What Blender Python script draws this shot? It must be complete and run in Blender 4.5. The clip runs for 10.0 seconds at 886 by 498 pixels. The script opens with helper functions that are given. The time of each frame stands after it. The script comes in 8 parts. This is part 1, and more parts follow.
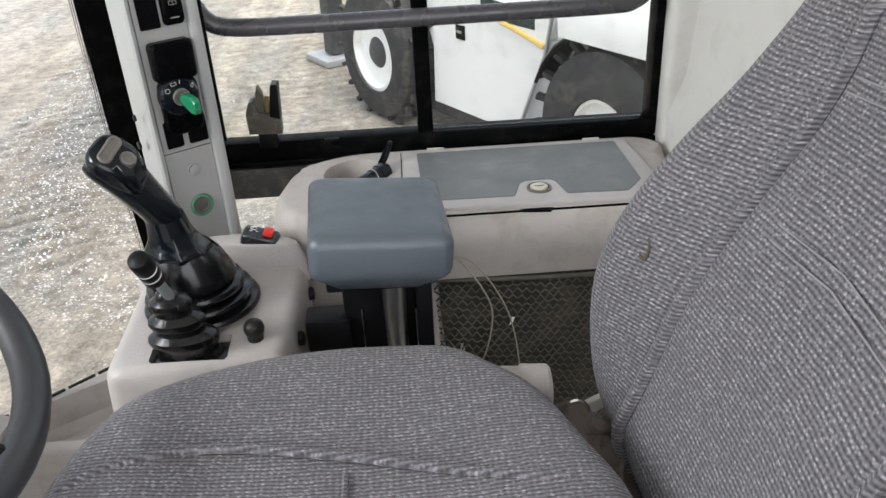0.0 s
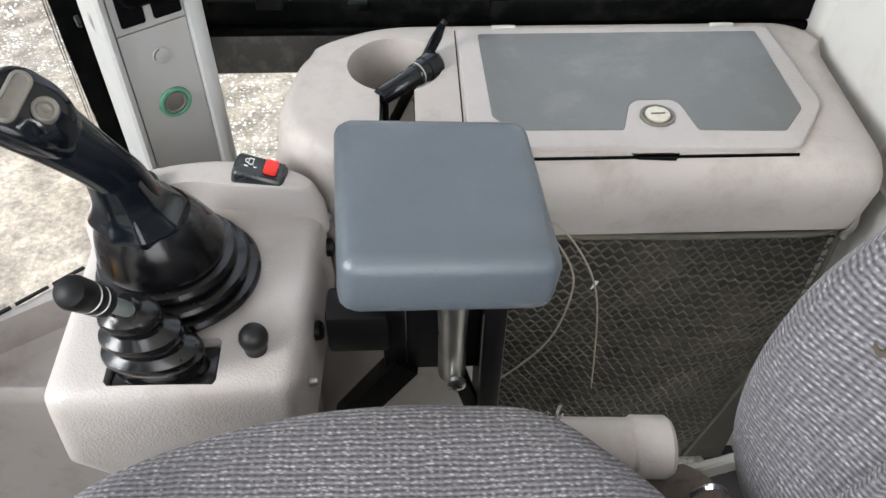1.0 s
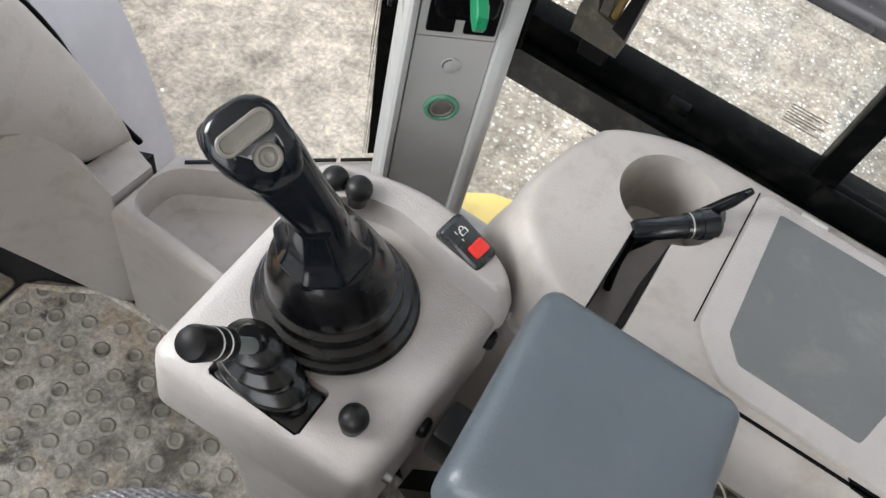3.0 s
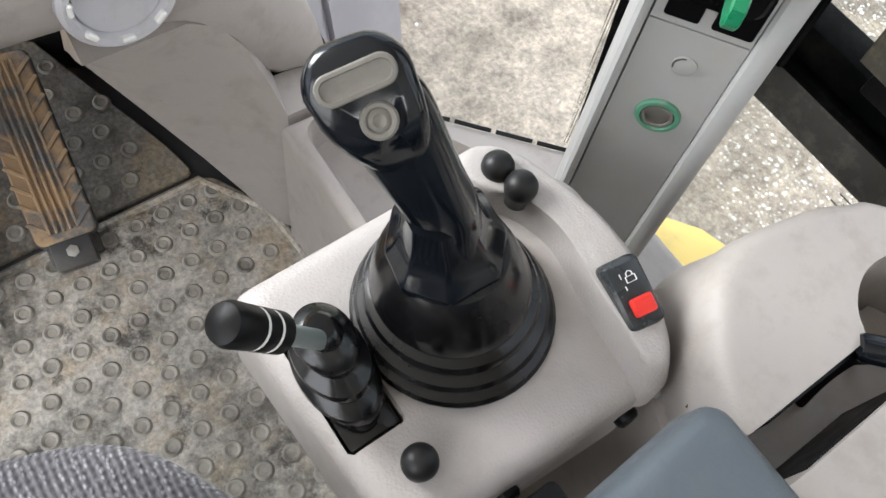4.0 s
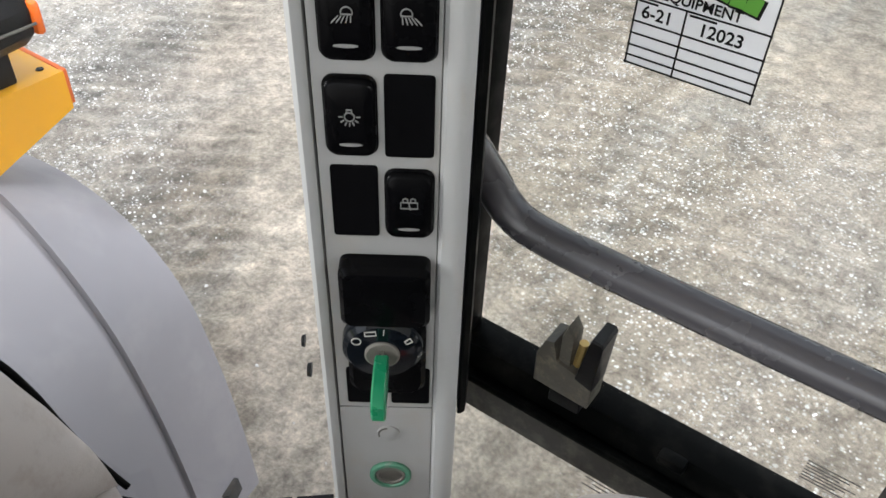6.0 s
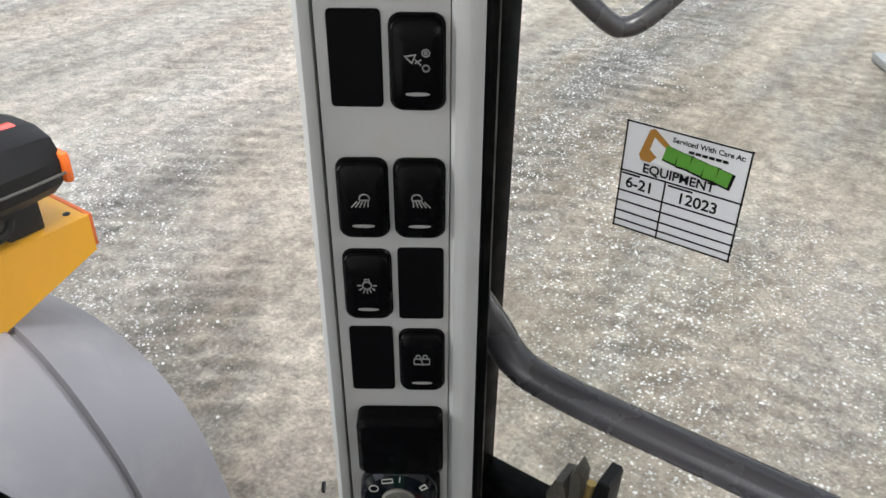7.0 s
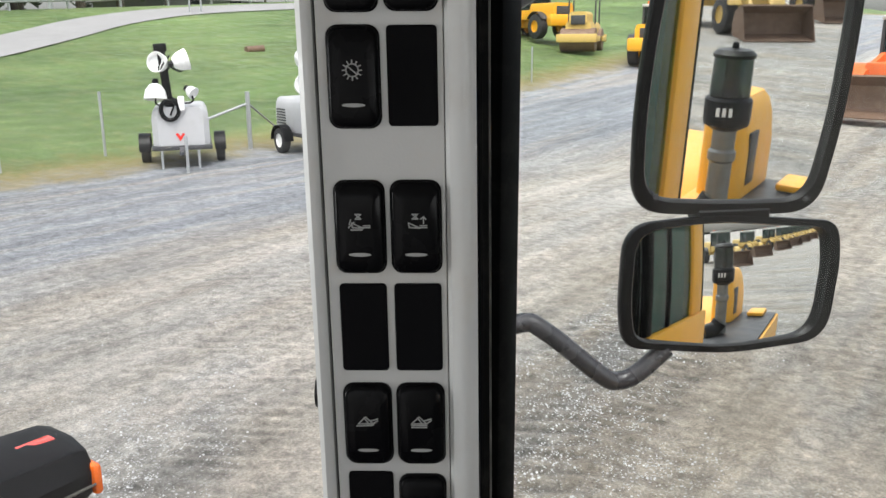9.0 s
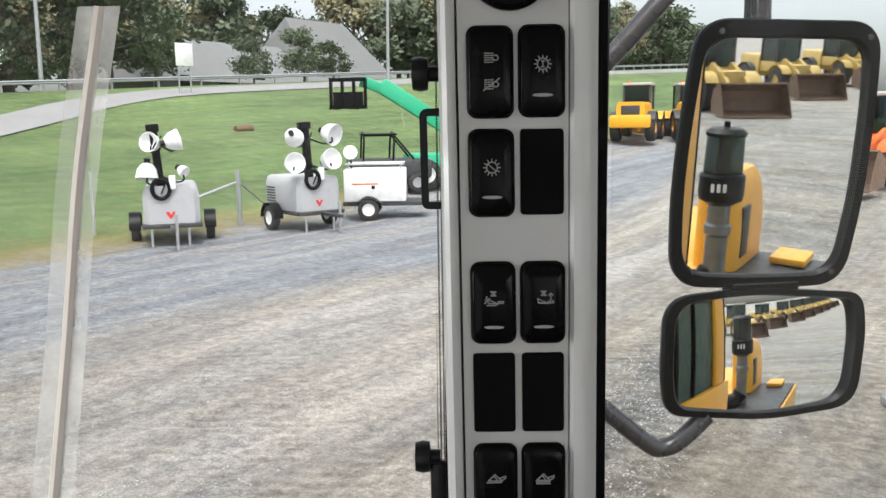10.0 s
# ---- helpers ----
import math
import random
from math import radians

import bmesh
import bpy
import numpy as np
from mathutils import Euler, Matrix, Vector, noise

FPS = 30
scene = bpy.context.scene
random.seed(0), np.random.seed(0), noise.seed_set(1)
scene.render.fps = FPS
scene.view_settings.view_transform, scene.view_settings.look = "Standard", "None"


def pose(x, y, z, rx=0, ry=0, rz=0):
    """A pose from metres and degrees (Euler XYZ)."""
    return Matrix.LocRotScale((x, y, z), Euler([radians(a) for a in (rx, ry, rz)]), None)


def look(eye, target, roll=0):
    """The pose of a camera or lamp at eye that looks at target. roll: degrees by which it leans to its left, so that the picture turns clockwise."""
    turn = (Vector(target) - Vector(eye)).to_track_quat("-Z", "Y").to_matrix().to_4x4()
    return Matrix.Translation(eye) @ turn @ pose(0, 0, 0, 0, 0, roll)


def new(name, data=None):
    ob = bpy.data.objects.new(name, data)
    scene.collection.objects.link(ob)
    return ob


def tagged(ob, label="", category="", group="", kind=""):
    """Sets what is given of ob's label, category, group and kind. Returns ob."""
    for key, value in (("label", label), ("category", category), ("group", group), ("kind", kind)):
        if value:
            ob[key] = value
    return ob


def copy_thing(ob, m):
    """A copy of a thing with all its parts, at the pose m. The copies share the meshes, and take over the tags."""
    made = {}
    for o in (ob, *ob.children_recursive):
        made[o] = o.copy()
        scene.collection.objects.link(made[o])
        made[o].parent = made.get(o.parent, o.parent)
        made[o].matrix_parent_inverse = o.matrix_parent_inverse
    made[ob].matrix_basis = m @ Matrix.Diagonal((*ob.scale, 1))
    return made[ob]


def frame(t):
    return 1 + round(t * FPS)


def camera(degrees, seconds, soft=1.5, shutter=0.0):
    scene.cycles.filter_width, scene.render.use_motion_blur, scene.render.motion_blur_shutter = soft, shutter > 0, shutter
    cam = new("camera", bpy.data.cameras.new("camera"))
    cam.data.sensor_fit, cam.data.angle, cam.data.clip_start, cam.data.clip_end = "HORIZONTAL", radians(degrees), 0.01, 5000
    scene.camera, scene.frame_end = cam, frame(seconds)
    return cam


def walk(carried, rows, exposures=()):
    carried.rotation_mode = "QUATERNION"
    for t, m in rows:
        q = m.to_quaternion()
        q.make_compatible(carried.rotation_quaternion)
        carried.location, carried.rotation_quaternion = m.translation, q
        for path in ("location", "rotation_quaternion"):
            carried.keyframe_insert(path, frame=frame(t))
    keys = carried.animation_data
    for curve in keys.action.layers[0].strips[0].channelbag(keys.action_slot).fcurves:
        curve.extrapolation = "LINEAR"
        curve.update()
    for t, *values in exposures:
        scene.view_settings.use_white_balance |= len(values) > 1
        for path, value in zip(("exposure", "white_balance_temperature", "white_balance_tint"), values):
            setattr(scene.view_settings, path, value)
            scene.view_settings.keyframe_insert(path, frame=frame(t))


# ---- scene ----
cam = camera(56.9, 10.0)
PATH = [
    (0, (0.0, 0.055, 1.049), (0.072, 1.801, 0.076), -2.8),
    (0.5, (-0.03, 0.17, 1.024), (0.08, 1.804, -0.122), -3.1),
    (1, (-0.058, 0.427, 1.044), (0.014, 1.817, -0.391), 0.9),
    (1.5, (-0.023, 0.45, 1.148), (-0.011, 1.707, -0.408), 4.7),
    (2, (-0.002, 0.493, 1.164), (-0.08, 1.732, -0.404), 8.4),
    (2.5, (-0.036, 0.573, 1.152), (-0.188, 1.739, -0.465), 12.6),
    (3, (-0.103, 0.626, 1.112), (-0.418, 1.692, -0.55), 19.1),
    (3.2, (-0.109, 0.655, 1.086), (-0.513, 1.633, -0.611), 20.0),
    (4.3, (-0.124, 0.743, 1.013), (-0.797, 1.396, -0.754), 11.5),
    (4.5, (-0.115, 0.746, 1.029), (-0.808, 1.418, -0.723), 9.8),
    (5, (-0.096, 0.77, 1.045), (-0.827, 1.652, -0.594), 9.3),
    (5.5, (-0.075, 0.821, 1.087), (-0.838, 1.926, -0.395), 5.4),
    (6, (-0.059, 0.819, 1.123), (-0.895, 2.07, -0.195), 2.9),
    (6.2, (-0.062, 0.809, 1.135), (-0.917, 2.1, -0.132), 2.8),
    (7.3, (-0.039, 0.799, 1.18), (-1.039, 2.203, 0.166), 0.3),
    (7.5, (-0.036, 0.798, 1.19), (-1.053, 2.223, 0.223), 0.2),
    (8, (-0.025, 0.789, 1.223), (-1.102, 2.255, 0.392), -0.5),
    (8.5, (-0.026, 0.789, 1.249), (-1.157, 2.29, 0.564), -0.5),
    (9, (-0.008, 0.768, 1.302), (-1.169, 2.319, 0.808), -0.4),
    (9.5, (-0.018, 0.729, 1.325), (-1.174, 2.316, 0.943), -0.1),
    (10, (-0.041, 0.669, 1.317), (-1.196, 2.271, 1.002), -0.8),
]
EXPOSURES = [(0.0, 1.45), (0.5, 1.75), (1.0, 2.0), (2.0, 2.02), (3.0, 1.8), (4.5, 2.02), (5.0, 1.9), (5.5, 1.6), (6.0, 1.45), (7.5, 1.13), (9.0, 1.0), (10.0, 0.93)]
walk(cam, [(t, look(eye, target, roll)) for t, eye, target, roll in PATH], EXPOSURES)

# ---- light ----
world = bpy.data.worlds.new("overcast_sky")
scene.world = world
world.use_nodes = True
wn, wl = world.node_tree.nodes, world.node_tree.links
sky = wn.new("ShaderNodeTexSky")
sky.sky_type = "NISHITA"
sky.sun_disc = False
sky.sun_elevation, sky.sun_rotation = radians(66), radians(140)
sky.air_density, sky.dust_density, sky.ozone_density = 1.0, 4.0, 1.0
pale = wn.new("ShaderNodeHueSaturation")
pale.inputs["Saturation"].default_value = 0.36
wl.new(sky.outputs[0], pale.inputs["Color"])
wl.new(pale.outputs[0], wn["Background"].inputs["Color"])
wn["Background"].inputs["Strength"].default_value = 0.15

sun_data = bpy.data.lights.new("sun", "SUN")
sun_data.energy, sun_data.angle, sun_data.color = 1.2, radians(35), (1.0, 0.995, 0.985)
sun = new("sun", sun_data)
sun.matrix_world = look((2.5, -3, 9), (0, 0, 0))


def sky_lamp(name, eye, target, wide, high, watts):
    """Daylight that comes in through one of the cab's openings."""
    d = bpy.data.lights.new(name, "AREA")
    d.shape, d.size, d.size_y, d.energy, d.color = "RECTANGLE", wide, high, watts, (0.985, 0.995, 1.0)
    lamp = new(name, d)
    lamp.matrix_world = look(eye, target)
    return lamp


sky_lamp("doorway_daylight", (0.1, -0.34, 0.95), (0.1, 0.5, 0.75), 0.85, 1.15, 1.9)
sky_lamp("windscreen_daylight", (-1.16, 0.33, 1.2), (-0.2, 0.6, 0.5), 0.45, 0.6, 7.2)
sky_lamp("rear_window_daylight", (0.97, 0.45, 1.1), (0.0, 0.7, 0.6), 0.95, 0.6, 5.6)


# ---- materials ----
class Nodes:
    """A node material under construction."""

    def __init__(self, name):
        self.mat = bpy.data.materials.new(name)
        self.mat.use_nodes = True
        self.tree = self.mat.node_tree
        self.bsdf = self.tree.nodes["Principled BSDF"]
        self.coord = self.tree.nodes.new("ShaderNodeTexCoord").outputs["Object"]

    def node(self, kind, **values):
        n = self.tree.nodes.new(kind)
        for key, value in values.items():
            n.inputs[key].default_value = value
        return n

    def link(self, a, b):
        self.tree.links.new(a, b)

    def noise(self, scale, detail=4.0, rough=0.55, coord=None):
        n = self.node("ShaderNodeTexNoise", Scale=scale, Detail=detail, Roughness=rough)
        self.link(coord or self.coord, n.inputs["Vector"])
        return n.outputs["Fac"]

    def voronoi(self, scale, feature="F1", coord=None):
        n = self.node("ShaderNodeTexVoronoi", Scale=scale)
        n.feature = feature
        self.link(coord or self.coord, n.inputs["Vector"])
        return n

    def stretch(self, sx, sy, sz, rz=0.0):
        n = self.node("ShaderNodeMapping", Scale=(sx, sy, sz), Rotation=(0, 0, rz))
        self.link(self.coord, n.inputs["Vector"])
        return n.outputs["Vector"]

    def ramp(self, fac, *stops):
        n = self.node("ShaderNodeValToRGB")
        e = n.color_ramp.elements
        while len(e) < len(stops):
            e.new(0.5)
        for k, (at, c) in zip(e, stops):
            k.position = at
            k.color = (*c, 1) if isinstance(c, tuple) else (c, c, c, 1)
        self.link(fac, n.inputs["Fac"])
        return n.outputs["Color"]

    def mix(self, fac, a, b, blend="MIX"):
        n = self.node("ShaderNodeMix")
        n.data_type, n.blend_type = "RGBA", blend
        for src, k in ((fac, 0), (a, 6), (b, 7)):
            if isinstance(src, (int, float)):
                n.inputs[k].default_value = src if k == 0 else (src, src, src, 1)
            elif isinstance(src, tuple):
                n.inputs[k].default_value = (*src, 1)
            else:
                self.link(src, n.inputs[k])
        return n.outputs[2]

    def math(self, op, a, b=0.0):
        n = self.node("ShaderNodeMath")
        n.operation = op
        for src, k in ((a, 0), (b, 1)):
            if isinstance(src, (int, float)):
                n.inputs[k].default_value = src
            else:
                self.link(src, n.inputs[k])
        return n.outputs[0]

    def bump(self, height, strength=0.3, distance=0.001, below=None):
        n = self.node("ShaderNodeBump", Strength=strength, Distance=distance)
        self.link(height, n.inputs["Height"])
        if below is not None:
            self.link(below, n.inputs["Normal"])
        self.link(n.outputs[0], self.bsdf.inputs["Normal"])
        return n.outputs[0]

    def base(self, c):
        if isinstance(c, tuple):
            self.bsdf.inputs["Base Color"].default_value = (*c, 1)
        else:
            self.link(c, self.bsdf.inputs["Base Color"])

    def rough(self, r):
        if isinstance(r, (int, float)):
            self.bsdf.inputs["Roughness"].default_value = r
        else:
            self.link(r, self.bsdf.inputs["Roughness"])


def tone(c, k):
    return tuple(min(1.0, v * k) for v in c)


def plain(name, color, rough=0.5, metal=0.0, grain=180.0, vary=0.12, relief=0.15, coat=0.0, dirt=None, amount=0.3, stains=9.0, spec=0.5, leather=0.0):
    """Moulded, painted or metal surface: fine grain, slow patchy tint, dirt in blotches."""
    m = Nodes(name)
    slow = m.noise(stains, 5, 0.6)
    fine = m.noise(grain, 3, 0.6)
    c = m.mix(slow, tone(color, 1 - vary), tone(color, 1 + vary))
    if dirt:
        blot = m.ramp(m.noise(stains * 2.3, 7, 0.68), (0.5, 0.0), (0.72, 1.0))
        c = m.mix(m.math("MULTIPLY", blot, amount), c, dirt)
    m.base(c)
    m.rough(m.ramp(m.noise(stains * 3, 4), (0.3, max(0.02, rough - 0.1)), (0.7, min(1.0, rough + 0.1))))
    m.bsdf.inputs["Metallic"].default_value = metal
    m.bsdf.inputs["Coat Weight"].default_value = coat
    m.bsdf.inputs["Specular IOR Level"].default_value = spec
    if relief:
        m.bump(fine, relief, 0.0006)
    if leather:
        cells = m.voronoi(leather)
        m.bump(m.math("ADD", m.ramp(cells.outputs["Distance"], (0.2, 1.0), (0.65, 0.0)), m.noise(leather * 0.25, 5, 0.65)), 0.22, 0.001)
    return m.mat


def glass_material(name, tint=(1, 1, 1), gloss=0.06, haze=0.0):
    m = Nodes(name)
    t = m.tree.nodes
    clear = t.new("ShaderNodeBsdfTransparent")
    clear.inputs["Color"].default_value = (*tint, 1)
    shine = t.new("ShaderNodeBsdfGlossy")
    shine.inputs["Roughness"].default_value = 0.02
    facing = t.new("ShaderNodeLayerWeight")
    facing.inputs["Blend"].default_value = 0.5
    both = t.new("ShaderNodeMixShader")
    weak = m.math("ADD", gloss * 0.6, m.math("MULTIPLY", m.math("POWER", facing.outputs["Facing"], 5.0), 0.85))
    m.link(weak, both.inputs[0])
    m.link(clear.outputs[0], both.inputs[1])
    m.link(shine.outputs[0], both.inputs[2])
    last = both
    if haze:
        film = t.new("ShaderNodeBsdfDiffuse")
        film.inputs["Color"].default_value = (0.8, 0.79, 0.76, 1)
        dusty = t.new("ShaderNodeMixShader")
        m.link(m.math("MULTIPLY", m.ramp(m.noise(6, 6, 0.7), (0.35, 0.2), (0.75, 1.0)), haze), dusty.inputs[0])
        m.link(both.outputs[0], dusty.inputs[1])
        m.link(film.outputs[0], dusty.inputs[2])
        last = dusty
    m.link(last.outputs[0], t["Material Output"].inputs["Surface"])
    return m.mat


def fabric_material(name, axes):
    """Ribbed grey upholstery knit with pale flecks; axes picks the plane in which the ribs run."""
    m = Nodes(name)
    sep = m.node("ShaderNodeSeparateXYZ")
    m.link(m.coord, sep.inputs[0])
    com = m.node("ShaderNodeCombineXYZ")
    m.link(sep.outputs[axes[0]], com.inputs[0])
    m.link(sep.outputs[axes[1]], com.inputs[1])
    sep2 = m.node("ShaderNodeSeparateXYZ")
    m.link(com.outputs[0], sep2.inputs[0])
    wob = m.math("MULTIPLY", m.noise(45, 3), 0.004)
    row = m.math("SINE", m.math("MULTIPLY", m.math("ADD", sep2.outputs[1], wob), 2 * math.pi / 0.0042))
    col = m.math("SINE", m.math("MULTIPLY", m.math("ADD", sep2.outputs[0], m.math("MULTIPLY", row, 0.0006)), 2 * math.pi / 0.0056))
    rib = m.math("ADD", m.math("MULTIPLY", row, 0.3), m.math("ADD", m.math("MULTIPLY", col, 0.09), 0.5))
    squash = m.node("ShaderNodeMapping", Scale=(1.0, 1.7, 1.0))
    m.link(com.outputs[0], squash.inputs["Vector"])
    beads = m.voronoi(235, "F1", squash.outputs[0])
    fleck = m.math("MULTIPLY", m.ramp(beads.outputs["Distance"], (0.18, 1.0), (0.52, 0.0)), m.ramp(beads.outputs["Color"], (0.25, 0.35), (0.6, 1.0)))
    c = m.mix(rib, (0.022, 0.0215, 0.024), (0.192, 0.184, 0.2))
    c = m.mix(m.math("MULTIPLY", m.math("MULTIPLY", fleck, rib), 0.95), c, (0.46, 0.45, 0.475))
    slow = m.mix(m.noise(9, 5, 0.65), (0.78, 0.78, 0.79), (1.15, 1.14, 1.13))
    m.base(m.mix(1.0, c, slow, "MULTIPLY"))
    m.rough(0.95)
    m.bsdf.inputs["Sheen Weight"].default_value = 0.15
    m.bump(m.math("ADD", rib, m.math("MULTIPLY", fleck, 0.8)), 0.75, 0.0014)
    return m.mat


def mat_floor(name, clean):
    m = Nodes(name)
    mud = m.ramp(m.noise(7, 9, 0.72), (0.5, 0.0), (0.6, 1.0))
    dust = m.ramp(m.noise(15, 10, 0.78), (0.42, 0.0), (0.58, 1.0))
    worn = m.ramp(m.noise(3.6, 9, 0.72), (0.38, 0.0), (0.52, 1.0))
    c = m.mix(m.noise(60, 6, 0.7), (0.03, 0.029, 0.027), (0.14, 0.133, 0.122))
    c = m.mix(m.math("MULTIPLY", dust, 0.78 * (1 - clean)), c, (0.5, 0.48, 0.44))
    c = m.mix(m.math("MULTIPLY", worn, 0.78 * (1 - clean)), c, (0.62, 0.59, 0.53))
    c = m.mix(m.math("MULTIPLY", mud, 0.55), c, (0.42, 0.32, 0.19))
    spots = m.ramp(m.noise(9, 10, 0.75), (0.555, 0.0), (0.63, 1.0))
    c = m.mix(m.math("MULTIPLY", spots, 0.85), c, (0.035, 0.032, 0.03))
    wet = m.ramp(m.noise(3.1, 9, 0.72), (0.5, 0.0), (0.61, 0.85))
    c = m.mix(wet, c, m.mix(m.noise(30, 6, 0.7), (0.016, 0.015, 0.014), (0.075, 0.066, 0.055)))
    c = m.mix(m.ramp(m.noise(5.2, 9, 0.74), (0.57, 0.0), (0.66, 0.8)), c, (0.3, 0.215, 0.12))
    grit = m.ramp(m.noise(160, 3, 0.6), (0.3, 0.65), (0.7, 1.3))
    c = m.mix(1.0, c, grit, "MULTIPLY")
    m.base(c)
    m.rough(m.math("SUBTRACT", m.ramp(dust, (0.0, 0.45), (1.0, 0.8)), m.math("MULTIPLY", wet, 0.2)))
    m.bump(m.noise(140, 6, 0.7), 0.5, 0.002)
    return m.mat


def mat_ground():
    """Wet compacted stone dust with pale chips and lug tracks; mown grass beyond the yard's edge."""
    m = Nodes("yard_ground")
    sep = m.node("ShaderNodeSeparateXYZ")
    m.link(m.coord, sep.inputs[0])
    x, y = sep.outputs[0], sep.outputs[1]

    def times(a, b):
        return m.math("MULTIPLY", a, b)

    def plus(a, b):
        return m.math("ADD", a, b)

    def window(v, lo, hi, *stops):
        """A ramp over a value that runs from lo to hi."""
        return m.ramp(times(m.math("SUBTRACT", v, lo), 1.0 / (hi - lo)), *[((at - lo) / (hi - lo), k) for at, k in stops])

    along = m.stretch(1.0, 0.22, 1.0, radians(15))
    wob = m.math("SUBTRACT", m.noise(1.3, 7, 0.68), 0.5)
    # distance from the old wheel rut beside the machine, and from the curved lug track across the yard
    rut = plus(plus(plus(times(x, 0.72), times(y, 0.693)), -0.09), times(wob, 0.5))
    curve = plus(-3.65, times(m.math("EXPONENT", times(plus(y, -4.7), -0.625)), 2.65))
    off = m.math("ABSOLUTE", plus(times(m.math("SUBTRACT", x, curve), 0.8), times(wob, 0.9)))
    near_y = window(y, 0.0, 12.0, (4.5, 1.0), (7.5, 0.0))
    strip = times(window(rut, -2.0, 4.0, (-0.12, 0.0), (0.04, 1.0), (0.8, 1.0), (1.5, 0.0)), near_y)
    band = window(off, 0.0, 2.0, (0.42, 1.0), (0.8, 0.0))
    front = times(window(rut, 0.0, 4.0, (1.1, 0.0), (1.7, 1.0)), window(y, 0.0, 12.0, (6.0, 1.0), (7.2, 0.0)))
    left = times(window(rut, -4.0, 0.0, (-0.75, 1.0), (-0.3, 0.0)), window(x, -10.0, 0.0, (-7.5, 0.0), (-5.5, 1.0)))
    patch = m.ramp(m.noise(0.62, 5, 0.58, along), (0.44, 0.0), (0.56, 1.0))

    c = m.mix(m.noise(3.0, 7, 0.7, along), (0.41, 0.352, 0.282), (0.56, 0.49, 0.405))
    c = m.mix(times(patch, 0.8), c, m.mix(m.noise(1.7, 7, 0.7), (0.215, 0.195, 0.17), (0.385, 0.358, 0.32)))
    grey = m.mix(m.noise(4.0, 8, 0.72), (0.15, 0.14, 0.125), (0.4, 0.375, 0.335))
    c = m.mix(times(m.math("MAXIMUM", m.math("MAXIMUM", band, left), times(front, 0.9)), times(m.ramp(m.noise(2.1, 7, 0.7), (0.36, 0.25), (0.5, 1.0)), 0.85)), c, grey)
    c = m.mix(m.ramp(m.noise(1.9, 8, 0.72), (0.5, 0.0), (0.66, 0.65)), c, (0.19, 0.16, 0.135))
    c = m.mix(m.ramp(m.noise(0.8, 7, 0.66, along), (0.48, 0.0), (0.57, 0.7)), c, m.mix(m.noise(4.2, 8, 0.72), (0.26, 0.21, 0.155), (0.46, 0.385, 0.295)))
    pale = m.mix(m.noise(3.6, 8, 0.7), (0.43, 0.37, 0.3), (0.66, 0.585, 0.49))
    c = m.mix(times(strip, 0.88), c, pale)

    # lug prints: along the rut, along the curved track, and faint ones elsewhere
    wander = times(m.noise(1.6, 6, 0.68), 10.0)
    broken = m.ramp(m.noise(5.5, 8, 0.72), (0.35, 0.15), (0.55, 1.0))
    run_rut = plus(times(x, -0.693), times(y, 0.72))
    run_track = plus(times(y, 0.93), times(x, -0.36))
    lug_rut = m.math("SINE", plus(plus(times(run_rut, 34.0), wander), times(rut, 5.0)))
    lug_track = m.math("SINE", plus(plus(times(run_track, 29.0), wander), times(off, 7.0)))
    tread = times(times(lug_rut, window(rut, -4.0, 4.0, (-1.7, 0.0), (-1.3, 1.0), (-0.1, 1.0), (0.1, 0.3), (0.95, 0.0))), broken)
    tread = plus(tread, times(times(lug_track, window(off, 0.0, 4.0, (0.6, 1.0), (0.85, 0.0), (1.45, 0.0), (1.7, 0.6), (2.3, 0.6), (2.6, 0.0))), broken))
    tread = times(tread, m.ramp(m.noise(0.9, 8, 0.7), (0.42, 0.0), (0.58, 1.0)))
    # the prints' shading is put into the colour: hollows darker, ridges paler
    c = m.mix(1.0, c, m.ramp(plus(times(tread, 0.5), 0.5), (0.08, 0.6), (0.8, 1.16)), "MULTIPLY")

    mid = times(window(x, -14.0, -2.0, (-12.0, 0.0), (-10.0, 1.0), (-6.5, 1.0), (-4.0, 0.0)), m.ramp(m.noise(0.9, 7, 0.7, along), (0.36, 0.1), (0.56, 0.55)))
    c = m.mix(mid, c, m.mix(m.noise(5.0, 8, 0.72), (0.44, 0.405, 0.36), (0.74, 0.7, 0.64)))
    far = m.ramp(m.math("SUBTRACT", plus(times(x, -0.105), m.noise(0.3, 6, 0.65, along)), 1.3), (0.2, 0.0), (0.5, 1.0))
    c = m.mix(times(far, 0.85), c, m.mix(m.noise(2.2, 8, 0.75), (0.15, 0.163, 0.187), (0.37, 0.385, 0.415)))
    lanes = m.stretch(1.6, 0.12, 1.0, radians(15))
    c = m.mix(1.0, c, m.ramp(m.noise(0.8, 8, 0.7, lanes), (0.38, 0.74), (0.62, 1.3)), "MULTIPLY")
    c = m.mix(m.ramp(m.noise(0.55, 7, 0.7, lanes), (0.5, 0.0), (0.62, 0.55)), c, (0.5, 0.43, 0.36))

    c = m.mix(1.0, c, (0.94, 0.968, 0.99), "MULTIPLY")
    # pale chips: many on the tracks, few on the smooth mud
    zone = m.math("MAXIMUM", m.math("MAXIMUM", band, front), m.math("MAXIMUM", times(left, 0.8), times(patch, 0.22)))
    zone = times(zone, m.math("SUBTRACT", 1.0, times(strip, 0.93)))
    clump = m.ramp(m.noise(1.7, 8, 0.72), (0.42, 0.0), (0.54, 1.0))
    stones = m.voronoi(46)
    small = times(m.ramp(stones.outputs["Distance"], (0.2, 1.0), (0.42, 0.0)), m.ramp(stones.outputs["Color"], (0.44, 0.0), (0.58, 1.0)))
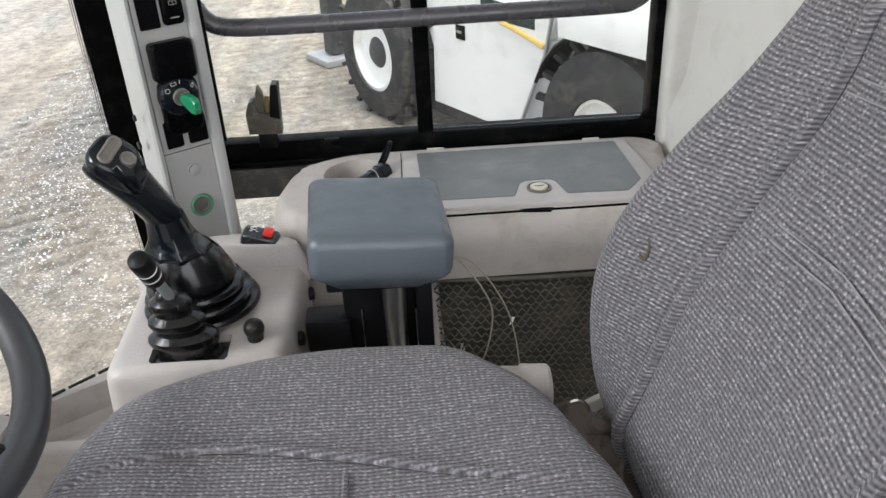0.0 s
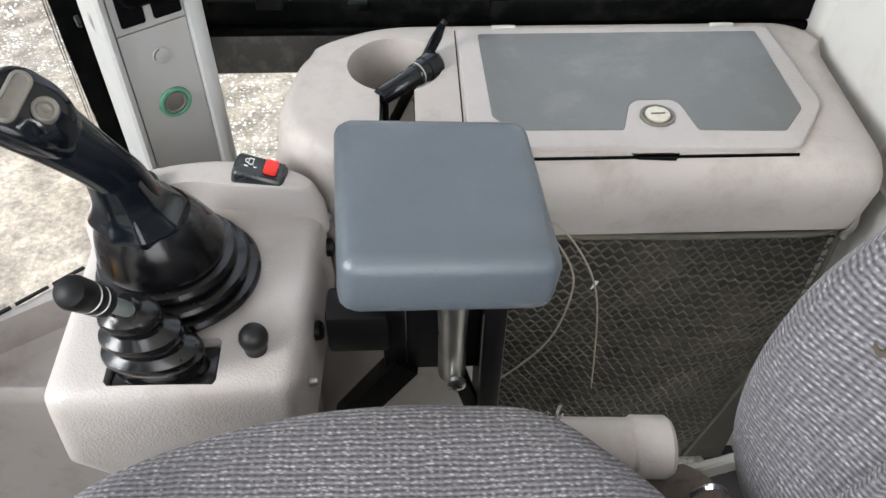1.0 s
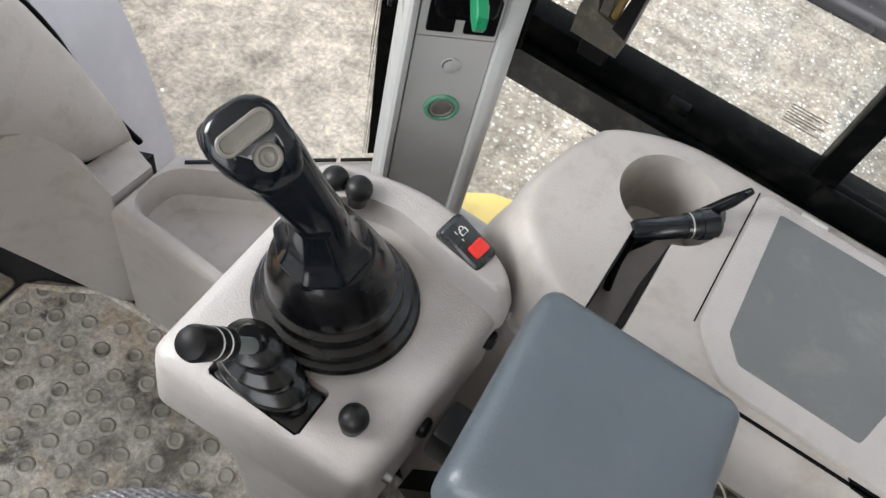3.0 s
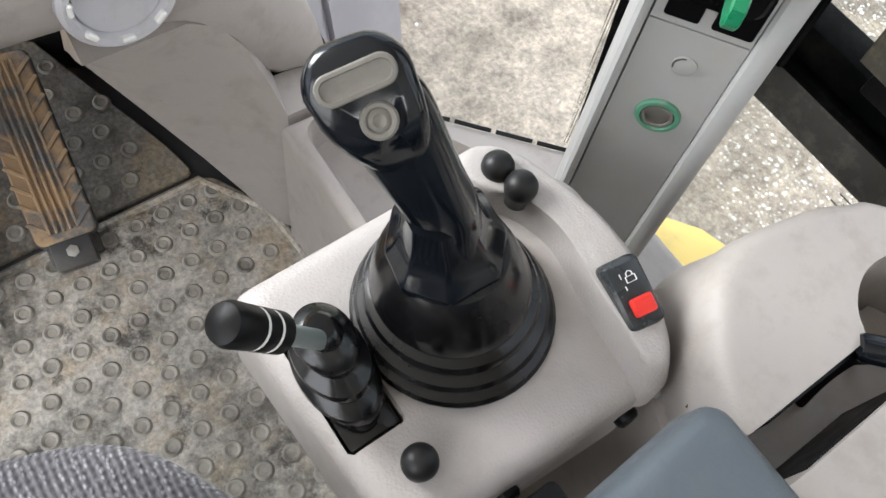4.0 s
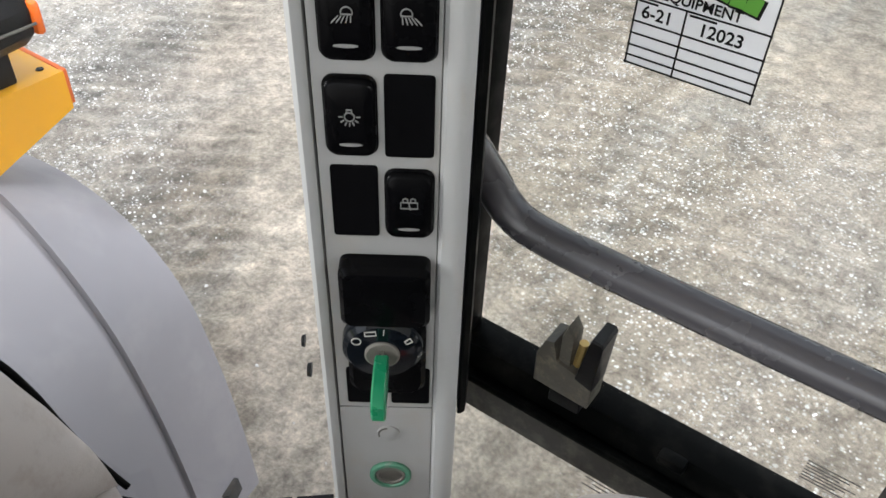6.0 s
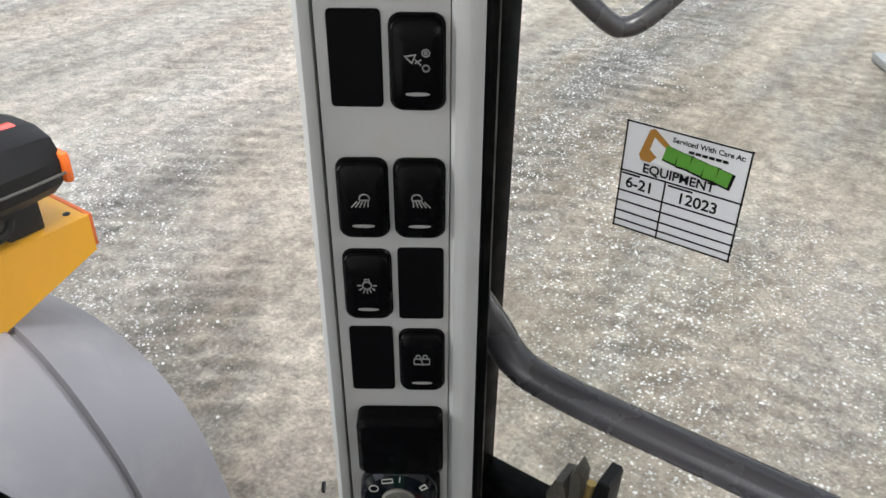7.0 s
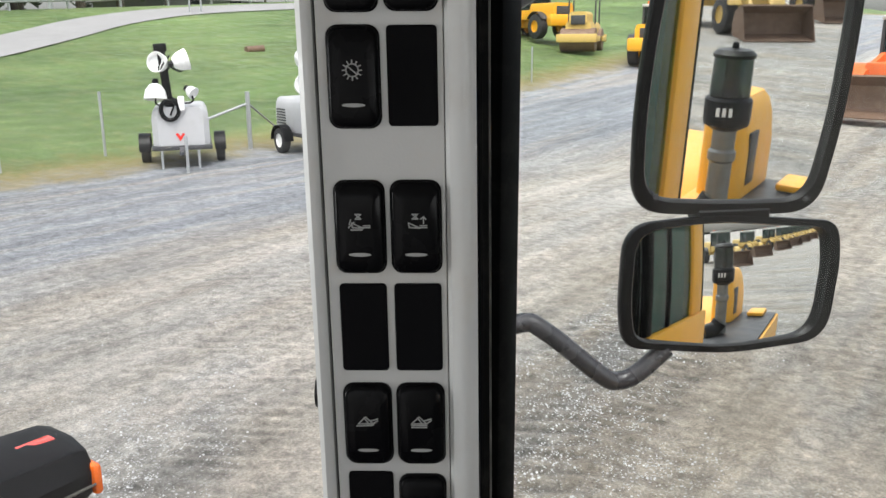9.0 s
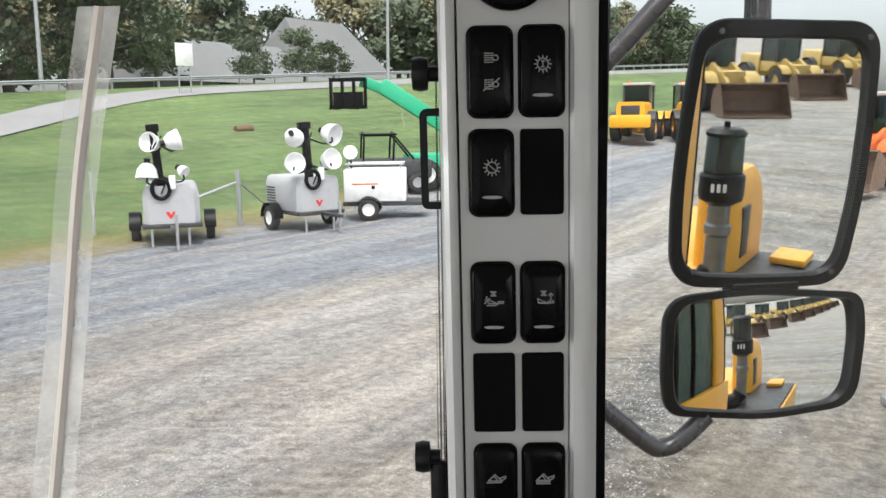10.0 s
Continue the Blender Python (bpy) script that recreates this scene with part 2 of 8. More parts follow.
    big = m.voronoi(24)
    large = times(m.ramp(big.outputs["Distance"], (0.16, 1.0), (0.36, 0.0)), m.ramp(big.outputs["Color"], (0.5, 0.0), (0.62, 1.0)))
    chips = times(m.math("MAXIMUM", small, large), times(clump, zone))
    c = m.mix(chips, c, (0.84, 0.85, 0.85))
    fine = m.noise(38, 4, 0.65)
    coarse = m.noise(7, 9, 0.78)
    c = m.mix(1.0, c, m.ramp(fine, (0.28, 0.6), (0.72, 1.34)), "MULTIPLY")
    c = m.mix(1.0, c, m.ramp(coarse, (0.32, 0.46), (0.68, 1.42)), "MULTIPLY")

    g = m.mix(m.ramp(m.noise(0.12, 6, 0.6), (0.35, 0.0), (0.65, 1.0)), (0.08, 0.138, 0.036), (0.15, 0.22, 0.07))
    mown = m.stretch(0.9, 0.09, 1.0, radians(8))
    g = m.mix(1.0, g, m.ramp(m.noise(0.5, 6, 0.7, mown), (0.36, 0.72), (0.64, 1.3)), "MULTIPLY")
    g = m.mix(m.ramp(m.noise(1.3, 6, 0.7), (0.5, 0.0), (0.75, 0.8)), g, (0.21, 0.225, 0.08))
    g = m.mix(1.0, g, m.ramp(m.noise(9, 6, 0.75), (0.3, 0.6), (0.7, 1.4)), "MULTIPLY")
    verge = plus(plus(times(x, -1.0), times(m.math("MAXIMUM", plus(y, -14.0), 0.0), -0.075)), times(m.noise(0.8, 7, 0.7), 4.0))
    edge = times(m.math("SUBTRACT", verge, 19.6), 0.2)
    green = m.ramp(edge, (0.3, 0.0), (0.55, 1.0))
    straw = m.ramp(edge, (0.1, 0.0), (0.34, 1.0), (0.5, 1.0), (0.85, 0.0))
    c = m.mix(green, c, g)
    c = m.mix(times(times(straw, 0.95), m.ramp(m.noise(3.5, 8, 0.75), (0.3, 0.35), (0.6, 1.0))), c, m.mix(m.noise(6, 6, 0.7), (0.15, 0.13, 0.04), (0.36, 0.27, 0.11)))
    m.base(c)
    m.rough(m.ramp(m.noise(1.4, 5), (0.35, 0.5), (0.65, 0.85)))
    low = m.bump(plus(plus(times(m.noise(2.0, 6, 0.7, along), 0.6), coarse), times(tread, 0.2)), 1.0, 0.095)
    m.bump(plus(fine, times(chips, 0.4)), 0.4, 0.014, low)
    return m.mat


def mat_leaves(name, a, b):
    m = Nodes(name)
    g = m.tree.nodes.new("ShaderNodeNewGeometry")
    c = m.mix(g.outputs["Random Per Island"], a, b)
    m.base(m.mix(1.0, c, m.ramp(m.noise(0.6, 3), (0.3, 0.65), (0.7, 1.25)), "MULTIPLY"))
    m.rough(0.75)
    return m.mat


def mat_mirror():
    m = Nodes("mirror_glass")
    m.base((0.86, 0.88, 0.88))
    m.bsdf.inputs["Metallic"].default_value = 1.0
    m.rough(0.015)
    return m.mat


def mat_mud_pedal():
    m = Nodes("muddy_pedal_rubber")
    mud = m.ramp(m.noise(22, 7, 0.7), (0.42, 0.0), (0.58, 1.0))
    m.base(m.mix(mud, (0.16, 0.16, 0.16), (0.42, 0.29, 0.17)))
    m.rough(0.85)
    m.bump(m.noise(200, 5, 0.7), 0.4, 0.001)
    return m.mat


def mat_frit():
    """Black enamel border of the glass, thinning out into dots."""
    m = Nodes("enamel_dots")
    v = m.voronoi(480)
    v.inputs["Randomness"].default_value = 0.0
    dot = m.ramp(v.outputs["Distance"], (0.42, 1.0), (0.46, 0.0))
    t = m.tree.nodes
    clear = t.new("ShaderNodeBsdfTransparent")
    both = t.new("ShaderNodeMixShader")
    m.base((0.012, 0.012, 0.012))
    m.link(dot, both.inputs[0])
    m.link(clear.outputs[0], both.inputs[1])
    m.link(m.bsdf.outputs[0], both.inputs[2])
    m.link(both.outputs[0], t["Material Output"].inputs["Surface"])
    return m.mat


M_TRIM = plain("warm_grey_plastic", (0.4, 0.368, 0.345), 0.5, grain=420, vary=0.08, relief=0.6, dirt=(0.24, 0.2, 0.16), amount=0.45)
M_BOX = plain("pale_grey_plastic", (0.405, 0.378, 0.362), 0.45, grain=260, vary=0.07, relief=0.0, dirt=(0.26, 0.23, 0.19), amount=0.3, leather=430.0)
M_WALL = plain("light_panel_plastic", (0.53, 0.52, 0.495), 0.5, grain=600, vary=0.05, relief=0.3, dirt=(0.33, 0.3, 0.25), amount=0.3)
M_POST = plain("post_grey_plastic", (0.3, 0.3, 0.295), 0.42, grain=600, vary=0.05, relief=0.2, dirt=(0.3, 0.25, 0.18), amount=0.3)
M_EDGE = plain("post_edge_plastic", (0.34, 0.345, 0.34), 0.38, grain=500, vary=0.05, relief=0.15, dirt=(0.3, 0.26, 0.2), amount=0.25)
M_LID = plain("dark_lid_rubber", (0.118, 0.124, 0.122), 0.45, grain=500, vary=0.2, relief=0.3, dirt=(0.21, 0.205, 0.18), amount=0.6, stains=7)
M_LOCK = plain("dark_grey_rocker", (0.022, 0.025, 0.028), 0.24, grain=300, vary=0.15, relief=0.05, spec=0.5)
M_PAD = plain("slate_soft_vinyl", (0.078, 0.094, 0.11), 0.38, grain=420, vary=0.1, relief=0.5, dirt=(0.1, 0.11, 0.12), amount=0.35, stains=16)
M_GLOSS = plain("gloss_black_grip", (0.004, 0.0055, 0.008), 0.13, grain=300, vary=0.2, relief=0.04, spec=0.4)
M_RUBBER = plain("black_boot_rubber", (0.0035, 0.0035, 0.004), 0.24, grain=240, vary=0.3, relief=0.1, dirt=(0.05, 0.047, 0.043), amount=0.06, spec=0.45)
M_BLACK = plain("black_plastic", (0.004, 0.004, 0.0045), 0.4, grain=400, vary=0.25, relief=0.2, dirt=(0.05, 0.045, 0.038), amount=0.06, spec=0.2)
M_SWITCH = plain("satin_black_switch", (0.0018, 0.0018, 0.0022), 0.24, grain=300, vary=0.2, relief=0.05, spec=0.06)
M_BLANK = plain("matt_black_blank", (0.0025, 0.0025, 0.003), 0.6, grain=600, vary=0.2, relief=0.3, spec=0.03)
M_MATT = plain("matt_dark_rubber", (0.012, 0.0118, 0.012), 0.42, grain=300, vary=0.2, relief=0.1, spec=0.3)
M_FRAME = plain("black_window_frame", (0.0015, 0.0018, 0.0018), 0.45, spec=0.04, grain=200, vary=0.3, relief=0.1, dirt=(0.1, 0.092, 0.08), amount=0.08, stains=16)
M_BAR = plain("dusty_grey_bar", (0.07, 0.067, 0.062), 0.6, grain=300, vary=0.25, relief=0.2, dirt=(0.25, 0.23, 0.19), amount=0.5, stains=18)
M_RAIL = plain("grey_painted_tube", (0.05, 0.048, 0.053), 0.28, grain=250, vary=0.05, relief=0.06)
M_NET = plain("net_cord", (0.085, 0.08, 0.066), 0.85, grain=900, vary=0.25, relief=0.4, dirt=(0.2, 0.18, 0.13), amount=0.5, stains=5)
M_STEEL = plain("bare_steel", (0.5, 0.5, 0.48), 0.35, 1.0, grain=200, vary=0.2, dirt=(0.2, 0.16, 0.1), amount=0.3)
M_CHROME = plain("chrome", (0.75, 0.75, 0.76), 0.12, 1.0, vary=0.05, relief=0.03)
M_TAPE = plain("dusty_metal_strap", (0.5, 0.49, 0.46), 0.55, 0.3, vary=0.15)
M_ROD = plain("greenish_rod", (0.27, 0.31, 0.3), 0.35, 0.5, vary=0.15)
M_BUTTON = plain("grey_button", (0.135, 0.126, 0.11), 0.55, grain=300, vary=0.2, relief=0.2, dirt=(0.1, 0.09, 0.08), amount=0.6, stains=60)
M_GREEN = plain("green_plastic", (0.008, 0.17, 0.075), 0.3, vary=0.15, relief=0.1)
M_DULLGREEN = plain("worn_green_ring", (0.06, 0.2, 0.125), 0.5, vary=0.3, relief=0.2, dirt=(0.2, 0.2, 0.18), amount=0.6, stains=60)
M_RED = plain("red_plastic", (0.72, 0.035, 0.025), 0.4, vary=0.1, relief=0.1)
M_INK = plain("pale_print", (0.2, 0.2, 0.197), 0.6, vary=0.05, relief=0)
M_PRINT = plain("white_print", (0.75, 0.75, 0.73), 0.6, vary=0.05, relief=0)
M_YELLOW = plain("machine_yellow_paint", (0.88, 0.42, 0.02), 0.4, grain=120, vary=0.06, relief=0.1, coat=0.15, dirt=(0.5, 0.3, 0.09), amount=0.15)
M_OLDYELLOW = plain("faded_yellow_paint", (0.66, 0.45, 0.13), 0.5, grain=60, vary=0.12, relief=0.1, dirt=(0.25, 0.18, 0.1), amount=0.4, stains=2)
M_FENDER = plain("grey_fender_plastic", (0.27, 0.262, 0.285), 0.42, grain=200, vary=0.12, relief=0.15, dirt=(0.36, 0.35, 0.36), amount=0.5, stains=2.2)
M_TYRE = plain("tyre_rubber", (0.03, 0.03, 0.031), 0.8, grain=60, vary=0.25, relief=0.4, dirt=(0.16, 0.14, 0.11), amount=0.5, stains=4)
M_DARKSTEEL = plain("dark_painted_steel", (0.045, 0.046, 0.05), 0.5, grain=90, vary=0.2, dirt=(0.18, 0.15, 0.11), amount=0.35, stains=4)
M_RUST = plain("worn_bucket_steel", (0.17, 0.105, 0.07), 0.55, 0.2, grain=40, vary=0.3, dirt=(0.3, 0.2, 0.13), amount=0.6, stains=2)
M_WHITE = plain("white_machine_paint", (0.88, 0.88, 0.87), 0.4, grain=60, vary=0.05, relief=0.08, dirt=(0.4, 0.38, 0.33), amount=0.3, stains=2)
M_TOWER = plain("pale_grey_cover", (0.46, 0.46, 0.47), 0.5, grain=60, vary=0.06, relief=0.08, dirt=(0.3, 0.28, 0.25), amount=0.3, stains=2)
M_ORANGE = plain("orange_machine_paint", (0.75, 0.15, 0.03), 0.45, vary=0.08, dirt=(0.3, 0.14, 0.07), amount=0.3, stains=2)
M_BOOM = plain("green_boom_paint", (0.03, 0.42, 0.22), 0.4, vary=0.08)
M_LENS = plain("orange_lens", (0.85, 0.16, 0.02), 0.15, vary=0.1, coat=0.4)
M_REDLENS = plain("red_lens", (0.75, 0.08, 0.06), 0.15, vary=0.1, coat=0.4)
M_ASPHALT = plain("pale_asphalt", (0.27, 0.265, 0.26), 0.85, grain=20, vary=0.12, relief=0.3, stains=0.4)
M_GALV = plain("galvanised_steel", (0.45, 0.46, 0.47), 0.45, 0.6, grain=30, vary=0.15, stains=2)
M_BARK = plain("tree_bark", (0.1, 0.08, 0.06), 0.9, grain=9, vary=0.3, relief=0.5, stains=2)
M_ROOF = plain("grey_shingle_roof", (0.19, 0.192, 0.19), 0.8, grain=8, vary=0.12, relief=0.4, stains=0.6)
M_CLAP = plain("pale_house_siding", (0.2, 0.2, 0.195), 0.7, grain=6, vary=0.06, relief=0.2, stains=1)
# strong skylight on the yellow ledge put into its pale colour, plus dirt
M_LEDGE = plain("skylit_yellow_paint", (0.86, 0.64, 0.2), 0.45, grain=60, vary=0.1, relief=0.1, dirt=(0.3, 0.24, 0.14), amount=0.35, stains=12)
M_PAPER = plain("sticker_paper", (0.8, 0.81, 0.83), 0.55, vary=0.02, relief=0)
M_TAPEFILM = glass_material("clear_tape", (0.92, 0.94, 0.95), 0.14, 0.55)
M_HOSE = plain("pale_tan_hose", (0.43, 0.385, 0.345), 0.4, vary=0.15)
M_BELT = plain("dirty_belt_cloth", (0.12, 0.098, 0.085), 0.85, grain=500, vary=0.4, relief=0.5, dirt=(0.03, 0.026, 0.024), amount=0.9, stains=30)
M_RIM = plain("worn_black_rim", (0.03, 0.031, 0.034), 0.4, grain=300, vary=0.2)
M_GLASS = glass_material("cab_glass", (0.97, 0.985, 0.975), 0.018, 0.012)
M_TEALGLASS = glass_material("green_tinted_glass", (0.3, 0.55, 0.5), 0.1)
M_DARKGLASS = glass_material("tinted_glass", (0.12, 0.2, 0.2), 0.12)
M_MIRROR = mat_mirror()
M_FLOOR = mat_floor("dirty_rubber_mat", 0.0)
M_TOE = mat_floor("muddy_black_rubber", 0.65)
M_STUD = plain("worn_rubber_studs", (0.36, 0.34, 0.3), 0.6, grain=200, vary=0.4, relief=0.4, dirt=(0.06, 0.055, 0.05), amount=0.9, stains=7)
M_THREAD = plain("pale_thread", (0.24, 0.235, 0.245), 0.9, vary=0.1)
M_NETBACK = plain("dusty_shaded_sheet", (0.045, 0.042, 0.034), 0.9, grain=120, vary=0.4, dirt=(0.14, 0.115, 0.075), amount=0.6, stains=7)
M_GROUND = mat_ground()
M_VENT = plain("pale_vent_plastic", (0.5, 0.5, 0.53), 0.42, grain=500, vary=0.05, relief=0.1, dirt=(0.3, 0.28, 0.25), amount=0.3, stains=20)
M_WIRE = plain("thin_tan_cable", (0.3, 0.265, 0.21), 0.55, vary=0.1)
M_LOCKFACE = plain("worn_lock_face", (0.62, 0.58, 0.48), 0.45, 0.35, grain=300, vary=0.2, dirt=(0.2, 0.15, 0.08), amount=0.6, stains=70)
M_STONE = plain("pale_stone", (0.6, 0.6, 0.6), 0.7, grain=40, vary=0.25, stains=3)
M_FOAM = plain("dirty_foam", (0.07, 0.055, 0.038), 0.9, grain=300, vary=0.3, relief=0.6)
M_PEDAL = mat_mud_pedal()
M_FRIT = mat_frit()
M_CUSHION = fabric_material("ribbed_upholstery_flat", (0, 1))
M_BACK = fabric_material("ribbed_upholstery_upright", (1, 2))
M_LEAF = mat_leaves("tree_leaves", (0.07, 0.095, 0.055), (0.125, 0.15, 0.085))
M_LEAF2 = mat_leaves("autumn_tree_leaves", (0.12, 0.13, 0.07), (0.28, 0.235, 0.13))


# ---- building helpers ----
def part(name, bm, material, parent=None, label="", smooth=True, angle=35):
    """Links a bmesh as one mesh object, under parent if one is given."""
    me = bpy.data.meshes.new(name)
    bmesh.ops.recalc_face_normals(bm, faces=bm.faces)
    bm.to_mesh(me)
    bm.free()
    me.materials.append(material)
    if smooth:
        me.shade_smooth()
        me.set_sharp_from_angle(angle=radians(angle))
    ob = new(name, me)
    if parent is not None:
        ob.parent = parent
    return tagged(ob, label)


def thing(name, label, category, group="", kind="", at=None):
    ob = new(name)
    ob.empty_display_size = 0.05
    if at is not None:
        ob.matrix_basis = at
    return tagged(ob, label, category, group, kind)


def boxed(x0, x1, y0, y1, z0, z1, bevel=0.0, seg=2, m=None):
    bm = bmesh.new()
    g = bmesh.ops.create_cube(bm, size=1.0)
    for v in g["verts"]:
        v.co = Vector(((x0 + x1) / 2 + v.co.x * (x1 - x0), (y0 + y1) / 2 + v.co.y * (y1 - y0), (z0 + z1) / 2 + v.co.z * (z1 - z0)))
    if bevel:
        bmesh.ops.bevel(bm, geom=bm.edges[:], offset=bevel, segments=seg, profile=0.5, affect="EDGES", clamp_overlap=True)
    if m is not None:
        bm.transform(m)
    return bm


def merged(*meshes):
    """One bmesh out of several pieces of one part."""
    out = bmesh.new()
    for b in meshes:
        me = bpy.data.meshes.new("piece")
        b.to_mesh(me)
        b.free()
        out.from_mesh(me)
        bpy.data.meshes.remove(me)
    return out


def loft(rings, cap0=True, cap1=True, closed=True):
    bm = bmesh.new()
    rows = [[bm.verts.new(p) for p in r] for r in rings]
    n = len(rows[0])
    for a, b in zip(rows, rows[1:]):
        for i in range(n if closed else n - 1):
            j = (i + 1) % n
            bm.faces.new((a[i], a[j], b[j], b[i]))
    if cap0 and closed:
        bm.faces.new(rows[0][::-1])
    if cap1 and closed:
        bm.faces.new(rows[-1])
    return bm


def spline(points, per=6, closed=False):
    """Catmull-Rom curve through points."""
    p = [Vector(q) for q in points]
    n = len(p)
    out = []
    for i in range(n if closed else n - 1):
        a = p[(i - 1) % n] if closed or i else p[0] * 2 - p[1]
        b, c = p[i], p[(i + 1) % n]
        d = p[(i + 2) % n] if closed or i + 2 < n else p[-1] * 2 - p[-2]
        for k in range(per):
            t = k / per
            out.append(0.5 * (2 * b + (c - a) * t + (2 * a - 5 * b + 4 * c - d) * t * t + (3 * b - a - 3 * c + d) * t ** 3))
    if not closed:
        out.append(p[-1])
    return out


def tube(points, r, sides=10, caps=True):
    """A round bar along points; r is one radius or one per point."""
    p = [Vector(q) for q in points]
    rs = r if isinstance(r, (list, tuple)) else [r] * len(p)
    rings, up = [], None
    for i, q in enumerate(p):
        d = (p[min(i + 1, len(p) - 1)] - p[max(i - 1, 0)]).normalized()
        if up is None:
            up = d.orthogonal().normalized()
        up = (up - d * up.dot(d)).normalized()
        side = d.cross(up)
        rings.append([q + rs[i] * (math.cos(a) * up + math.sin(a) * side) for a in (2 * math.pi * k / sides for k in range(sides))])
    return loft(rings, caps, caps)


def turned(profile, m=None, sides=28, caps=True):
    """A solid of revolution about z from (radius, height) pairs."""
    rings = [[Vector((max(r, 1e-4) * math.cos(a), max(r, 1e-4) * math.sin(a), z)) for a in (2 * math.pi * k / sides for k in range(sides))] for r, z in profile]
    bm = loft(rings, caps, caps)
    if m is not None:
        bm.transform(m)
    return bm


def rounded(w, h, r, n=5, z=0.0):
    """Outline of a rounded rectangle in the plane z, anticlockwise."""
    out = []
    for cx, cy, a0 in ((w / 2 - r, h / 2 - r, 0), (-w / 2 + r, h / 2 - r, 90), (-w / 2 + r, -h / 2 + r, 180), (w / 2 - r, -h / 2 + r, 270)):
        for k in range(n + 1):
            a = radians(a0 + 90 * k / n)
            out.append(Vector((cx + r * math.cos(a), cy + r * math.sin(a), z)))
    return out


def corners(points, r, n=5):
    """A closed outline with every corner rounded by about r."""
    p = [Vector(q) for q in points]
    out = []
    for i, q in enumerate(p):
        a, b = p[i - 1] - q, p[(i + 1) % len(p)] - q
        k = min(r, a.length * 0.45, b.length * 0.45)
        s, e = q + a.normalized() * k, q + b.normalized() * k
        for j in range(n + 1):
            t = j / n
            out.append((1 - t) ** 2 * s + 2 * t * (1 - t) * q + t * t * e)
    return out


def inset(ring, d):
    """Moves a level ring inwards by d."""
    n, out = len(ring), []
    for i, q in enumerate(ring):
        a = (ring[(i + 1) % n] - ring[i - 1])
        nrm = Vector((-a.y, a.x, 0)).normalized()
        out.append(q + nrm * d)
    return out


def shrink(ring, d):
    """Scales a level ring about its middle so that its sides move in by d."""
    x0, x1 = min(q.x for q in ring), max(q.x for q in ring)
    y0, y1 = min(q.y for q in ring), max(q.y for q in ring)
    mx, my = (x0 + x1) / 2, (y0 + y1) / 2
    kx, ky = 1 - 2 * d / (x1 - x0), 1 - 2 * d / (y1 - y0)
    return [Vector((mx + (q.x - mx) * kx, my + (q.y - my) * ky, q.z)) for q in ring]


def raised(ring, z):
    return [Vector((q.x, q.y, z)) for q in ring]


def slab(ring, z0, z1, soft=0.0, seg=3):
    """A plate with the given level outline (anticlockwise), its upper rim rounded by soft."""
    rings = [raised(ring, z0), raised(ring, z1 - soft)]
    for k in range(1, seg + 1 if soft else 1):
        a = math.pi / 2 * k / seg
        rings.append(raised(inset(ring, soft * (1 - math.cos(a))), z1 - soft + soft * math.sin(a)))
    if soft:
        rings.append(raised(inset(ring, soft * 1.25), z1))
    return loft(rings)


def carve(ob, *cutters):
    """Cuts bmesh solids out of a mesh object for good."""
    helpers = []
    for bm in cutters:
        bmesh.ops.recalc_face_normals(bm, faces=bm.faces)
        me = bpy.data.meshes.new("cutter")
        bm.to_mesh(me)
        bm.free()
        c = new("cutter", me)
        c.matrix_world = ob.matrix_world
        mod = ob.modifiers.new("cut", "BOOLEAN")
        mod.object, mod.operation, mod.solver = c, "DIFFERENCE", "EXACT"
        helpers.append(c)
    bpy.context.view_layer.update()
    old = ob.data
    done = bpy.data.meshes.new_from_object(ob.evaluated_get(bpy.context.evaluated_depsgraph_get()))
    ob.modifiers.clear()
    ob.data = done
    bpy.data.meshes.remove(old)
    for c in helpers:
        me = c.data
        bpy.data.objects.remove(c)
        bpy.data.meshes.remove(me)
    ob.data.shade_smooth()
    ob.data.set_sharp_from_angle(angle=radians(35))
    return ob


def moved(bm, m):
    bm.transform(m)
    return bm


def axis_pose(at, z, x=(1, 0, 0)):
    """A pose at a place whose z axis points along z and whose x axis leans towards x."""
    z = Vector(z).normalized()
    x = Vector(x)
    x = (x - z * x.dot(z)).normalized()
    y = z.cross(x)
    return Matrix.Translation(at) @ Matrix((x, y, z)).transposed().to_4x4()


def lettering(text, size, m, material, parent, name="lettering", thick=0.0001):
    cu = bpy.data.curves.new(name, "FONT")
    cu.body, cu.size, cu.align_x, cu.align_y, cu.extrude = text, size, "CENTER", "CENTER", thick
    cu.offset = 0.018 * size
    tmp = new("tmp", cu)
    bpy.context.view_layer.update()
    me = bpy.data.meshes.new_from_object(tmp.evaluated_get(bpy.context.evaluated_depsgraph_get()))
    bpy.data.objects.remove(tmp)
    bpy.data.curves.remove(cu)
    me.name = name
    me.materials.clear()
    me.materials.append(material)
    ob = new(name, me)
    ob.parent = parent
    ob.matrix_basis = m
    return ob


def strokes(lines, width, m, thick=0.0003):
    """Flat line work: each line a list of (x, y); every segment a thin bar."""
    out = []
    for line in lines:
        for a, b in zip(line, line[1:]):
            a, b = Vector((*a, 0)), Vector((*b, 0))
            d = (b - a)
            if d.length < 1e-6:
                continue
            s = Vector((-d.y, d.x, 0)).normalized() * width / 2
            e = d.normalized() * width / 2
            q = [a - e - s, b + e - s, b + e + s, a - e + s]
            out.append(loft([q, [v + Vector((0, 0, thick)) for v in q]]))
    bm = merged(*out)
    bm.transform(m)
    return bm


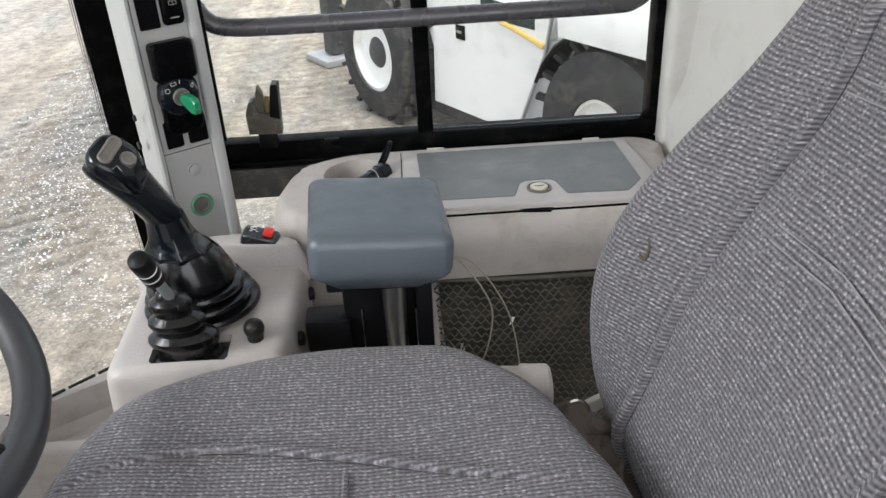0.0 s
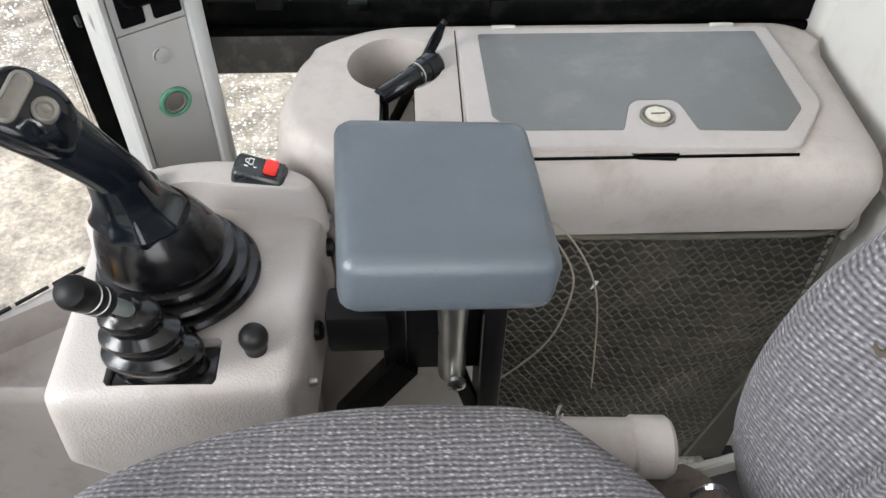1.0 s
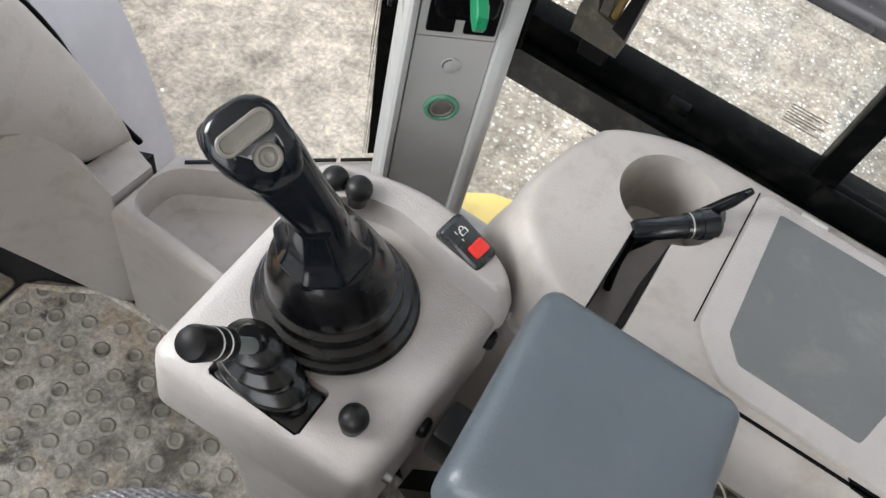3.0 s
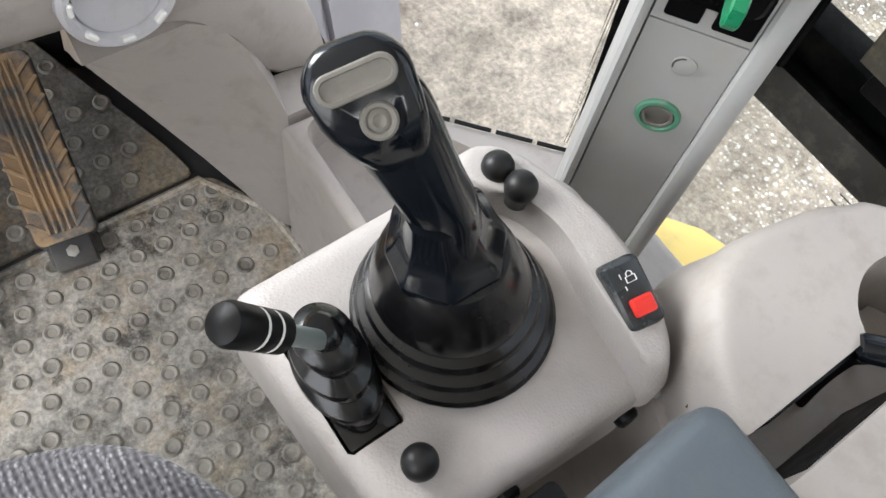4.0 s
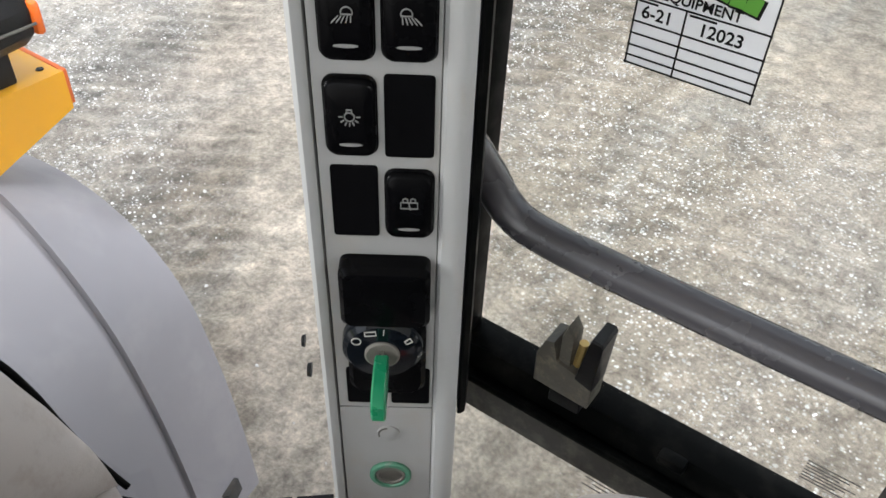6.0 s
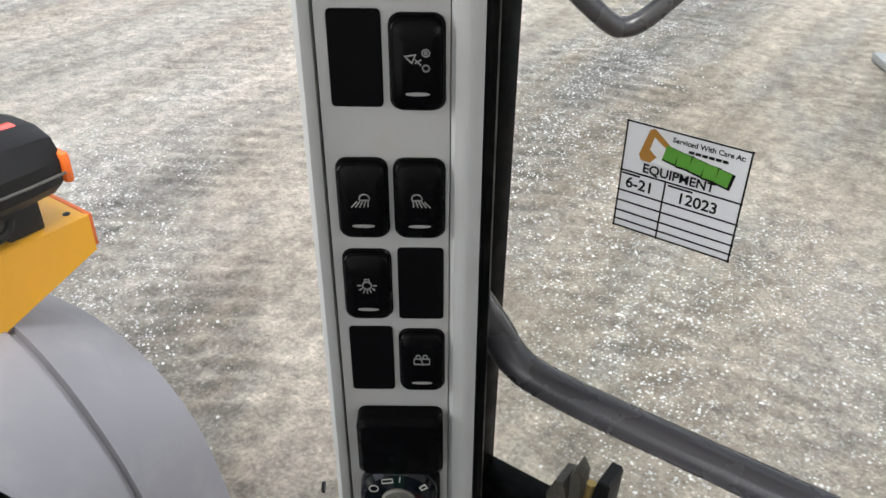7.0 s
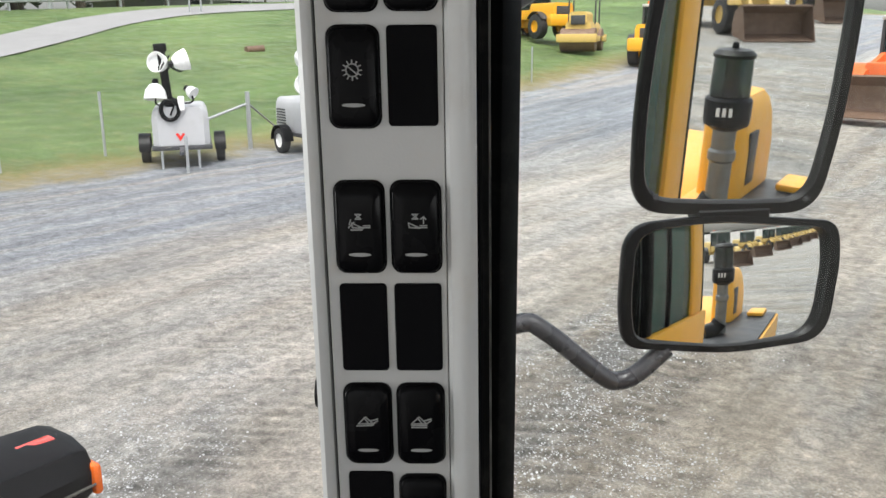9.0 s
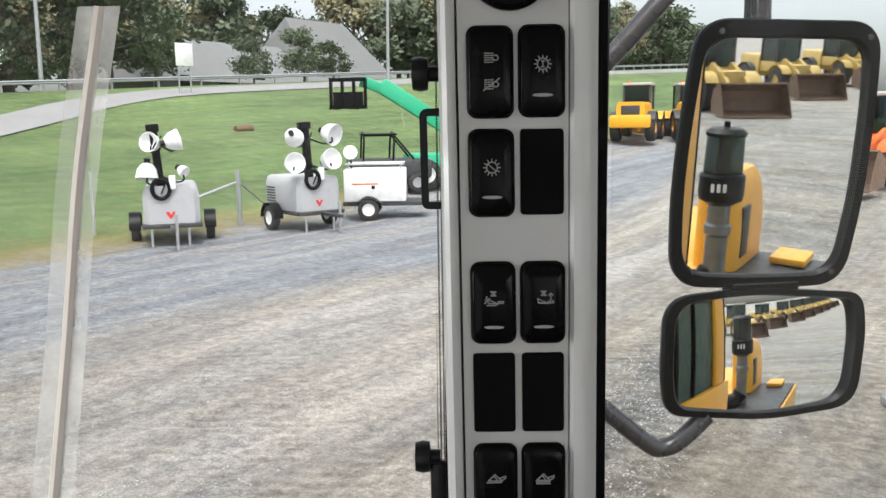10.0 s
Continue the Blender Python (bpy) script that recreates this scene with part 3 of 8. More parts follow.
def arc(cx, cy, r, a0=0, a1=360, n=14):
    return [(cx + r * math.cos(radians(a0 + (a1 - a0) * k / n)), cy + r * math.sin(radians(a0 + (a1 - a0) * k / n))) for k in range(n + 1)]


# ---- cab shell ----
def prism(points, z0, z1, soft=0.0):
    return slab([Vector((*p, 0)) for p in points], z0, z1, soft)


def level(points):
    return [Vector((p[0], p[1], 0)) for p in points]


GLASS_PLAN = [(-0.40, 1.252), (-0.55, 1.120), (-0.65, 1.066), (-0.74, 1.022), (-0.88, 0.957), (-1.02, 0.88), (-1.15, 0.75), (-1.22, 0.6), (-1.24, 0.48),
              (-1.22, 0.36), (-1.15, 0.21), (-1.02, 0.08), (-0.88, 0.0), (-0.74, -0.06), (-0.55, -0.16), (-0.40, -0.29)]

floor = part("floor", prism([(-1.2, 0.3), (-1.0, 0.09), (-0.55, -0.14), (-0.3, -0.3), (1.0, -0.3), (1.0, 1.24), (-0.40, 1.24), (-0.55, 1.11), (-0.74, 1.01), (-1.02, 0.87), (-1.2, 0.62)], -0.05, -0.004), M_DARKSTEEL, label="dark painted steel cab floor under the mats")
tagged(floor, "", "floor", kind="structure")

sill = part("wall_sill", prism([(-0.608, 0.964), (-0.345, 0.964), (-0.10, 1.03), (-0.10, 1.246), (-0.397, 1.246), (-0.547, 1.112), (-0.608, 1.078)], 0.0, 0.262, 0.012), M_TRIM,
            label="warm grey moulded sill ledge with a storage tray")
tagged(sill, "", "wall", kind="structure")
tray = corners(level([(-0.598, 1.052), (-0.598, 0.985), (-0.40, 0.98), (-0.365, 1.10), (-0.425, 1.158), (-0.50, 1.115)]), 0.026, 6)
carve(sill, loft([raised(inset(tray, 0.02), 0.206), raised(inset(tray, 0.006), 0.218), raised(tray, 0.255), raised(inset(tray, -0.007), 0.275)]))

kick_rows = []
for y, x, low, top in ((0.80, -0.712, 0.365, 0.42), (0.85, -0.705, 0.243, 0.42), (0.90, -0.693, 0.122, 0.42), (0.93, -0.672, 0.055, 0.40), (0.952, -0.643, 0.012, 0.36), (0.966, -0.622, 0.0, 0.31), (0.976, -0.612, 0.0, 0.268), (1.04, -0.611, 0.0, 0.264)):
    lean_x = max(x, -0.647)
    kick_rows.append([Vector((x - 0.05, y + 0.01, low)), Vector((x - 0.012, y, low)), Vector((x, y, low + 0.012)), Vector((x * 0.5 + lean_x * 0.5, y, low * 0.45 + top * 0.55)), Vector((lean_x - 0.002, y, top)), Vector((x - 0.05, y + 0.01, top + 0.01))])
kick = part("wall_kick_panel", loft(kick_rows), M_TRIM, label="warm grey side panel beside the pedals")
tagged(kick, "", "wall", kind="structure")

# added to close the gap; its black carries the shade under the dash
footwell = part("wall_footwell", prism([(-0.63, 1.045), (-0.75, 0.99), (-1.01, 0.855), (-1.18, 0.62), (-1.19, 0.62), (-1.02, 0.868), (-0.745, 1.005), (-0.63, 1.06)], -0.004, 0.255), M_BLACK, label="lower footwell wall behind the trim, black for the shade there")
tagged(footwell, "", "wall", kind="structure")

dash_ring = []
for y, back, face, low, top, lean in ((-0.05, -1.05, -0.66, 0.43, 0.63, 0.0), (0.3, -1.2, -0.645, 0.43, 0.63, 0.0), (0.62, -1.19, -0.64, 0.43, 0.63, 0.0), (0.8, -1.08, -0.64, 0.42, 0.63, 0.0), (0.88, -0.99, -0.642, 0.385, 0.63, 0.005), (0.92, -0.93, -0.646, 0.33, 0.63, 0.012),
                                      (0.955, -0.872, -0.65, 0.28, 0.582, 0.016), (0.985, -0.815, -0.655, 0.262, 0.528, 0.02), (1.01, -0.764, -0.66, 0.262, 0.47, 0.02), (1.03, -0.724, -0.662, 0.262, 0.405, 0.016), (1.048, -0.69, -0.66, 0.262, 0.33, 0.01)):
    d = face - back
    dash_ring.append([Vector((back + d * a + lean * a * (1 - 2 * b), y + 0.02 * (1 - b) * lean / 0.04, low + (top - low) * b)) for a, b in
                      ((0.0, 0.0), (0.55, 0.0), (0.8, 0.02), (0.93, 0.12), (0.985, 0.28), (1.0, 0.45), (0.97, 0.62), (0.88, 0.8), (0.72, 0.93), (0.5, 1.0), (0.2, 1.0), (0.0, 0.97))])
dash = thing("dashboard", "warm grey moulded dashboard with round air vents", "dashboard", kind="structure")
part("dash_body", loft(dash_ring), M_TRIM, dash)


def air_vent(r, m, parent, deep=False):
    vent = part("air_vent", turned([(r * 1.12, -0.01), (r * 1.1, 0.004), (r * 1.02, 0.008), (r * 0.9, 0.007), (r * 0.84, 0.0), (r * 0.8, -0.004)], m, 40), M_VENT if not deep else M_TRIM, parent, "round adjustable air vent")
    flap = []
    for side in (-1, 1):
        half = [Vector((r * 0.8 * math.cos(a), side * 0.0012 + r * 0.8 * math.sin(a), -0.002)) for a in (side * math.pi * k / 16 for k in range(17))]
        half = half if side > 0 else half[::-1]
        flap.append(loft([half, [v + Vector((0, 0, 0.005 + 0.002 * side)) for v in half]]))
    bm = merged(*flap)
    bm.transform(m)
    part("flap", bm, M_VENT if not deep else M_TRIM, vent)
    tabs = []
    for k in range(8):
        a = 2 * math.pi * k / 8 + 0.2
        tabs.append(boxed(-r * 0.13, r * 0.13, -r * 0.055, r * 0.055, 0.004, 0.011, 0.0015, 1, m @ pose(r * 0.9 * math.cos(a), r * 0.9 * math.sin(a), 0, 0, 0, math.degrees(a) + 90)))
    part("grip_tab", merged(*tabs), M_PRINT if not deep else M_TRIM, vent)


air_vent(0.047, axis_pose((-0.641, 0.847, 0.494), (0.99, 0.02, 0.1), (0.0, 1.0, -0.35)), dash)
air_vent(0.034, axis_pose((-0.694, 0.893, 0.298), (0.97, -0.2, 0.06), (0.0, 1.0, -0.5)), dash, True)

# rubber seal and demister slots along the windscreen's foot
seal = part("seal", tube(spline([(-0.88, 0.952, 0.54), (-0.79, 0.994, 0.495), (-0.742, 1.017, 0.462), (-0.718, 1.029, 0.418), (-0.705, 1.036, 0.374), (-0.684, 1.047, 0.312), (-0.663, 1.056, 0.276), (-0.652, 1.061, 0.259)], 5), 0.0045, 10), M_FRAME, label="black rubber windscreen seal")
tagged(seal, "", "seal", kind="structure")
slots = thing("demister_slots", "dark demister slots in the grey ledge", "air slot", kind="structure")
du = Vector((0.745, 0.667, 0))
for k in range(5):
    a = Vector((-0.588, 1.07, 0.2655)) + du * (0.0485 * k)
    part("slot", boxed(0.0, 0.043, -0.002, 0.002, -0.003, 0.0, 0, 1, Matrix.Translation(a) @ pose(0, 0, 0, 0, 0, 41.8)), M_BLACK, slots)

# windscreen, one curved sheet, with the enamel border beside the post
wind = spline([(x, y, 0) for x, y in GLASS_PLAN], 4)
windscreen = tagged(thing("window_front", "large curved clear windscreen", "window"), kind="structure")
pane = part("pane", loft([[Vector((p.x, p.y, z)) for p in wind] for z in (0.1, 0.6, 1.1, 1.58)], closed=False), M_GLASS, windscreen)
pane.visible_shadow = False
g0, gd = Vector((-0.475, 1.185, 0)), Vector((0.75, 0.66, 0))
for name, s0, s1, mat in (("enamel_border", 0.055, 0.1, M_FRAME), ("dotted_border", 0.048, 0.055, M_FRIT)):
    part(name, loft([[g0 + gd * s + Vector((0.66 * 0.004, -0.75 * 0.004, z)) for s in (s0 + d, (s0 + min(s1 + d, 0.1)) / 2 + d / 2, min(s1 + d, 0.1))] for z, d in ((0.27, 0.014), (0.5, 0.002), (0.8, -0.006), (1.58, -0.002))], closed=False), mat, windscreen, "black enamel at the glass edge")

roof = part("ceiling", boxed(-1.28, 1.05, -0.35, 1.3, 1.58, 1.72, 0.03), M_WALL, label="pale moulded cab roof lining")
tagged(roof, "", "ceiling", kind="structure")
rear = part("wall_rear", boxed(0.98, 1.04, -0.3, 1.25, -0.05, 1.6), M_WALL, label="pale plastic rear cab wall with a window opening")
carve(rear, boxed(0.9, 1.1, -0.05, 1.0, 0.62, 1.45))
tagged(rear, "", "wall", kind="structure")
rear_window = tagged(thing("window_rear", "clear rear cab window", "window"), kind="structure")
part("pane", boxed(1.008, 1.014, -0.05, 1.0, 0.62, 1.45), M_GLASS, rear_window).visible_shadow = False
door_post = part("wall_door_side", merged(boxed(0.55, 0.98, -0.3, -0.25, -0.05, 1.6), boxed(-0.5, -0.36, -0.31, -0.25, -0.05, 1.6), boxed(-0.36, 0.55, -0.3, -0.26, -0.05, 0.02)), M_WALL, label="pale cab side around the open doorway")
tagged(door_post, "", "wall", kind="structure")

# right wall behind the seat: trim strip beside the window, recessed panel, plugs and screw dimples
rw = part("wall_right_rear", boxed(0.385, 0.98, 1.19, 1.246, -0.05, 1.6, 0.012, 3), M_WALL, label="light grey moulded pillar panel beside the side window")
tagged(rw, "", "wall", kind="structure")
panel = part("wall_right_panel", loft([[Vector(p) for p in ((0.386 + b, 1.215, z), (0.392 + b, 1.10, z), (0.40 + b, 1.0, z), (0.425 + b, 0.9, z), (0.47 + b, 0.83, z), (0.62, 0.80, z), (0.9, 0.8, z), (0.9, 1.215, z))] for z, b in ((-0.05, 0.0), (0.5, 0.0), (0.62, 0.004), (0.68, 0.025), (1.0, 0.05), (1.6, 0.06))]),
             M_WALL, label="light grey moulded rear corner panel")
tagged(panel, "", "wall", kind="structure")
plug = tagged(thing("trim_plug", "round grey blanking plug in the corner panel", "trim"), kind="structure")
part("plug_ring", turned([(0.032, -0.004), (0.032, 0.003), (0.027, 0.0045), (0.024, 0.002), (0.0, 0.002)], axis_pose((0.401, 1.0, 0.545), (-1, -0.1, 0)), 32), M_WALL, plug)
for at in ((0.392, 1.13, 0.62), (0.385, 1.222, 0.70)):
    part("screw_dimple", turned([(0.011, -0.003), (0.011, 0.0015), (0.008, 0.002), (0.005, -0.002), (0.0, -0.002)], axis_pose(at, (-1, 0, 0)), 20), M_POST, plug)

# right wall under the side window, behind the net
low_wall = part("wall_right_low", boxed(-0.10, 0.40, 1.03, 1.246, 0.0, 0.5), M_TRIM, label="grey lower side panel behind the net pocket")
tagged(low_wall, "", "wall", kind="structure")
skin = part("wall_outer_skin", merged(boxed(-0.42, 1.05, 1.256, 1.30, -0.4, 0.183, 0.01), boxed(0.42, 1.05, 1.258, 1.302, 0.21, 0.66, 0.012), boxed(0.85, 0.98, 1.2, 1.296, 0.66, 1.5, 0.012), boxed(-0.42, 1.05, 1.25, 1.31, 1.5, 1.68, 0.01)), M_YELLOW, label="yellow painted outer cab skin and pillars")
tagged(skin, "", "wall", kind="structure")
quarter = tagged(thing("window_quarter", "dark tinted rear quarter window", "window"), kind="structure")
part("pane", boxed(0.45, 0.852, 1.275, 1.28, 0.662, 1.5), M_TEALGLASS, quarter)
part("rubber_seal", boxed(0.982, 1.005, 1.25, 1.292, 0.66, 1.5, 0.004), M_FRAME, quarter)
part("mullion", boxed(0.6, 0.62, 1.268, 1.288, 0.662, 1.5, 0.003), M_FRAME, quarter)
part("stile", boxed(0.405, 0.45, 1.257, 1.29, 0.662, 1.5, 0.005), M_FRAME, quarter)
deck = part("wall_outer_ledge", prism([(-0.42, 1.257), (-0.38, 1.257), (0.42, 1.257), (0.42, 1.36), (-0.2, 1.36), (-0.27, 1.338), (-0.345, 1.28), (-0.42, 1.28)], 0.185, 0.2, 0.004), M_LEDGE, label="yellow outer sill ledge under the glass, made pale for strong skylight")
tagged(deck, "", "ledge", kind="structure")

# ---- side window ----
side = tagged(thing("window_side", "sliding side window in a dusty black frame", "window"), kind="structure")
part("lower_rail", boxed(-0.33, 0.392, 1.232, 1.266, 0.557, 0.599, 0.004), M_FRAME, side)
part("sash_track", boxed(0.03, 0.385, 1.222, 1.2315, 0.575, 0.602, 0.003), M_FRAME, side)
part("inner_lip", boxed(-0.33, 0.392, 1.221, 1.2315, 0.562, 0.572, 0.003), M_FRAME, side)
part("front_stile", boxed(-0.329, -0.308, 1.236, 1.262, 0.55, 1.5, 0.004), M_FRAME, side)
part("mullion", boxed(0.019, 0.043, 1.234, 1.262, 0.594, 1.5, 0.003), M_FRAME, side)
part("rear_stile", boxed(0.372, 0.392, 1.224, 1.262, 0.594, 1.5, 0.003), M_FRAME, side)
part("top_rail", boxed(-0.33, 0.392, 1.232, 1.262, 1.47, 1.51, 0.004), M_FRAME, side)
part("lower_bar", boxed(-0.36, -0.06, 1.240, 1.268, 0.502, 0.553, 0.004), M_BAR, side, "dusty dark grey crossbar")
for x in (-0.112, 0.115, 0.268):
    part("rail_clip", boxed(x - 0.011, x + 0.011, 1.2225, 1.235, 0.590, 0.600, 0.003), M_FRAME, side)
front_pane = part("front_pane", boxed(-0.303, 0.02, 1.254, 1.258, 0.594, 1.47), M_GLASS, side)
rear_pane = part("rear_pane", boxed(0.043, 0.372, 1.238, 1.242, 0.602, 1.47), M_GLASS, side)
low_pane = part("low_pane", boxed(-0.36, -0.06, 1.252, 1.256, 0.2, 0.56), M_GLASS, side)
for p in (front_pane, rear_pane, low_pane):
    p.visible_shadow = False
marks = []
for k, (w, x) in enumerate(((0.03, 0.0), (0.022, 0.004), (0.034, 0.0))):
    marks.append(boxed(x - w / 2, x + w / 2, -0.0004, 0, -0.006 * k - 0.0007, -0.006 * k + 0.0007))
bm = merged(*marks)
bm.transform(Matrix.Translation((-0.165, 1.2512, 0.485)))
part("glass_marking", bm, M_BAR, side, "small dark printed glass marking")
bm = merged(*[boxed(0.0, 0.036 - 0.006 * (i % 3), -0.0004, 0, -0.5 * x - 0.0005, -0.5 * x + 0.0005) for i, x in enumerate(np.arange(0, 0.04, 0.0065))])
bm.transform(Matrix.Translation((-0.03, 1.2535, 0.64)))
part("glass_marking", bm, M_BAR, side, "small dark printed glass marking")

latch = thing("window_latch", "dirty brass and black sliding window latch", "latch")
def plate(points, y0, y1, bevel=0.0012):
    """An upright moulded piece: an outline in x and z, softened at the near edge."""
    ring = [Vector((x, 0, z)) for x, z in points]
    c = sum(ring, Vector()) / len(ring)
    near = [c + (q - c) * (1 - 2 * bevel / 0.03) for q in ring]
    return loft([[Vector((q.x, y, q.z)) for q in r] for r, y in ((near, y0), (ring, y0 + bevel), (ring, y1))])


M_LATCH = plain("worn_black_moulding", (0.07, 0.064, 0.052), 0.5, grain=300, vary=0.3, dirt=(0.2, 0.17, 0.12), amount=0.7, stains=40)
part("body", plate([(-0.231, 0.619), (-0.183, 0.617), (-0.183, 0.643), (-0.196, 0.648), (-0.214, 0.652), (-0.216, 0.66), (-0.219, 0.669), (-0.226, 0.667), (-0.232, 0.65)], 1.214, 1.238), M_LATCH, latch)
part("tooth", plate([(-0.214, 0.65), (-0.204, 0.648), (-0.205, 0.68), (-0.211, 0.69), (-0.2145, 0.678)], 1.217, 1.232), M_LATCH, latch)
part("prong", plate([(-0.197, 0.645), (-0.182, 0.64), (-0.18, 0.69), (-0.182, 0.693), (-0.1895, 0.693), (-0.191, 0.69)], 1.212, 1.236), M_BLACK, latch)
part("spring", tube([(-0.201, 1.224, 0.645), (-0.199, 1.224, 0.674)], 0.0038, 8), plain("worn_brass", (0.42, 0.3, 0.11), 0.45, 0.7), latch, "worn brass spring pin")
part("mount", boxed(-0.22, -0.192, 1.224, 1.236, 0.592, 0.62, 0.002), M_BLACK, latch)

rail = thing("grab_rail", "dark grey painted tubular grab rail across the side window", "grab rail")
part("tube", tube(spline([(-0.292, 1.15, 0.872), (-0.286, 1.17, 0.852), (-0.272, 1.185, 0.818), (-0.256, 1.19, 0.793), (-0.228, 1.192, 0.783), (-0.15, 1.192, 0.781), (0.1, 1.192, 0.782), (0.29, 1.192, 0.783), (0.33, 1.198, 0.787), (0.356, 1.21, 0.805), (0.372, 1.225, 0.84)], 6), 0.0125, 16), M_RAIL, rail)
part("foot", turned([(0.016, -0.004), (0.016, 0.003), (0.013, 0.005)], axis_pose((0.372, 1.223, 0.84), (-0.3, -0.8, 0.5)), 20), M_RAIL, rail)

# ---- switch post ----
PU, PN = Vector((0.813, 0.582, 0)), Vector((0.582, -0.813, 0))
# the post leans half a degree towards the windscreen
PM = Matrix.Translation(Vector((-0.2991, 1.1028, 0)) + PU * 0.01) @ Matrix((PU, Vector((0, 0, 1)) - PU * 0.01, PN)).transposed().to_4x4()
post = thing("switch_post", "pale grey plastic corner post carrying black rocker switches", "post", kind="structure")


def strip(ring, v0, v1):
    """A vertical extrusion of a (u, n) outline of the post."""
    bm = loft([[Vector((u, v, n)) for u, n in ring] for v in (v0, v1)])
    bm.transform(PM)
    return bm


part("post_core", strip([(-0.0305, -0.013), (-0.028, -0.09), (0.03, -0.12), (0.0535, -0.09), (0.0535, -0.0145)], 0.2, 1.58), M_EDGE, post)
part("switch_panel", strip([(-0.0305, -0.012), (-0.0305, 0.0), (0.0362, 0.0), (0.0362, -0.012)], 0.645, 1.58), M_POST, post)
part("lower_panel", strip([(-0.0305, -0.012), (-0.0305, 0.0), (0.0362, 0.0), (0.0362, -0.012)], 0.22, 0.6435), M_POST, post)
part("front_bead", strip([(-0.0425, -0.05), (-0.0418, -0.006), (-0.0405, 0.0015), (-0.0375, 0.0042), (-0.0345, 0.0036), (-0.0322, 0.0015), (-0.031, -0.014)], 0.22, 1.58), M_EDGE, post)
part("rear_bead", strip([(0.0366, -0.014), (0.0368, 0.0015), (0.039, 0.0045), (0.0445, 0.0062), (0.0505, 0.0055), (0.0535, 0.003), (0.0536, -0.014)], 0.22, 1.58), M_EDGE, post)
part("rear_fillet", strip([(0.0545, -0.05), (0.0545, 0.0005), (0.0565, 0.0012), (0.06, -0.001), (0.0615, -0.008), (0.0615, -0.05)], 0.64, 1.58), M_FRAME, post)


def rocker(u, v, lines, led=True, w=0.0272):
    h = 0.0465 + 0.0145 * max(0.0, v - 0.85)
    m = PM @ Matrix.Translation((u, v, 0.0))
    sw = part("rocker_switch", bmesh.new(), M_SWITCH, post, "satin black rocker switch")
    rings = [raised(rounded(w + 0.0012, h + 0.0012, 0.0062, 5), -0.002), raised(rounded(w + 0.0012, h + 0.0012, 0.0062, 5), 0.0015), raised(rounded(w, h, 0.0062, 5), 0.002), raised(rounded(w, h, 0.0062, 5), 0.0065),
             raised(rounded(w - 0.0016, h - 0.0016, 0.0058, 5), 0.0076), raised(rounded(w - 0.004, h - 0.006, 0.0048, 5), 0.008), raised(rounded(w - 0.012, h - 0.02, 0.003, 5), 0.008)]
    bm = loft(rings)
    top = h / 2
    for p in bm.verts:
        if p.co.z > 0.004:
            p.co.z -= 0.0034 * (p.co.y / top) ** 2 + 0.0004 * (p.co.y / top)
            p.co.x *= 1 - 0.05 * (p.co.y / top) ** 2
    bm.transform(m)
    me = sw.data
    bmesh.ops.recalc_face_normals(bm, faces=bm.faces)
    bm.to_mesh(me)
    bm.free()
    me.shade_smooth()
    me.set_sharp_from_angle(angle=radians(40))
    if led:
        lens = [Vector((x, y, 0)) for x, y in arc(0, 0, 1, 0, 360, 20)[:-1]]
        bm = loft([[Vector((q.x * 0.0062, q.y * 0.001 - 0.0142, z)) for q in lens] for z in (0.005, 0.0076)])
        bm.transform(m)
        part("indicator_lens", bm, M_INK, sw, "milky indicator window")
    if lines:
        part("printed_symbol", strokes([[(x * 0.86, 0.003 + (y - 0.003) * 0.86) for x, y in line] for line in lines], 0.0006, m @ Matrix.Translation((0, 0, 0.0077)), 0.0006), M_INK, sw, "pale line symbol")
    return sw


def blank(u, v, w=0.0266, h=0.0502):
    m = PM @ Matrix.Translation((u, v, 0.0))
    ring = rounded(w, h, 0.0022, 3)
    bm = loft([raised(ring, -0.001), raised(ring, 0.0014), raised(inset(ring, 0.0006), 0.0019)])
    bm.transform(m)
    part("blank_plate", bm, M_BLANK, post, "matt black blanking plate")


def bucket_sign(extra):
    return [[(-0.006, 0.003), (-0.001, 0.008), (0.002, 0.005), (0.004, 0.003), (-0.006, 0.003)], [(-0.002, 0.0072), (0.001, 0.003)], [(0.002, 0.005), (0.007, 0.0065)], [(0.004, 0.003), (0.007, 0.0052)]] + extra


def lamp_sign(s):
    dome = [(s * x, y) for x, y in arc(0.0015, 0.0035, 0.0032, -20, 200, 10)]
    return [dome + [dome[0]]] + [[(s * (0.002 - 0.0018 * k), 0.0012), (s * (0.001 - 0.0026 * k), -0.0022 - 0.0001 * k)] for k in range(-1, 4)]


def gear_sign(inner):
    return [arc(0, 0.004, 0.0038)] + [[(0.0042 * math.cos(a), 0.004 + 0.0042 * math.sin(a)), (0.0058 * math.cos(a), 0.004 + 0.0058 * math.sin(a))] for a in (math.pi / 6 * k for k in range(12))] + inner


def exhaust_sign(dy, struck):
    out = [[(-0.004 + 0.0022 * k, dy + 0.003 - 0.0015 * j), (-0.004 + 0.0022 * k + 0.0012, dy + 0.003 - 0.0015 * j)] for k in range(3) for j in range(5)]
    out += [[(x + 0.0035, dy + y) for x, y in arc(0, 0, 0.0018, 120, -160, 8)]]
    return out + ([[(-0.005, dy - 0.004), (0.006, dy + 0.004)]] if struck else [])


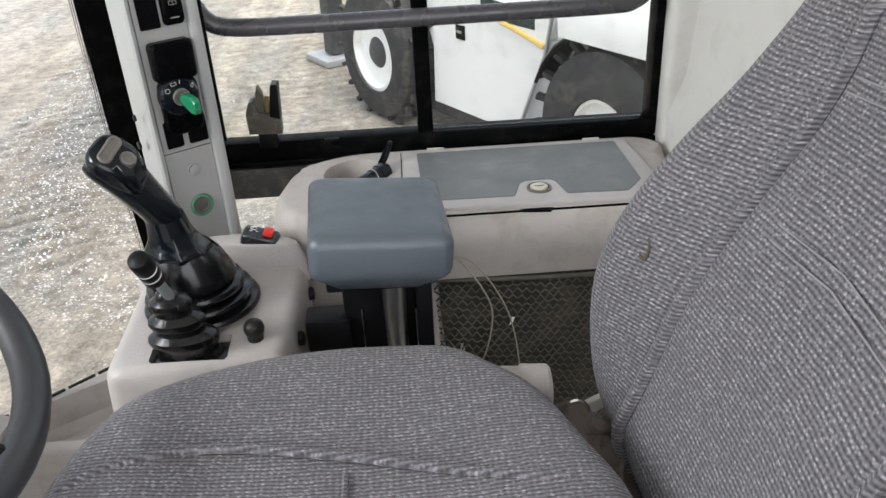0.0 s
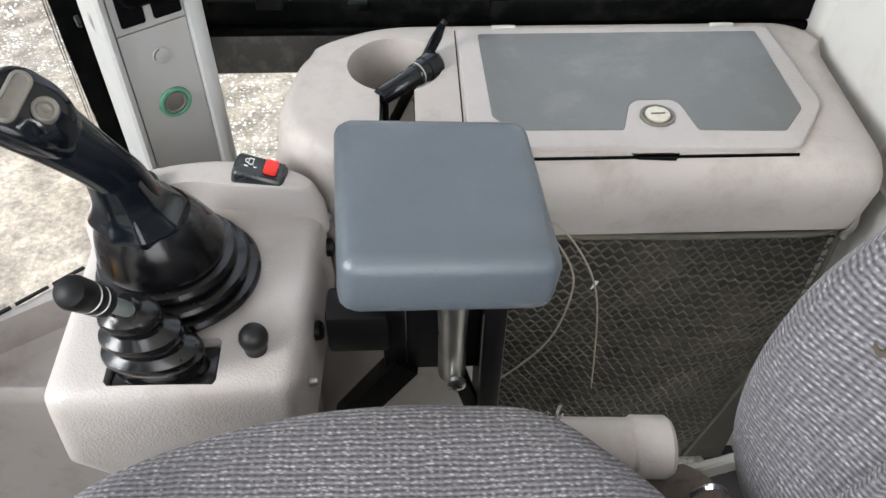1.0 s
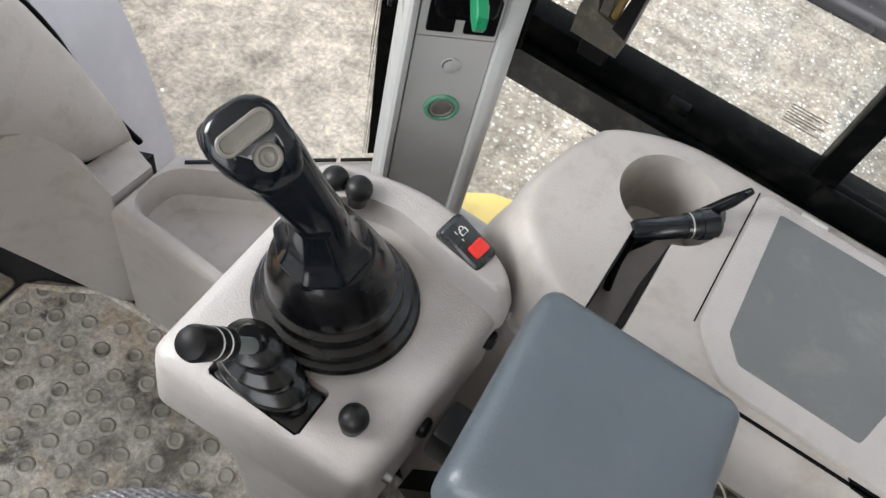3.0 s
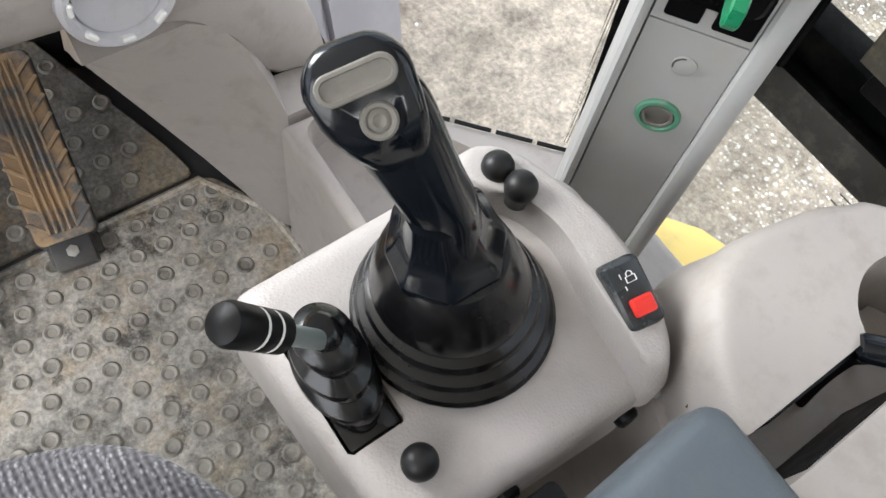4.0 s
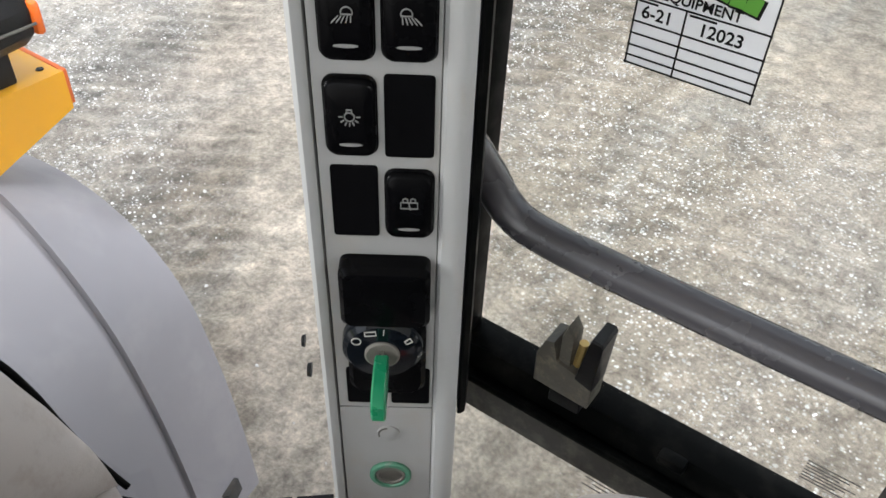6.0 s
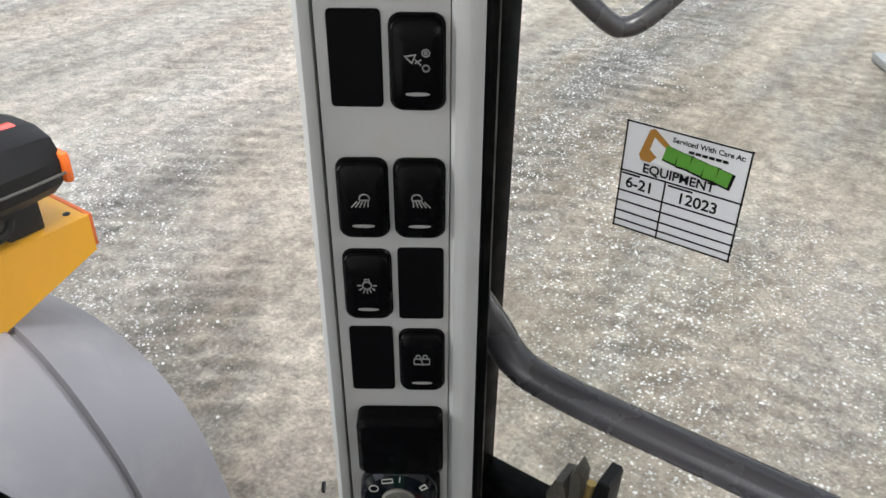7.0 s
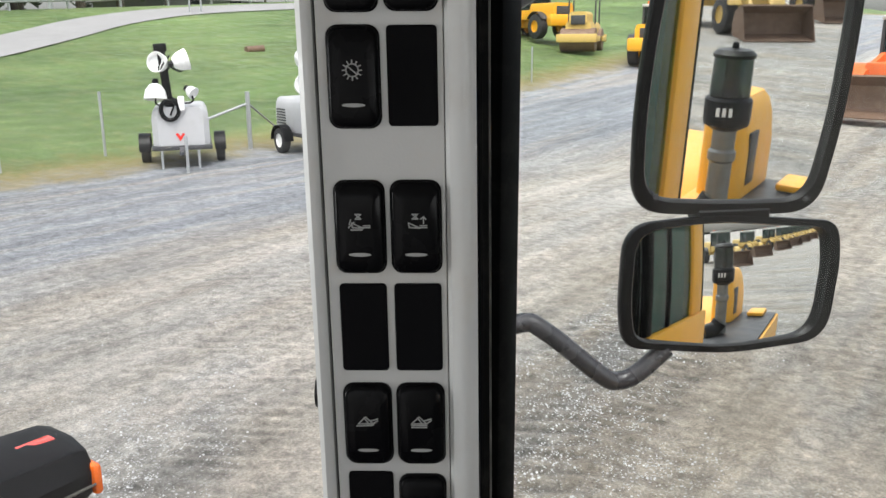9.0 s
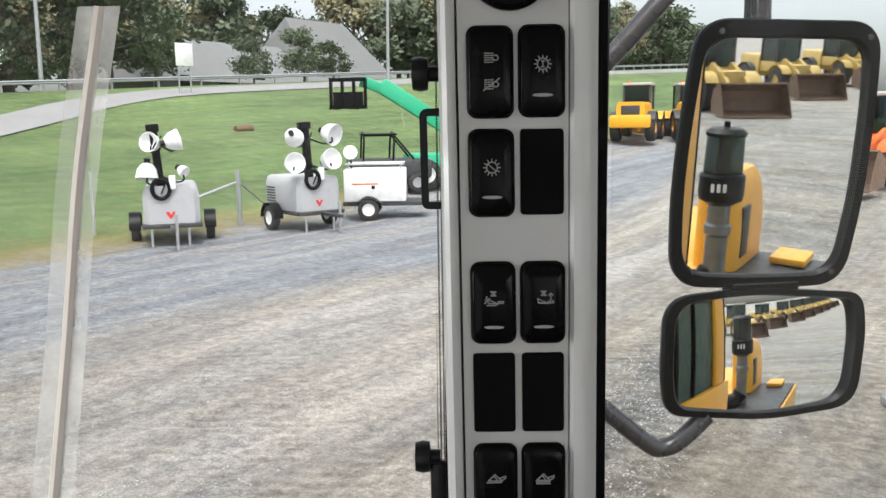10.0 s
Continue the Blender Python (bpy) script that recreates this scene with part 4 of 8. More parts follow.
def tool_sign(extra):
    return [[(-0.004, 0.001), (-0.0045, 0.004), (0.003, 0.0005), (-0.004, 0.001)], [(0.0, 0.001), (0.007, 0.001)], [(0.003, 0.0022), (0.007, 0.0022)], [(-0.002, 0.0095), (0.0015, 0.0095), (-0.002, 0.0065), (0.0015, 0.0065), (-0.002, 0.0095)]] + extra


CA, CB = -0.0112, 0.0198
rocker(CA, 1.344, exhaust_sign(0.009, False) + exhaust_sign(-0.009, True), False)
rocker(CB, 1.3443, gear_sign([[(-0.001, 0.002), (0.001, 0.002)], [(0, 0.002), (0, 0.006)], [(-0.001, 0.006), (0.001, 0.006)]]))
rocker(CA, 1.2835, gear_sign([[(-0.003, 0.0065), (0.003, 0.0015)]]))
blank(CB, 1.2839, h=0.0524)
rocker(CA, 1.2022, tool_sign([[(-0.006, 0.003), (-0.005, 0.006)], [(-0.0065, 0.001), (-0.003, 0.0045)], [(-0.005, -0.0005), (0.002, -0.0005)]]))
rocker(CB, 1.2022, tool_sign([[(0.005, 0.0035), (0.005, 0.008)], [(0.0035, 0.0065), (0.005, 0.008), (0.0065, 0.0065)]]))
blank(CA, 1.1434, h=0.0522)
blank(CB, 1.1434, h=0.0522)
rocker(CA, 1.0838, bucket_sign([[(-0.007, 0.0015), (0.004, 0.0018)]]))
rocker(CB, 1.0838, bucket_sign([[(-0.006, 0.0018), (0.004, 0.0018)], [(-0.006, 0.0004), (0.004, 0.0004)]]))
blank(CA, 1.027)
rocker(CB, 1.0255, [[(-0.007, 0.006), (-0.001, 0.007), (-0.003, 0.002), (-0.007, 0.006)], [(-0.001, 0.004), (0.002, 0.001)], [(-0.001, 0.002), (0.002, 0.004)], arc(0.005, 0.008, 0.0021), arc(0.005, 0.008, 0.0008, n=6), arc(0.005, -0.001, 0.0019)])
rocker(CA, 0.948, lamp_sign(1))
rocker(CB, 0.948, lamp_sign(-1))
rocker(CA, 0.8905, [arc(0, 0.0035, 0.003), [(-0.0015, 0.0065), (-0.0015, 0.0085), (0.0015, 0.0085), (0.0015, 0.0065)]] + [[(0.0044 * math.cos(a), 0.0035 + 0.0044 * math.sin(a)), (0.0062 * math.cos(a), 0.0035 + 0.0062 * math.sin(a))] for a in (radians(q) for q in (180, 215, 245, 270, 295, 325, 0))])
blank(CB, 0.8903)
blank(CA, 0.8333)
rocker(CB, 0.833, [[(-0.0055, 0.0015), (0.0055, 0.0015), (0.0055, 0.0065), (-0.0055, 0.0065), (-0.0055, 0.0015)], [(-0.0005, 0.0065), (0.0008, 0.0005)], arc(-0.0025, 0.0082, 0.0016, -30, 210, 8), arc(0.0025, 0.0082, 0.0016, -30, 210, 8)])

dial = part("warning_dial", turned([(0.026, -0.003), (0.026, 0.005), (0.023, 0.008), (0.0, 0.008)], PM @ Matrix.Translation((0.001, 1.4055, 0)), 36), M_SWITCH, post, "round black dial at the head of the switch row")
part("dial_marks", merged(*[boxed(-0.009 + 0.005 * k, -0.006 + 0.005 * k, -0.02, -0.0145, 0.008, 0.0084, 0, 1, PM @ Matrix.Translation((0.001, 1.4055, 0))) for k in range(4)]), M_PRINT, dial)

# ignition switch with its key
ign = part("ignition_housing", bmesh.new(), M_SWITCH, post, "black ignition switch housing")
hood = rounded(0.056, 0.05, 0.006, 4)
low = rounded(0.052, 0.075, 0.012, 4)
bm = loft([raised(hood, -0.002), raised(hood, 0.012), raised(shrink(hood, 0.003), 0.016), raised(shrink(hood, 0.009), 0.017)])
bm.transform(PM @ Matrix.Translation((0.005, 0.7675, 0)))
bm2 = loft([raised(low, -0.002), raised(low, 0.006), raised(shrink(low, 0.003), 0.009), raised(shrink(low, 0.009), 0.0095)])
bm2.transform(PM @ Matrix.Translation((0.005, 0.7065, 0)))
bm = merged(bm, bm2)
bmesh.ops.recalc_face_normals(bm, faces=bm.faces)
bm.to_mesh(ign.data)
bm.free()
ign.data.shade_smooth()
ign.data.set_sharp_from_angle(angle=radians(35))
KM = PM @ Matrix.Translation((0.0028, 0.7217, 0))
part("dial", turned([(0.027, 0.004), (0.0262, 0.013), (0.023, 0.0165), (0.014, 0.0175), (0.0, 0.0175)], KM, 36), M_GLOSS, ign)
part("lock_barrel", turned([(0.0115, 0.016), (0.0115, 0.0188), (0.0102, 0.0195), (0.0085, 0.0185), (0.0, 0.0185)], KM, 28), M_BUTTON, ign, "worn metal lock barrel")
part("dial_marks", strokes([arc(-0.0165, 0.011, 0.003), [(-0.011, 0.0195), (-0.004, 0.0205), (-0.0035, 0.017), (-0.0105, 0.016), (-0.011, 0.0195)], [(0.001, 0.0175), (0.0015, 0.022)], [(0.0145, 0.012), (0.018, 0.015), (0.0195, 0.012), (0.016, 0.0095), (0.0145, 0.012)]], 0.0006, KM @ Matrix.Translation((0, 0, 0.017)), 0.0006), M_TAPE, ign)
blank(-0.0125, 0.6695, 0.023, 0.037)
blank(0.0205, 0.6695, 0.027, 0.037)
key = thing("ignition_key", "green plastic ignition key standing in the ignition switch", "key")
ring = [Vector((x, y, 0)) for x, y in ((0.0, 0.004), (0.012, 0.0075), (0.028, 0.009), (0.042, 0.0085), (0.05, 0.004), (0.051, -0.006), (0.046, -0.0125), (0.03, -0.0135), (0.012, -0.009), (0.0, -0.005))]
bm = loft([[Vector((z, q.y, 0.022 + 0.86 * q.x)) for q in inset(ring[::-1], d)] for z, d in ((-0.0046, 0.0016), (-0.0034, 0.0), (0.0034, 0.0), (0.0046, 0.0016))])
bm.transform(KM)
part("key_head", bm, M_GREEN, key)
part("key_blade", boxed(-0.0012, 0.0012, -0.004, 0.004, 0.012, 0.024, 0, 1, KM), M_STEEL, key)

cap = part("screw_cap", turned([(0.0085, -0.001), (0.0085, 0.0012), (0.0075, 0.0018), (0.0, 0.0018)], PM @ Matrix.Translation((0.0042, 0.6136, 0)), 24), M_POST, post, "round grey screw cap")
part("keyhole_mark", strokes([arc(0, 0, 0.0072, 100, 200, 8)], 0.0012, PM @ Matrix.Translation((0.0042, 0.6136, 0.0014)), 0.0006), M_BAR, cap)
sock = part("power_socket", turned([(0.0165, -0.002), (0.0165, 0.002), (0.0155, 0.0032), (0.0128, 0.0034), (0.0118, 0.001), (0.0112, -0.002)], PM @ Matrix.Translation((0.005, 0.56, 0)), 32), M_DULLGREEN, post, "power socket with a worn green ring")
part("socket_hole", turned([(0.0114, -0.004), (0.0114, 0.0012), (0.0086, 0.0012), (0.0084, 0.0005), (0.0, 0.0005)], PM @ Matrix.Translation((0.005, 0.56, 0)), 28), M_BLACK, sock)
part("socket_collar", turned([(0.0113, 0.0012), (0.0113, 0.0024), (0.0092, 0.0028), (0.0088, 0.0012)], PM @ Matrix.Translation((0.005, 0.56, 0)), 28), M_BUTTON, sock)
part("side_screw", turned([(0.0045, 0.0), (0.004, 0.0022), (0.0, 0.0026)], axis_pose(PM @ Vector((-0.0525, 0.70, -0.012)), -PU, (0, 0, 1)), 14), M_BLACK, post)
part("side_screw", turned([(0.0055, 0.0), (0.005, 0.003), (0.0, 0.0036)], axis_pose(PM @ Vector((-0.052, 0.66, -0.02)), -PU, (0, 0, 1)), 14), M_BLACK, post)

# hinge hardware on the windscreen beside the post
hw = thing("hinge_bracket", "black hinge bracket with round knobs at the post edge", "bracket")
for u, v in ((-0.0555, 1.3515), (-0.062, 1.036)):
    part("knob", turned([(0.006, 0.0), (0.006, 0.008), (0.0125, 0.009), (0.0135, 0.015), (0.012, 0.021), (0.0, 0.022)], axis_pose(PM @ Vector((u + 0.013, v, -0.15)), -PU, (0, 0, 1)), 24), M_BLACK, hw)
ring = rounded(0.030, 0.080, 0.006, 4)
bm = loft([raised(ring, -0.004), raised(ring, 0.004), raised(inset(ring, 0.006), 0.004), raised(inset(ring, 0.006), -0.004), raised(ring, -0.004)], False, False)
part("bracket", moved(bm, PM @ Matrix.Translation((-0.044, 1.285, -0.155))), M_BLACK, hw)
part("bracket", boxed(-0.058, -0.044, 0.93, 1.03, -0.16, -0.15, 0.003, 2, PM), M_BLACK, hw)

# clear taped wiper-washer hose on the windscreen
tape = thing("taped_hose", "pale hose held to the windscreen under clear tape", "hose")
hose_line = spline([(-0.656, 1.059, 1.409), (-0.681, 1.044, 1.278), (-0.684, 1.023, 1.139), (-0.668, 0.991, 1.015), (-0.648, 0.964, 0.93)], 5)
part("hose", tube(hose_line, 0.005, 8), M_HOSE, tape)
film_ring = [[p + Vector((0.35, -0.72, 0)) * 0.003 + s * Vector((0.80, 0.6, 0)) * 0.017 for s in (-1.0, -0.4, 0.0, 0.4, 1.0)] for p in hose_line]
part("tape_strip", loft(film_ring, closed=False), M_TAPEFILM, tape, "wrinkled clear tape strip")

# ---- floor mats and pedals ----
mat_main = thing("floor_mat", "dusty black rubber floor mat with raised studs", "floor mat")
mat_ring = corners(level([(-0.755, 0.20), (0.35, 0.20), (0.35, 1.02), (-0.34, 0.975), (-0.56, 0.975), (-0.66, 0.965), (-0.755, 0.915)]), 0.02)
part("mat_sheet", slab(mat_ring, -0.004, 0.004, 0.002, 1), M_FLOOR, mat_main)
studs = []
for i in range(18):
    for j in range(19):
        x, y = -0.728 + 0.042 * i, 0.30 + 0.038 * j + (0.019 if i % 2 else 0)
        if x > -0.02 or y > 0.95 + 0.25 * min(0.0, x + 0.62):
            continue
        studs.append(turned([(0.0128, 0.003), (0.0118, 0.0062), (0.0098, 0.0078), (0.0078, 0.0072), (0.0062, 0.0052), (0.0, 0.005)], Matrix.Translation((x, y, 0)), 14))
tagged(part("studs", merged(*studs), M_STUD, mat_main), kind="stuff")
part("rim", tube([(-0.75, 0.5, 0.004), (-0.752, 0.90, 0.005), (-0.66, 0.958, 0.008), (-0.56, 0.966, 0.008), (-0.35, 0.966, 0.008)], 0.006, 8), M_FLOOR, mat_main)

toe_mat = thing("toe_mat", "dark muddy rubber mat under the pedals", "floor mat")
TM = pose(-0.768, 0, 0.0, 0, 9, 0)
bm = slab(corners(level([(-0.32, 0.2), (0.0, 0.2), (0.0, 0.90), (-0.06, 0.885), (-0.32, 0.79)]), 0.015), -0.004, 0.004, 0.002, 1)
bm.transform(TM)
part("mat_sheet", bm, M_TOE, toe_mat)
studs = [turned([(0.0128, 0.003), (0.0118, 0.0062), (0.0098, 0.0078), (0.0078, 0.0072), (0.0062, 0.0052), (0.0, 0.005)], TM @ Matrix.Translation((-0.03 - 0.042 * i, 0.62 + 0.04 * j + (0.02 if i % 2 else 0), 0)), 14) for i in range(6) for j in range(6) if 0.62 + 0.04 * j < 0.86 - 0.012 * i]
tagged(part("studs", merged(*studs), M_STUD, toe_mat), kind="stuff")


def pedal(at, length, width, rise):
    p = thing("foot_pedal", "steel foot pedal with a muddy ribbed rubber pad", "pedal", "pedals", at=at @ pose(0, 0, 0, 0, rise, 0))
    part("plate", slab(rounded(length, width, 0.012, 4), -0.012, 0.0, 0.002, 1), M_DARKSTEEL, p)
    part("rubber_pad", slab(rounded(length - 0.004, width - 0.004, 0.01, 4), 0.0005, 0.008, 0.003), M_PEDAL, p)
    ribs = []
    for k in range(-2, 3):
        ribs.append(boxed(-length * 0.45, length * 0.45, k * 0.0085 - 0.002, k * 0.0085 + 0.002, 0.007, 0.0125, 0.001, 1))
    for k in range(-4, 5):
        for s in (-1, 1):
            ribs.append(boxed(-0.014, 0.014, -0.0026, 0.0026, 0.007, 0.0125, 0.001, 1, pose(k * length * 0.1, s * (width * 0.36), 0, 0, 0, -s * 48)))
    part("pad_ribs", merged(*ribs), M_PEDAL, p)
    part("hinge_block", boxed(length * 0.46, length * 0.46 + 0.045, -width * 0.32, width * 0.32, -0.03, 0.004, 0.004), M_DARKSTEEL, p)
    part("hinge_foot", boxed(length * 0.47, length * 0.47 + 0.03, -width * 0.42, width * 0.42, -0.075, -0.03, 0.003), M_DARKSTEEL, p)
    part("hinge_bolt", turned([(0.008, 0.0), (0.008, 0.005), (0.0, 0.006)], Matrix.Translation((length * 0.46 + 0.024, 0, 0.004)), 6), M_STEEL, p)
    return p


pedal(pose(-0.836, 0.729, 0.105, 0, 0, -8), 0.25, 0.078, 24)
pedal(pose(-0.84, 0.57, 0.105, 0, 0, -8), 0.25, 0.078, 24)

# ---- joystick console ----
con = thing("joystick_console", "pale grey leather-grained plastic control console", "console")
outer = corners(level([(-0.352, 0.782), (-0.146, 0.793), (-0.137, 1.0), (-0.18, 1.038), (-0.30, 1.048), (-0.352, 0.99)]), 0.02, 6)
rings = []
cc = Vector((-0.25, 0.925, 0))
for z, grow in ((0.0, -0.055), (0.25, -0.04), (0.36, -0.022), (0.43, 0.0), (0.49, -0.003)):
    rings.append(raised(shrink(outer, -grow), z))
for k in range(1, 5):
    a = math.pi / 2 * k / 4
    rings.append(raised(shrink(outer, 0.003 + 0.016 * (1 - math.cos(a))), 0.498 + 0.018 * math.sin(a)))
rings.append(raised(shrink(outer, 0.025), 0.516))
for r in rings[4:]:
    for q in r:
        q.z += 0.05 * max(0.0, q.y - 0.80) * (q.z - 0.43) / 0.09
body = part("console_body", loft(rings), M_BOX, con)
carve(body, boxed(-0.3, -0.2135, 0.8, 0.842, 0.48, 0.6, 0.003, 1))
crown = spline(level([(-0.327, 0.956), (-0.308, 0.966), (-0.29, 0.982), (-0.262, 0.99), (-0.235, 0.988), (-0.208, 0.983), (-0.18, 0.98), (-0.153, 0.978), (-0.146, 0.99), (-0.16, 1.004), (-0.185, 1.015), (-0.22, 1.023), (-0.255, 1.023), (-0.29, 1.015), (-0.325, 1.002), (-0.341, 0.983), (-0.34, 0.962)]), 4, True)
part("raised_ridge", loft([raised(shrink(crown, d), z) for d, z in ((-0.009, 0.50), (-0.0075, 0.53), (-0.004, 0.54), (-0.0005, 0.548), (0.001, 0.5515), (0.0035, 0.5545), (0.0065, 0.556), (0.01, 0.5565))]), M_BOX, con)
part("slot_plate", boxed(-0.299, -0.2145, 0.801, 0.841, 0.49, 0.503), M_BLACK, con)
for at in ((-0.1855, 0.8305, 0.527), (-0.3165, 0.9815, 0.553), (-0.2945, 0.984, 0.556)):
    part("knob_plug", turned([(0.009, -0.012), (0.0095, -0.002), (0.0112, 0.001), (0.0118, 0.005), (0.0112, 0.009), (0.0093, 0.0125), (0.0062, 0.015), (0.003, 0.0162), (0.0, 0.0165)], Matrix.Translation(at), 24), M_MATT, con, "round black rubber plug")
for at, r in (((-0.1385, 0.977, 0.482), 0.009), ((-0.1425, 0.876, 0.482), 0.009), ((-0.144, 0.826, 0.476), 0.004), ((-0.14, 0.995, 0.505), 0.004)):
    part("screw", turned([(r, -0.003), (r, 0.002), (r * 0.75, 0.0045), (r * 0.3, 0.0045), (0.0, 0.003)], axis_pose(at, (1, 0.05, 0.1), (0, 0, 1)), 16), M_BLACK if r > 0.005 else M_STEEL, con, "cross-head screw")

lock = thing("lock_switch", "black rocker lock switch with a red slide button", "switch")
LM = axis_pose((-0.195, 0.997, 0.5605), (0.25, -0.16, 0.95), (0.95, -0.12, -0.2)) @ Matrix.Diagonal((0.77, 0.94, 0.8, 1.0))
ring = rounded(0.062, 0.027, 0.006, 4)
bm = loft([raised(ring, -0.016), raised(ring, 0.006), raised(inset(ring, 0.002), 0.0085), raised(inset(ring, 0.006), 0.009)])
for v in bm.verts:
    if v.co.z > 0:
        v.co.z += 0.006 - 0.010 * (v.co.x / 0.031) ** 2
bm.transform(LM)
part("rocker_body", bm, M_LOCK, lock)
part("red_slide", boxed(0.004, 0.02, -0.0085, 0.0085, 0.0095, 0.0165, 0.0025, 2, LM), M_RED, lock, "red ribbed slide")
part("slide_rib", merged(*[boxed(0.0055 + 0.003 * k, 0.007 + 0.003 * k, -0.0065, 0.0065, 0.016, 0.0171, 0, 1, LM) for k in range(5)]), M_RED, lock)
part("padlock_mark", strokes([[(-0.014, -0.0035), (-0.014, 0.0035), (-0.009, 0.0035), (-0.009, -0.0035), (-0.014, -0.0035)], [(-0.014, 0.0022), (-0.017, 0.002), (-0.0185, 0.0), (-0.017, -0.002), (-0.014, -0.0022)], [(-0.004, -0.006), (-0.007, -0.006)], [(-0.018, -0.0065), (-0.014, -0.0065)]], 0.0005, LM @ Matrix.Translation((0, 0, 0.0138)), 0.0012), M_PRINT, lock)

joy = thing("joystick", "glossy black joystick with grey buttons on a ribbed rubber boot", "joystick")
bc, bt = Vector((-0.257, 0.908, 0.523)), Vector((-0.267, 0.899, 0.60))
ribs = [(0.0655, 0.0), (0.068, 0.02), (0.0685, 0.06), (0.0665, 0.1), (0.0595, 0.125), (0.0565, 0.14), (0.0575, 0.16), (0.0625, 0.19), (0.0635, 0.23), (0.0615, 0.27), (0.0545, 0.295), (0.0515, 0.31), (0.0525, 0.33), (0.0565, 0.36), (0.057, 0.4), (0.055, 0.45), (0.0485, 0.475), (0.0465, 0.49), (0.0475, 0.51), (0.051, 0.53), (0.051, 0.57), (0.0485, 0.68), (0.045, 0.82), (0.041, 0.95), (0.036, 1.05)]
part("rubber_boot", loft([[bc.lerp(bt, h) + r * Vector((math.cos(a), math.sin(a), 0)) for a in (2 * math.pi * k / 44 for k in range(44))] for r, h in ribs]), M_RUBBER, joy)
gw = Vector((0.60, 0.79, 0.08)).normalized()
ga = Vector((-0.34, -0.2, 0.92)).normalized()
gf = gw.cross(ga).normalized()
lip = corners(level([(-0.306, 0.887), (-0.284, 0.866), (-0.258, 0.861), (-0.236, 0.879), (-0.235, 0.915), (-0.257, 0.935), (-0.289, 0.938), (-0.306, 0.917)]), 0.004, 3)
hem = []
for s, z in ((0.9, 0.5995), (0.985, 0.6003), (1.0, 0.602), (0.998, 0.6065), (0.97, 0.6085), (0.86, 0.6135), (0.76, 0.6195), (0.68, 0.627), (0.62, 0.637), (0.57, 0.65)):
    k = (z - 0.6) / 0.05
    o = Vector((-0.27 - 0.0055 * k, 0.9 - 0.0085 * k, z))
    hem.append([o + s * Vector((q.x + 0.27, q.y - 0.9, -0.05 * (q.x + 0.27))) for q in lip])
part("skirt", loft(hem), M_GLOSS, joy, "gloss black skirt over the boot")
spine = spline([(-0.268, 0.898, 0.604), (-0.2685, 0.8975, 0.612), (-0.271, 0.896, 0.626), (-0.275, 0.8925, 0.648), (-0.2838, 0.8848, 0.67), (-0.2955, 0.876, 0.695), (-0.3065, 0.867, 0.7185), (-0.3135, 0.8615, 0.732), (-0.3175, 0.8575, 0.737)], 3)
half_w = spline([(k, 0, 0) for k in (0.025, 0.0225, 0.0205, 0.0198, 0.0205, 0.0235, 0.0265, 0.0235, 0.0125)], 3)
half_f = spline([(k, 0, 0) for k in (0.025, 0.022, 0.0203, 0.0193, 0.0187, 0.018, 0.018, 0.015, 0.008)], 3)
rings = []
for k0, (p, w, f) in enumerate(zip(spine, half_w, half_f)):
    ring = []
    hexa = 0.0
    front_way = gf.lerp(gw.cross(Vector((0, 0, 1))), max(0.0, 1 - k0 / 10)).normalized()
    for k in range(32):
        a = 2 * math.pi * k / 32
        c, s = math.cos(a), math.sin(a)
        e = 0.72 + 0.28 * max(0.0, 1 - k0 / 10)
        lobe = 1 + hexa * math.cos(6 * a)
        ring.append(p + gw * w.x * lobe * abs(c) ** e * (1 if c > 0 else -1) + front_way * f.x * lobe * abs(s) ** e * (1 if s > 0 else -1))
    rings.append(ring)
part("grip", loft(rings), M_GLOSS, joy)
bp = Vector((-0.3065, 0.867, 0.727))
bn = Vector((0.50, -0.42, 0.76)).normalized()
BM = axis_pose(bp + bn * 0.0165, bn, gw)
HM = BM @ pose(-0.0045, -0.002, 0, 0, 0, 22)
pad = rounded(0.05, 0.048, 0.019, 7)
head = [[Vector((q.x * s * (1.0 + 11.0 * min(0.0, q.y)) + sx + (0.25 * min(0.0, q.y)) * -1, q.y * s * (1.75 if q.y < 0 else 1.05) + sy, z + 62.0 * min(0.0, q.y * s) * abs(q.y * s))) for q in pad] for s, z, sx, sy in ((0.4, -0.04, 0.0, -0.012), (0.72, -0.031, 0.0, -0.008), (0.9, -0.021, 0.0, -0.003), (0.985, -0.011, 0, 0), (1.0, -0.005, 0, 0), (0.98, 0.0, 0, 0), (0.92, 0.0032, 0, 0), (0.8, 0.005, 0, 0), (0.5, 0.0058, 0, 0))]
part("grip_head", moved(loft(head), HM), M_GLOSS, joy, "flat-faced gloss black head")
rocker_ring = [raised(rounded(w, h, r, 6), z) for w, h, r, z in ((0.037, 0.0145, 0.0068, 0.002), (0.037, 0.0145, 0.0068, 0.0068), (0.0355, 0.013, 0.006, 0.0076), (0.0325, 0.0098, 0.0046, 0.0078), (0.0315, 0.0088, 0.0042, 0.0066), (0.012, 0.003, 0.0014, 0.0058))]
part("rocker_button", moved(loft(rocker_ring), HM @ pose(0.0, 0.0065, 0, 0, 0, 4)), M_BUTTON, joy, "oval grey rocker button")
part("round_button", turned([(0.0085, 0.0), (0.0085, 0.0064), (0.0075, 0.0074), (0.006, 0.0072), (0.0052, 0.0058), (0.0042, 0.0064), (0.003, 0.0066), (0.002, 0.0058), (0.0, 0.0056)], HM @ Matrix.Translation((0.0035, -0.0125, -0.002)), 26), M_BUTTON, joy, "round grey push button")

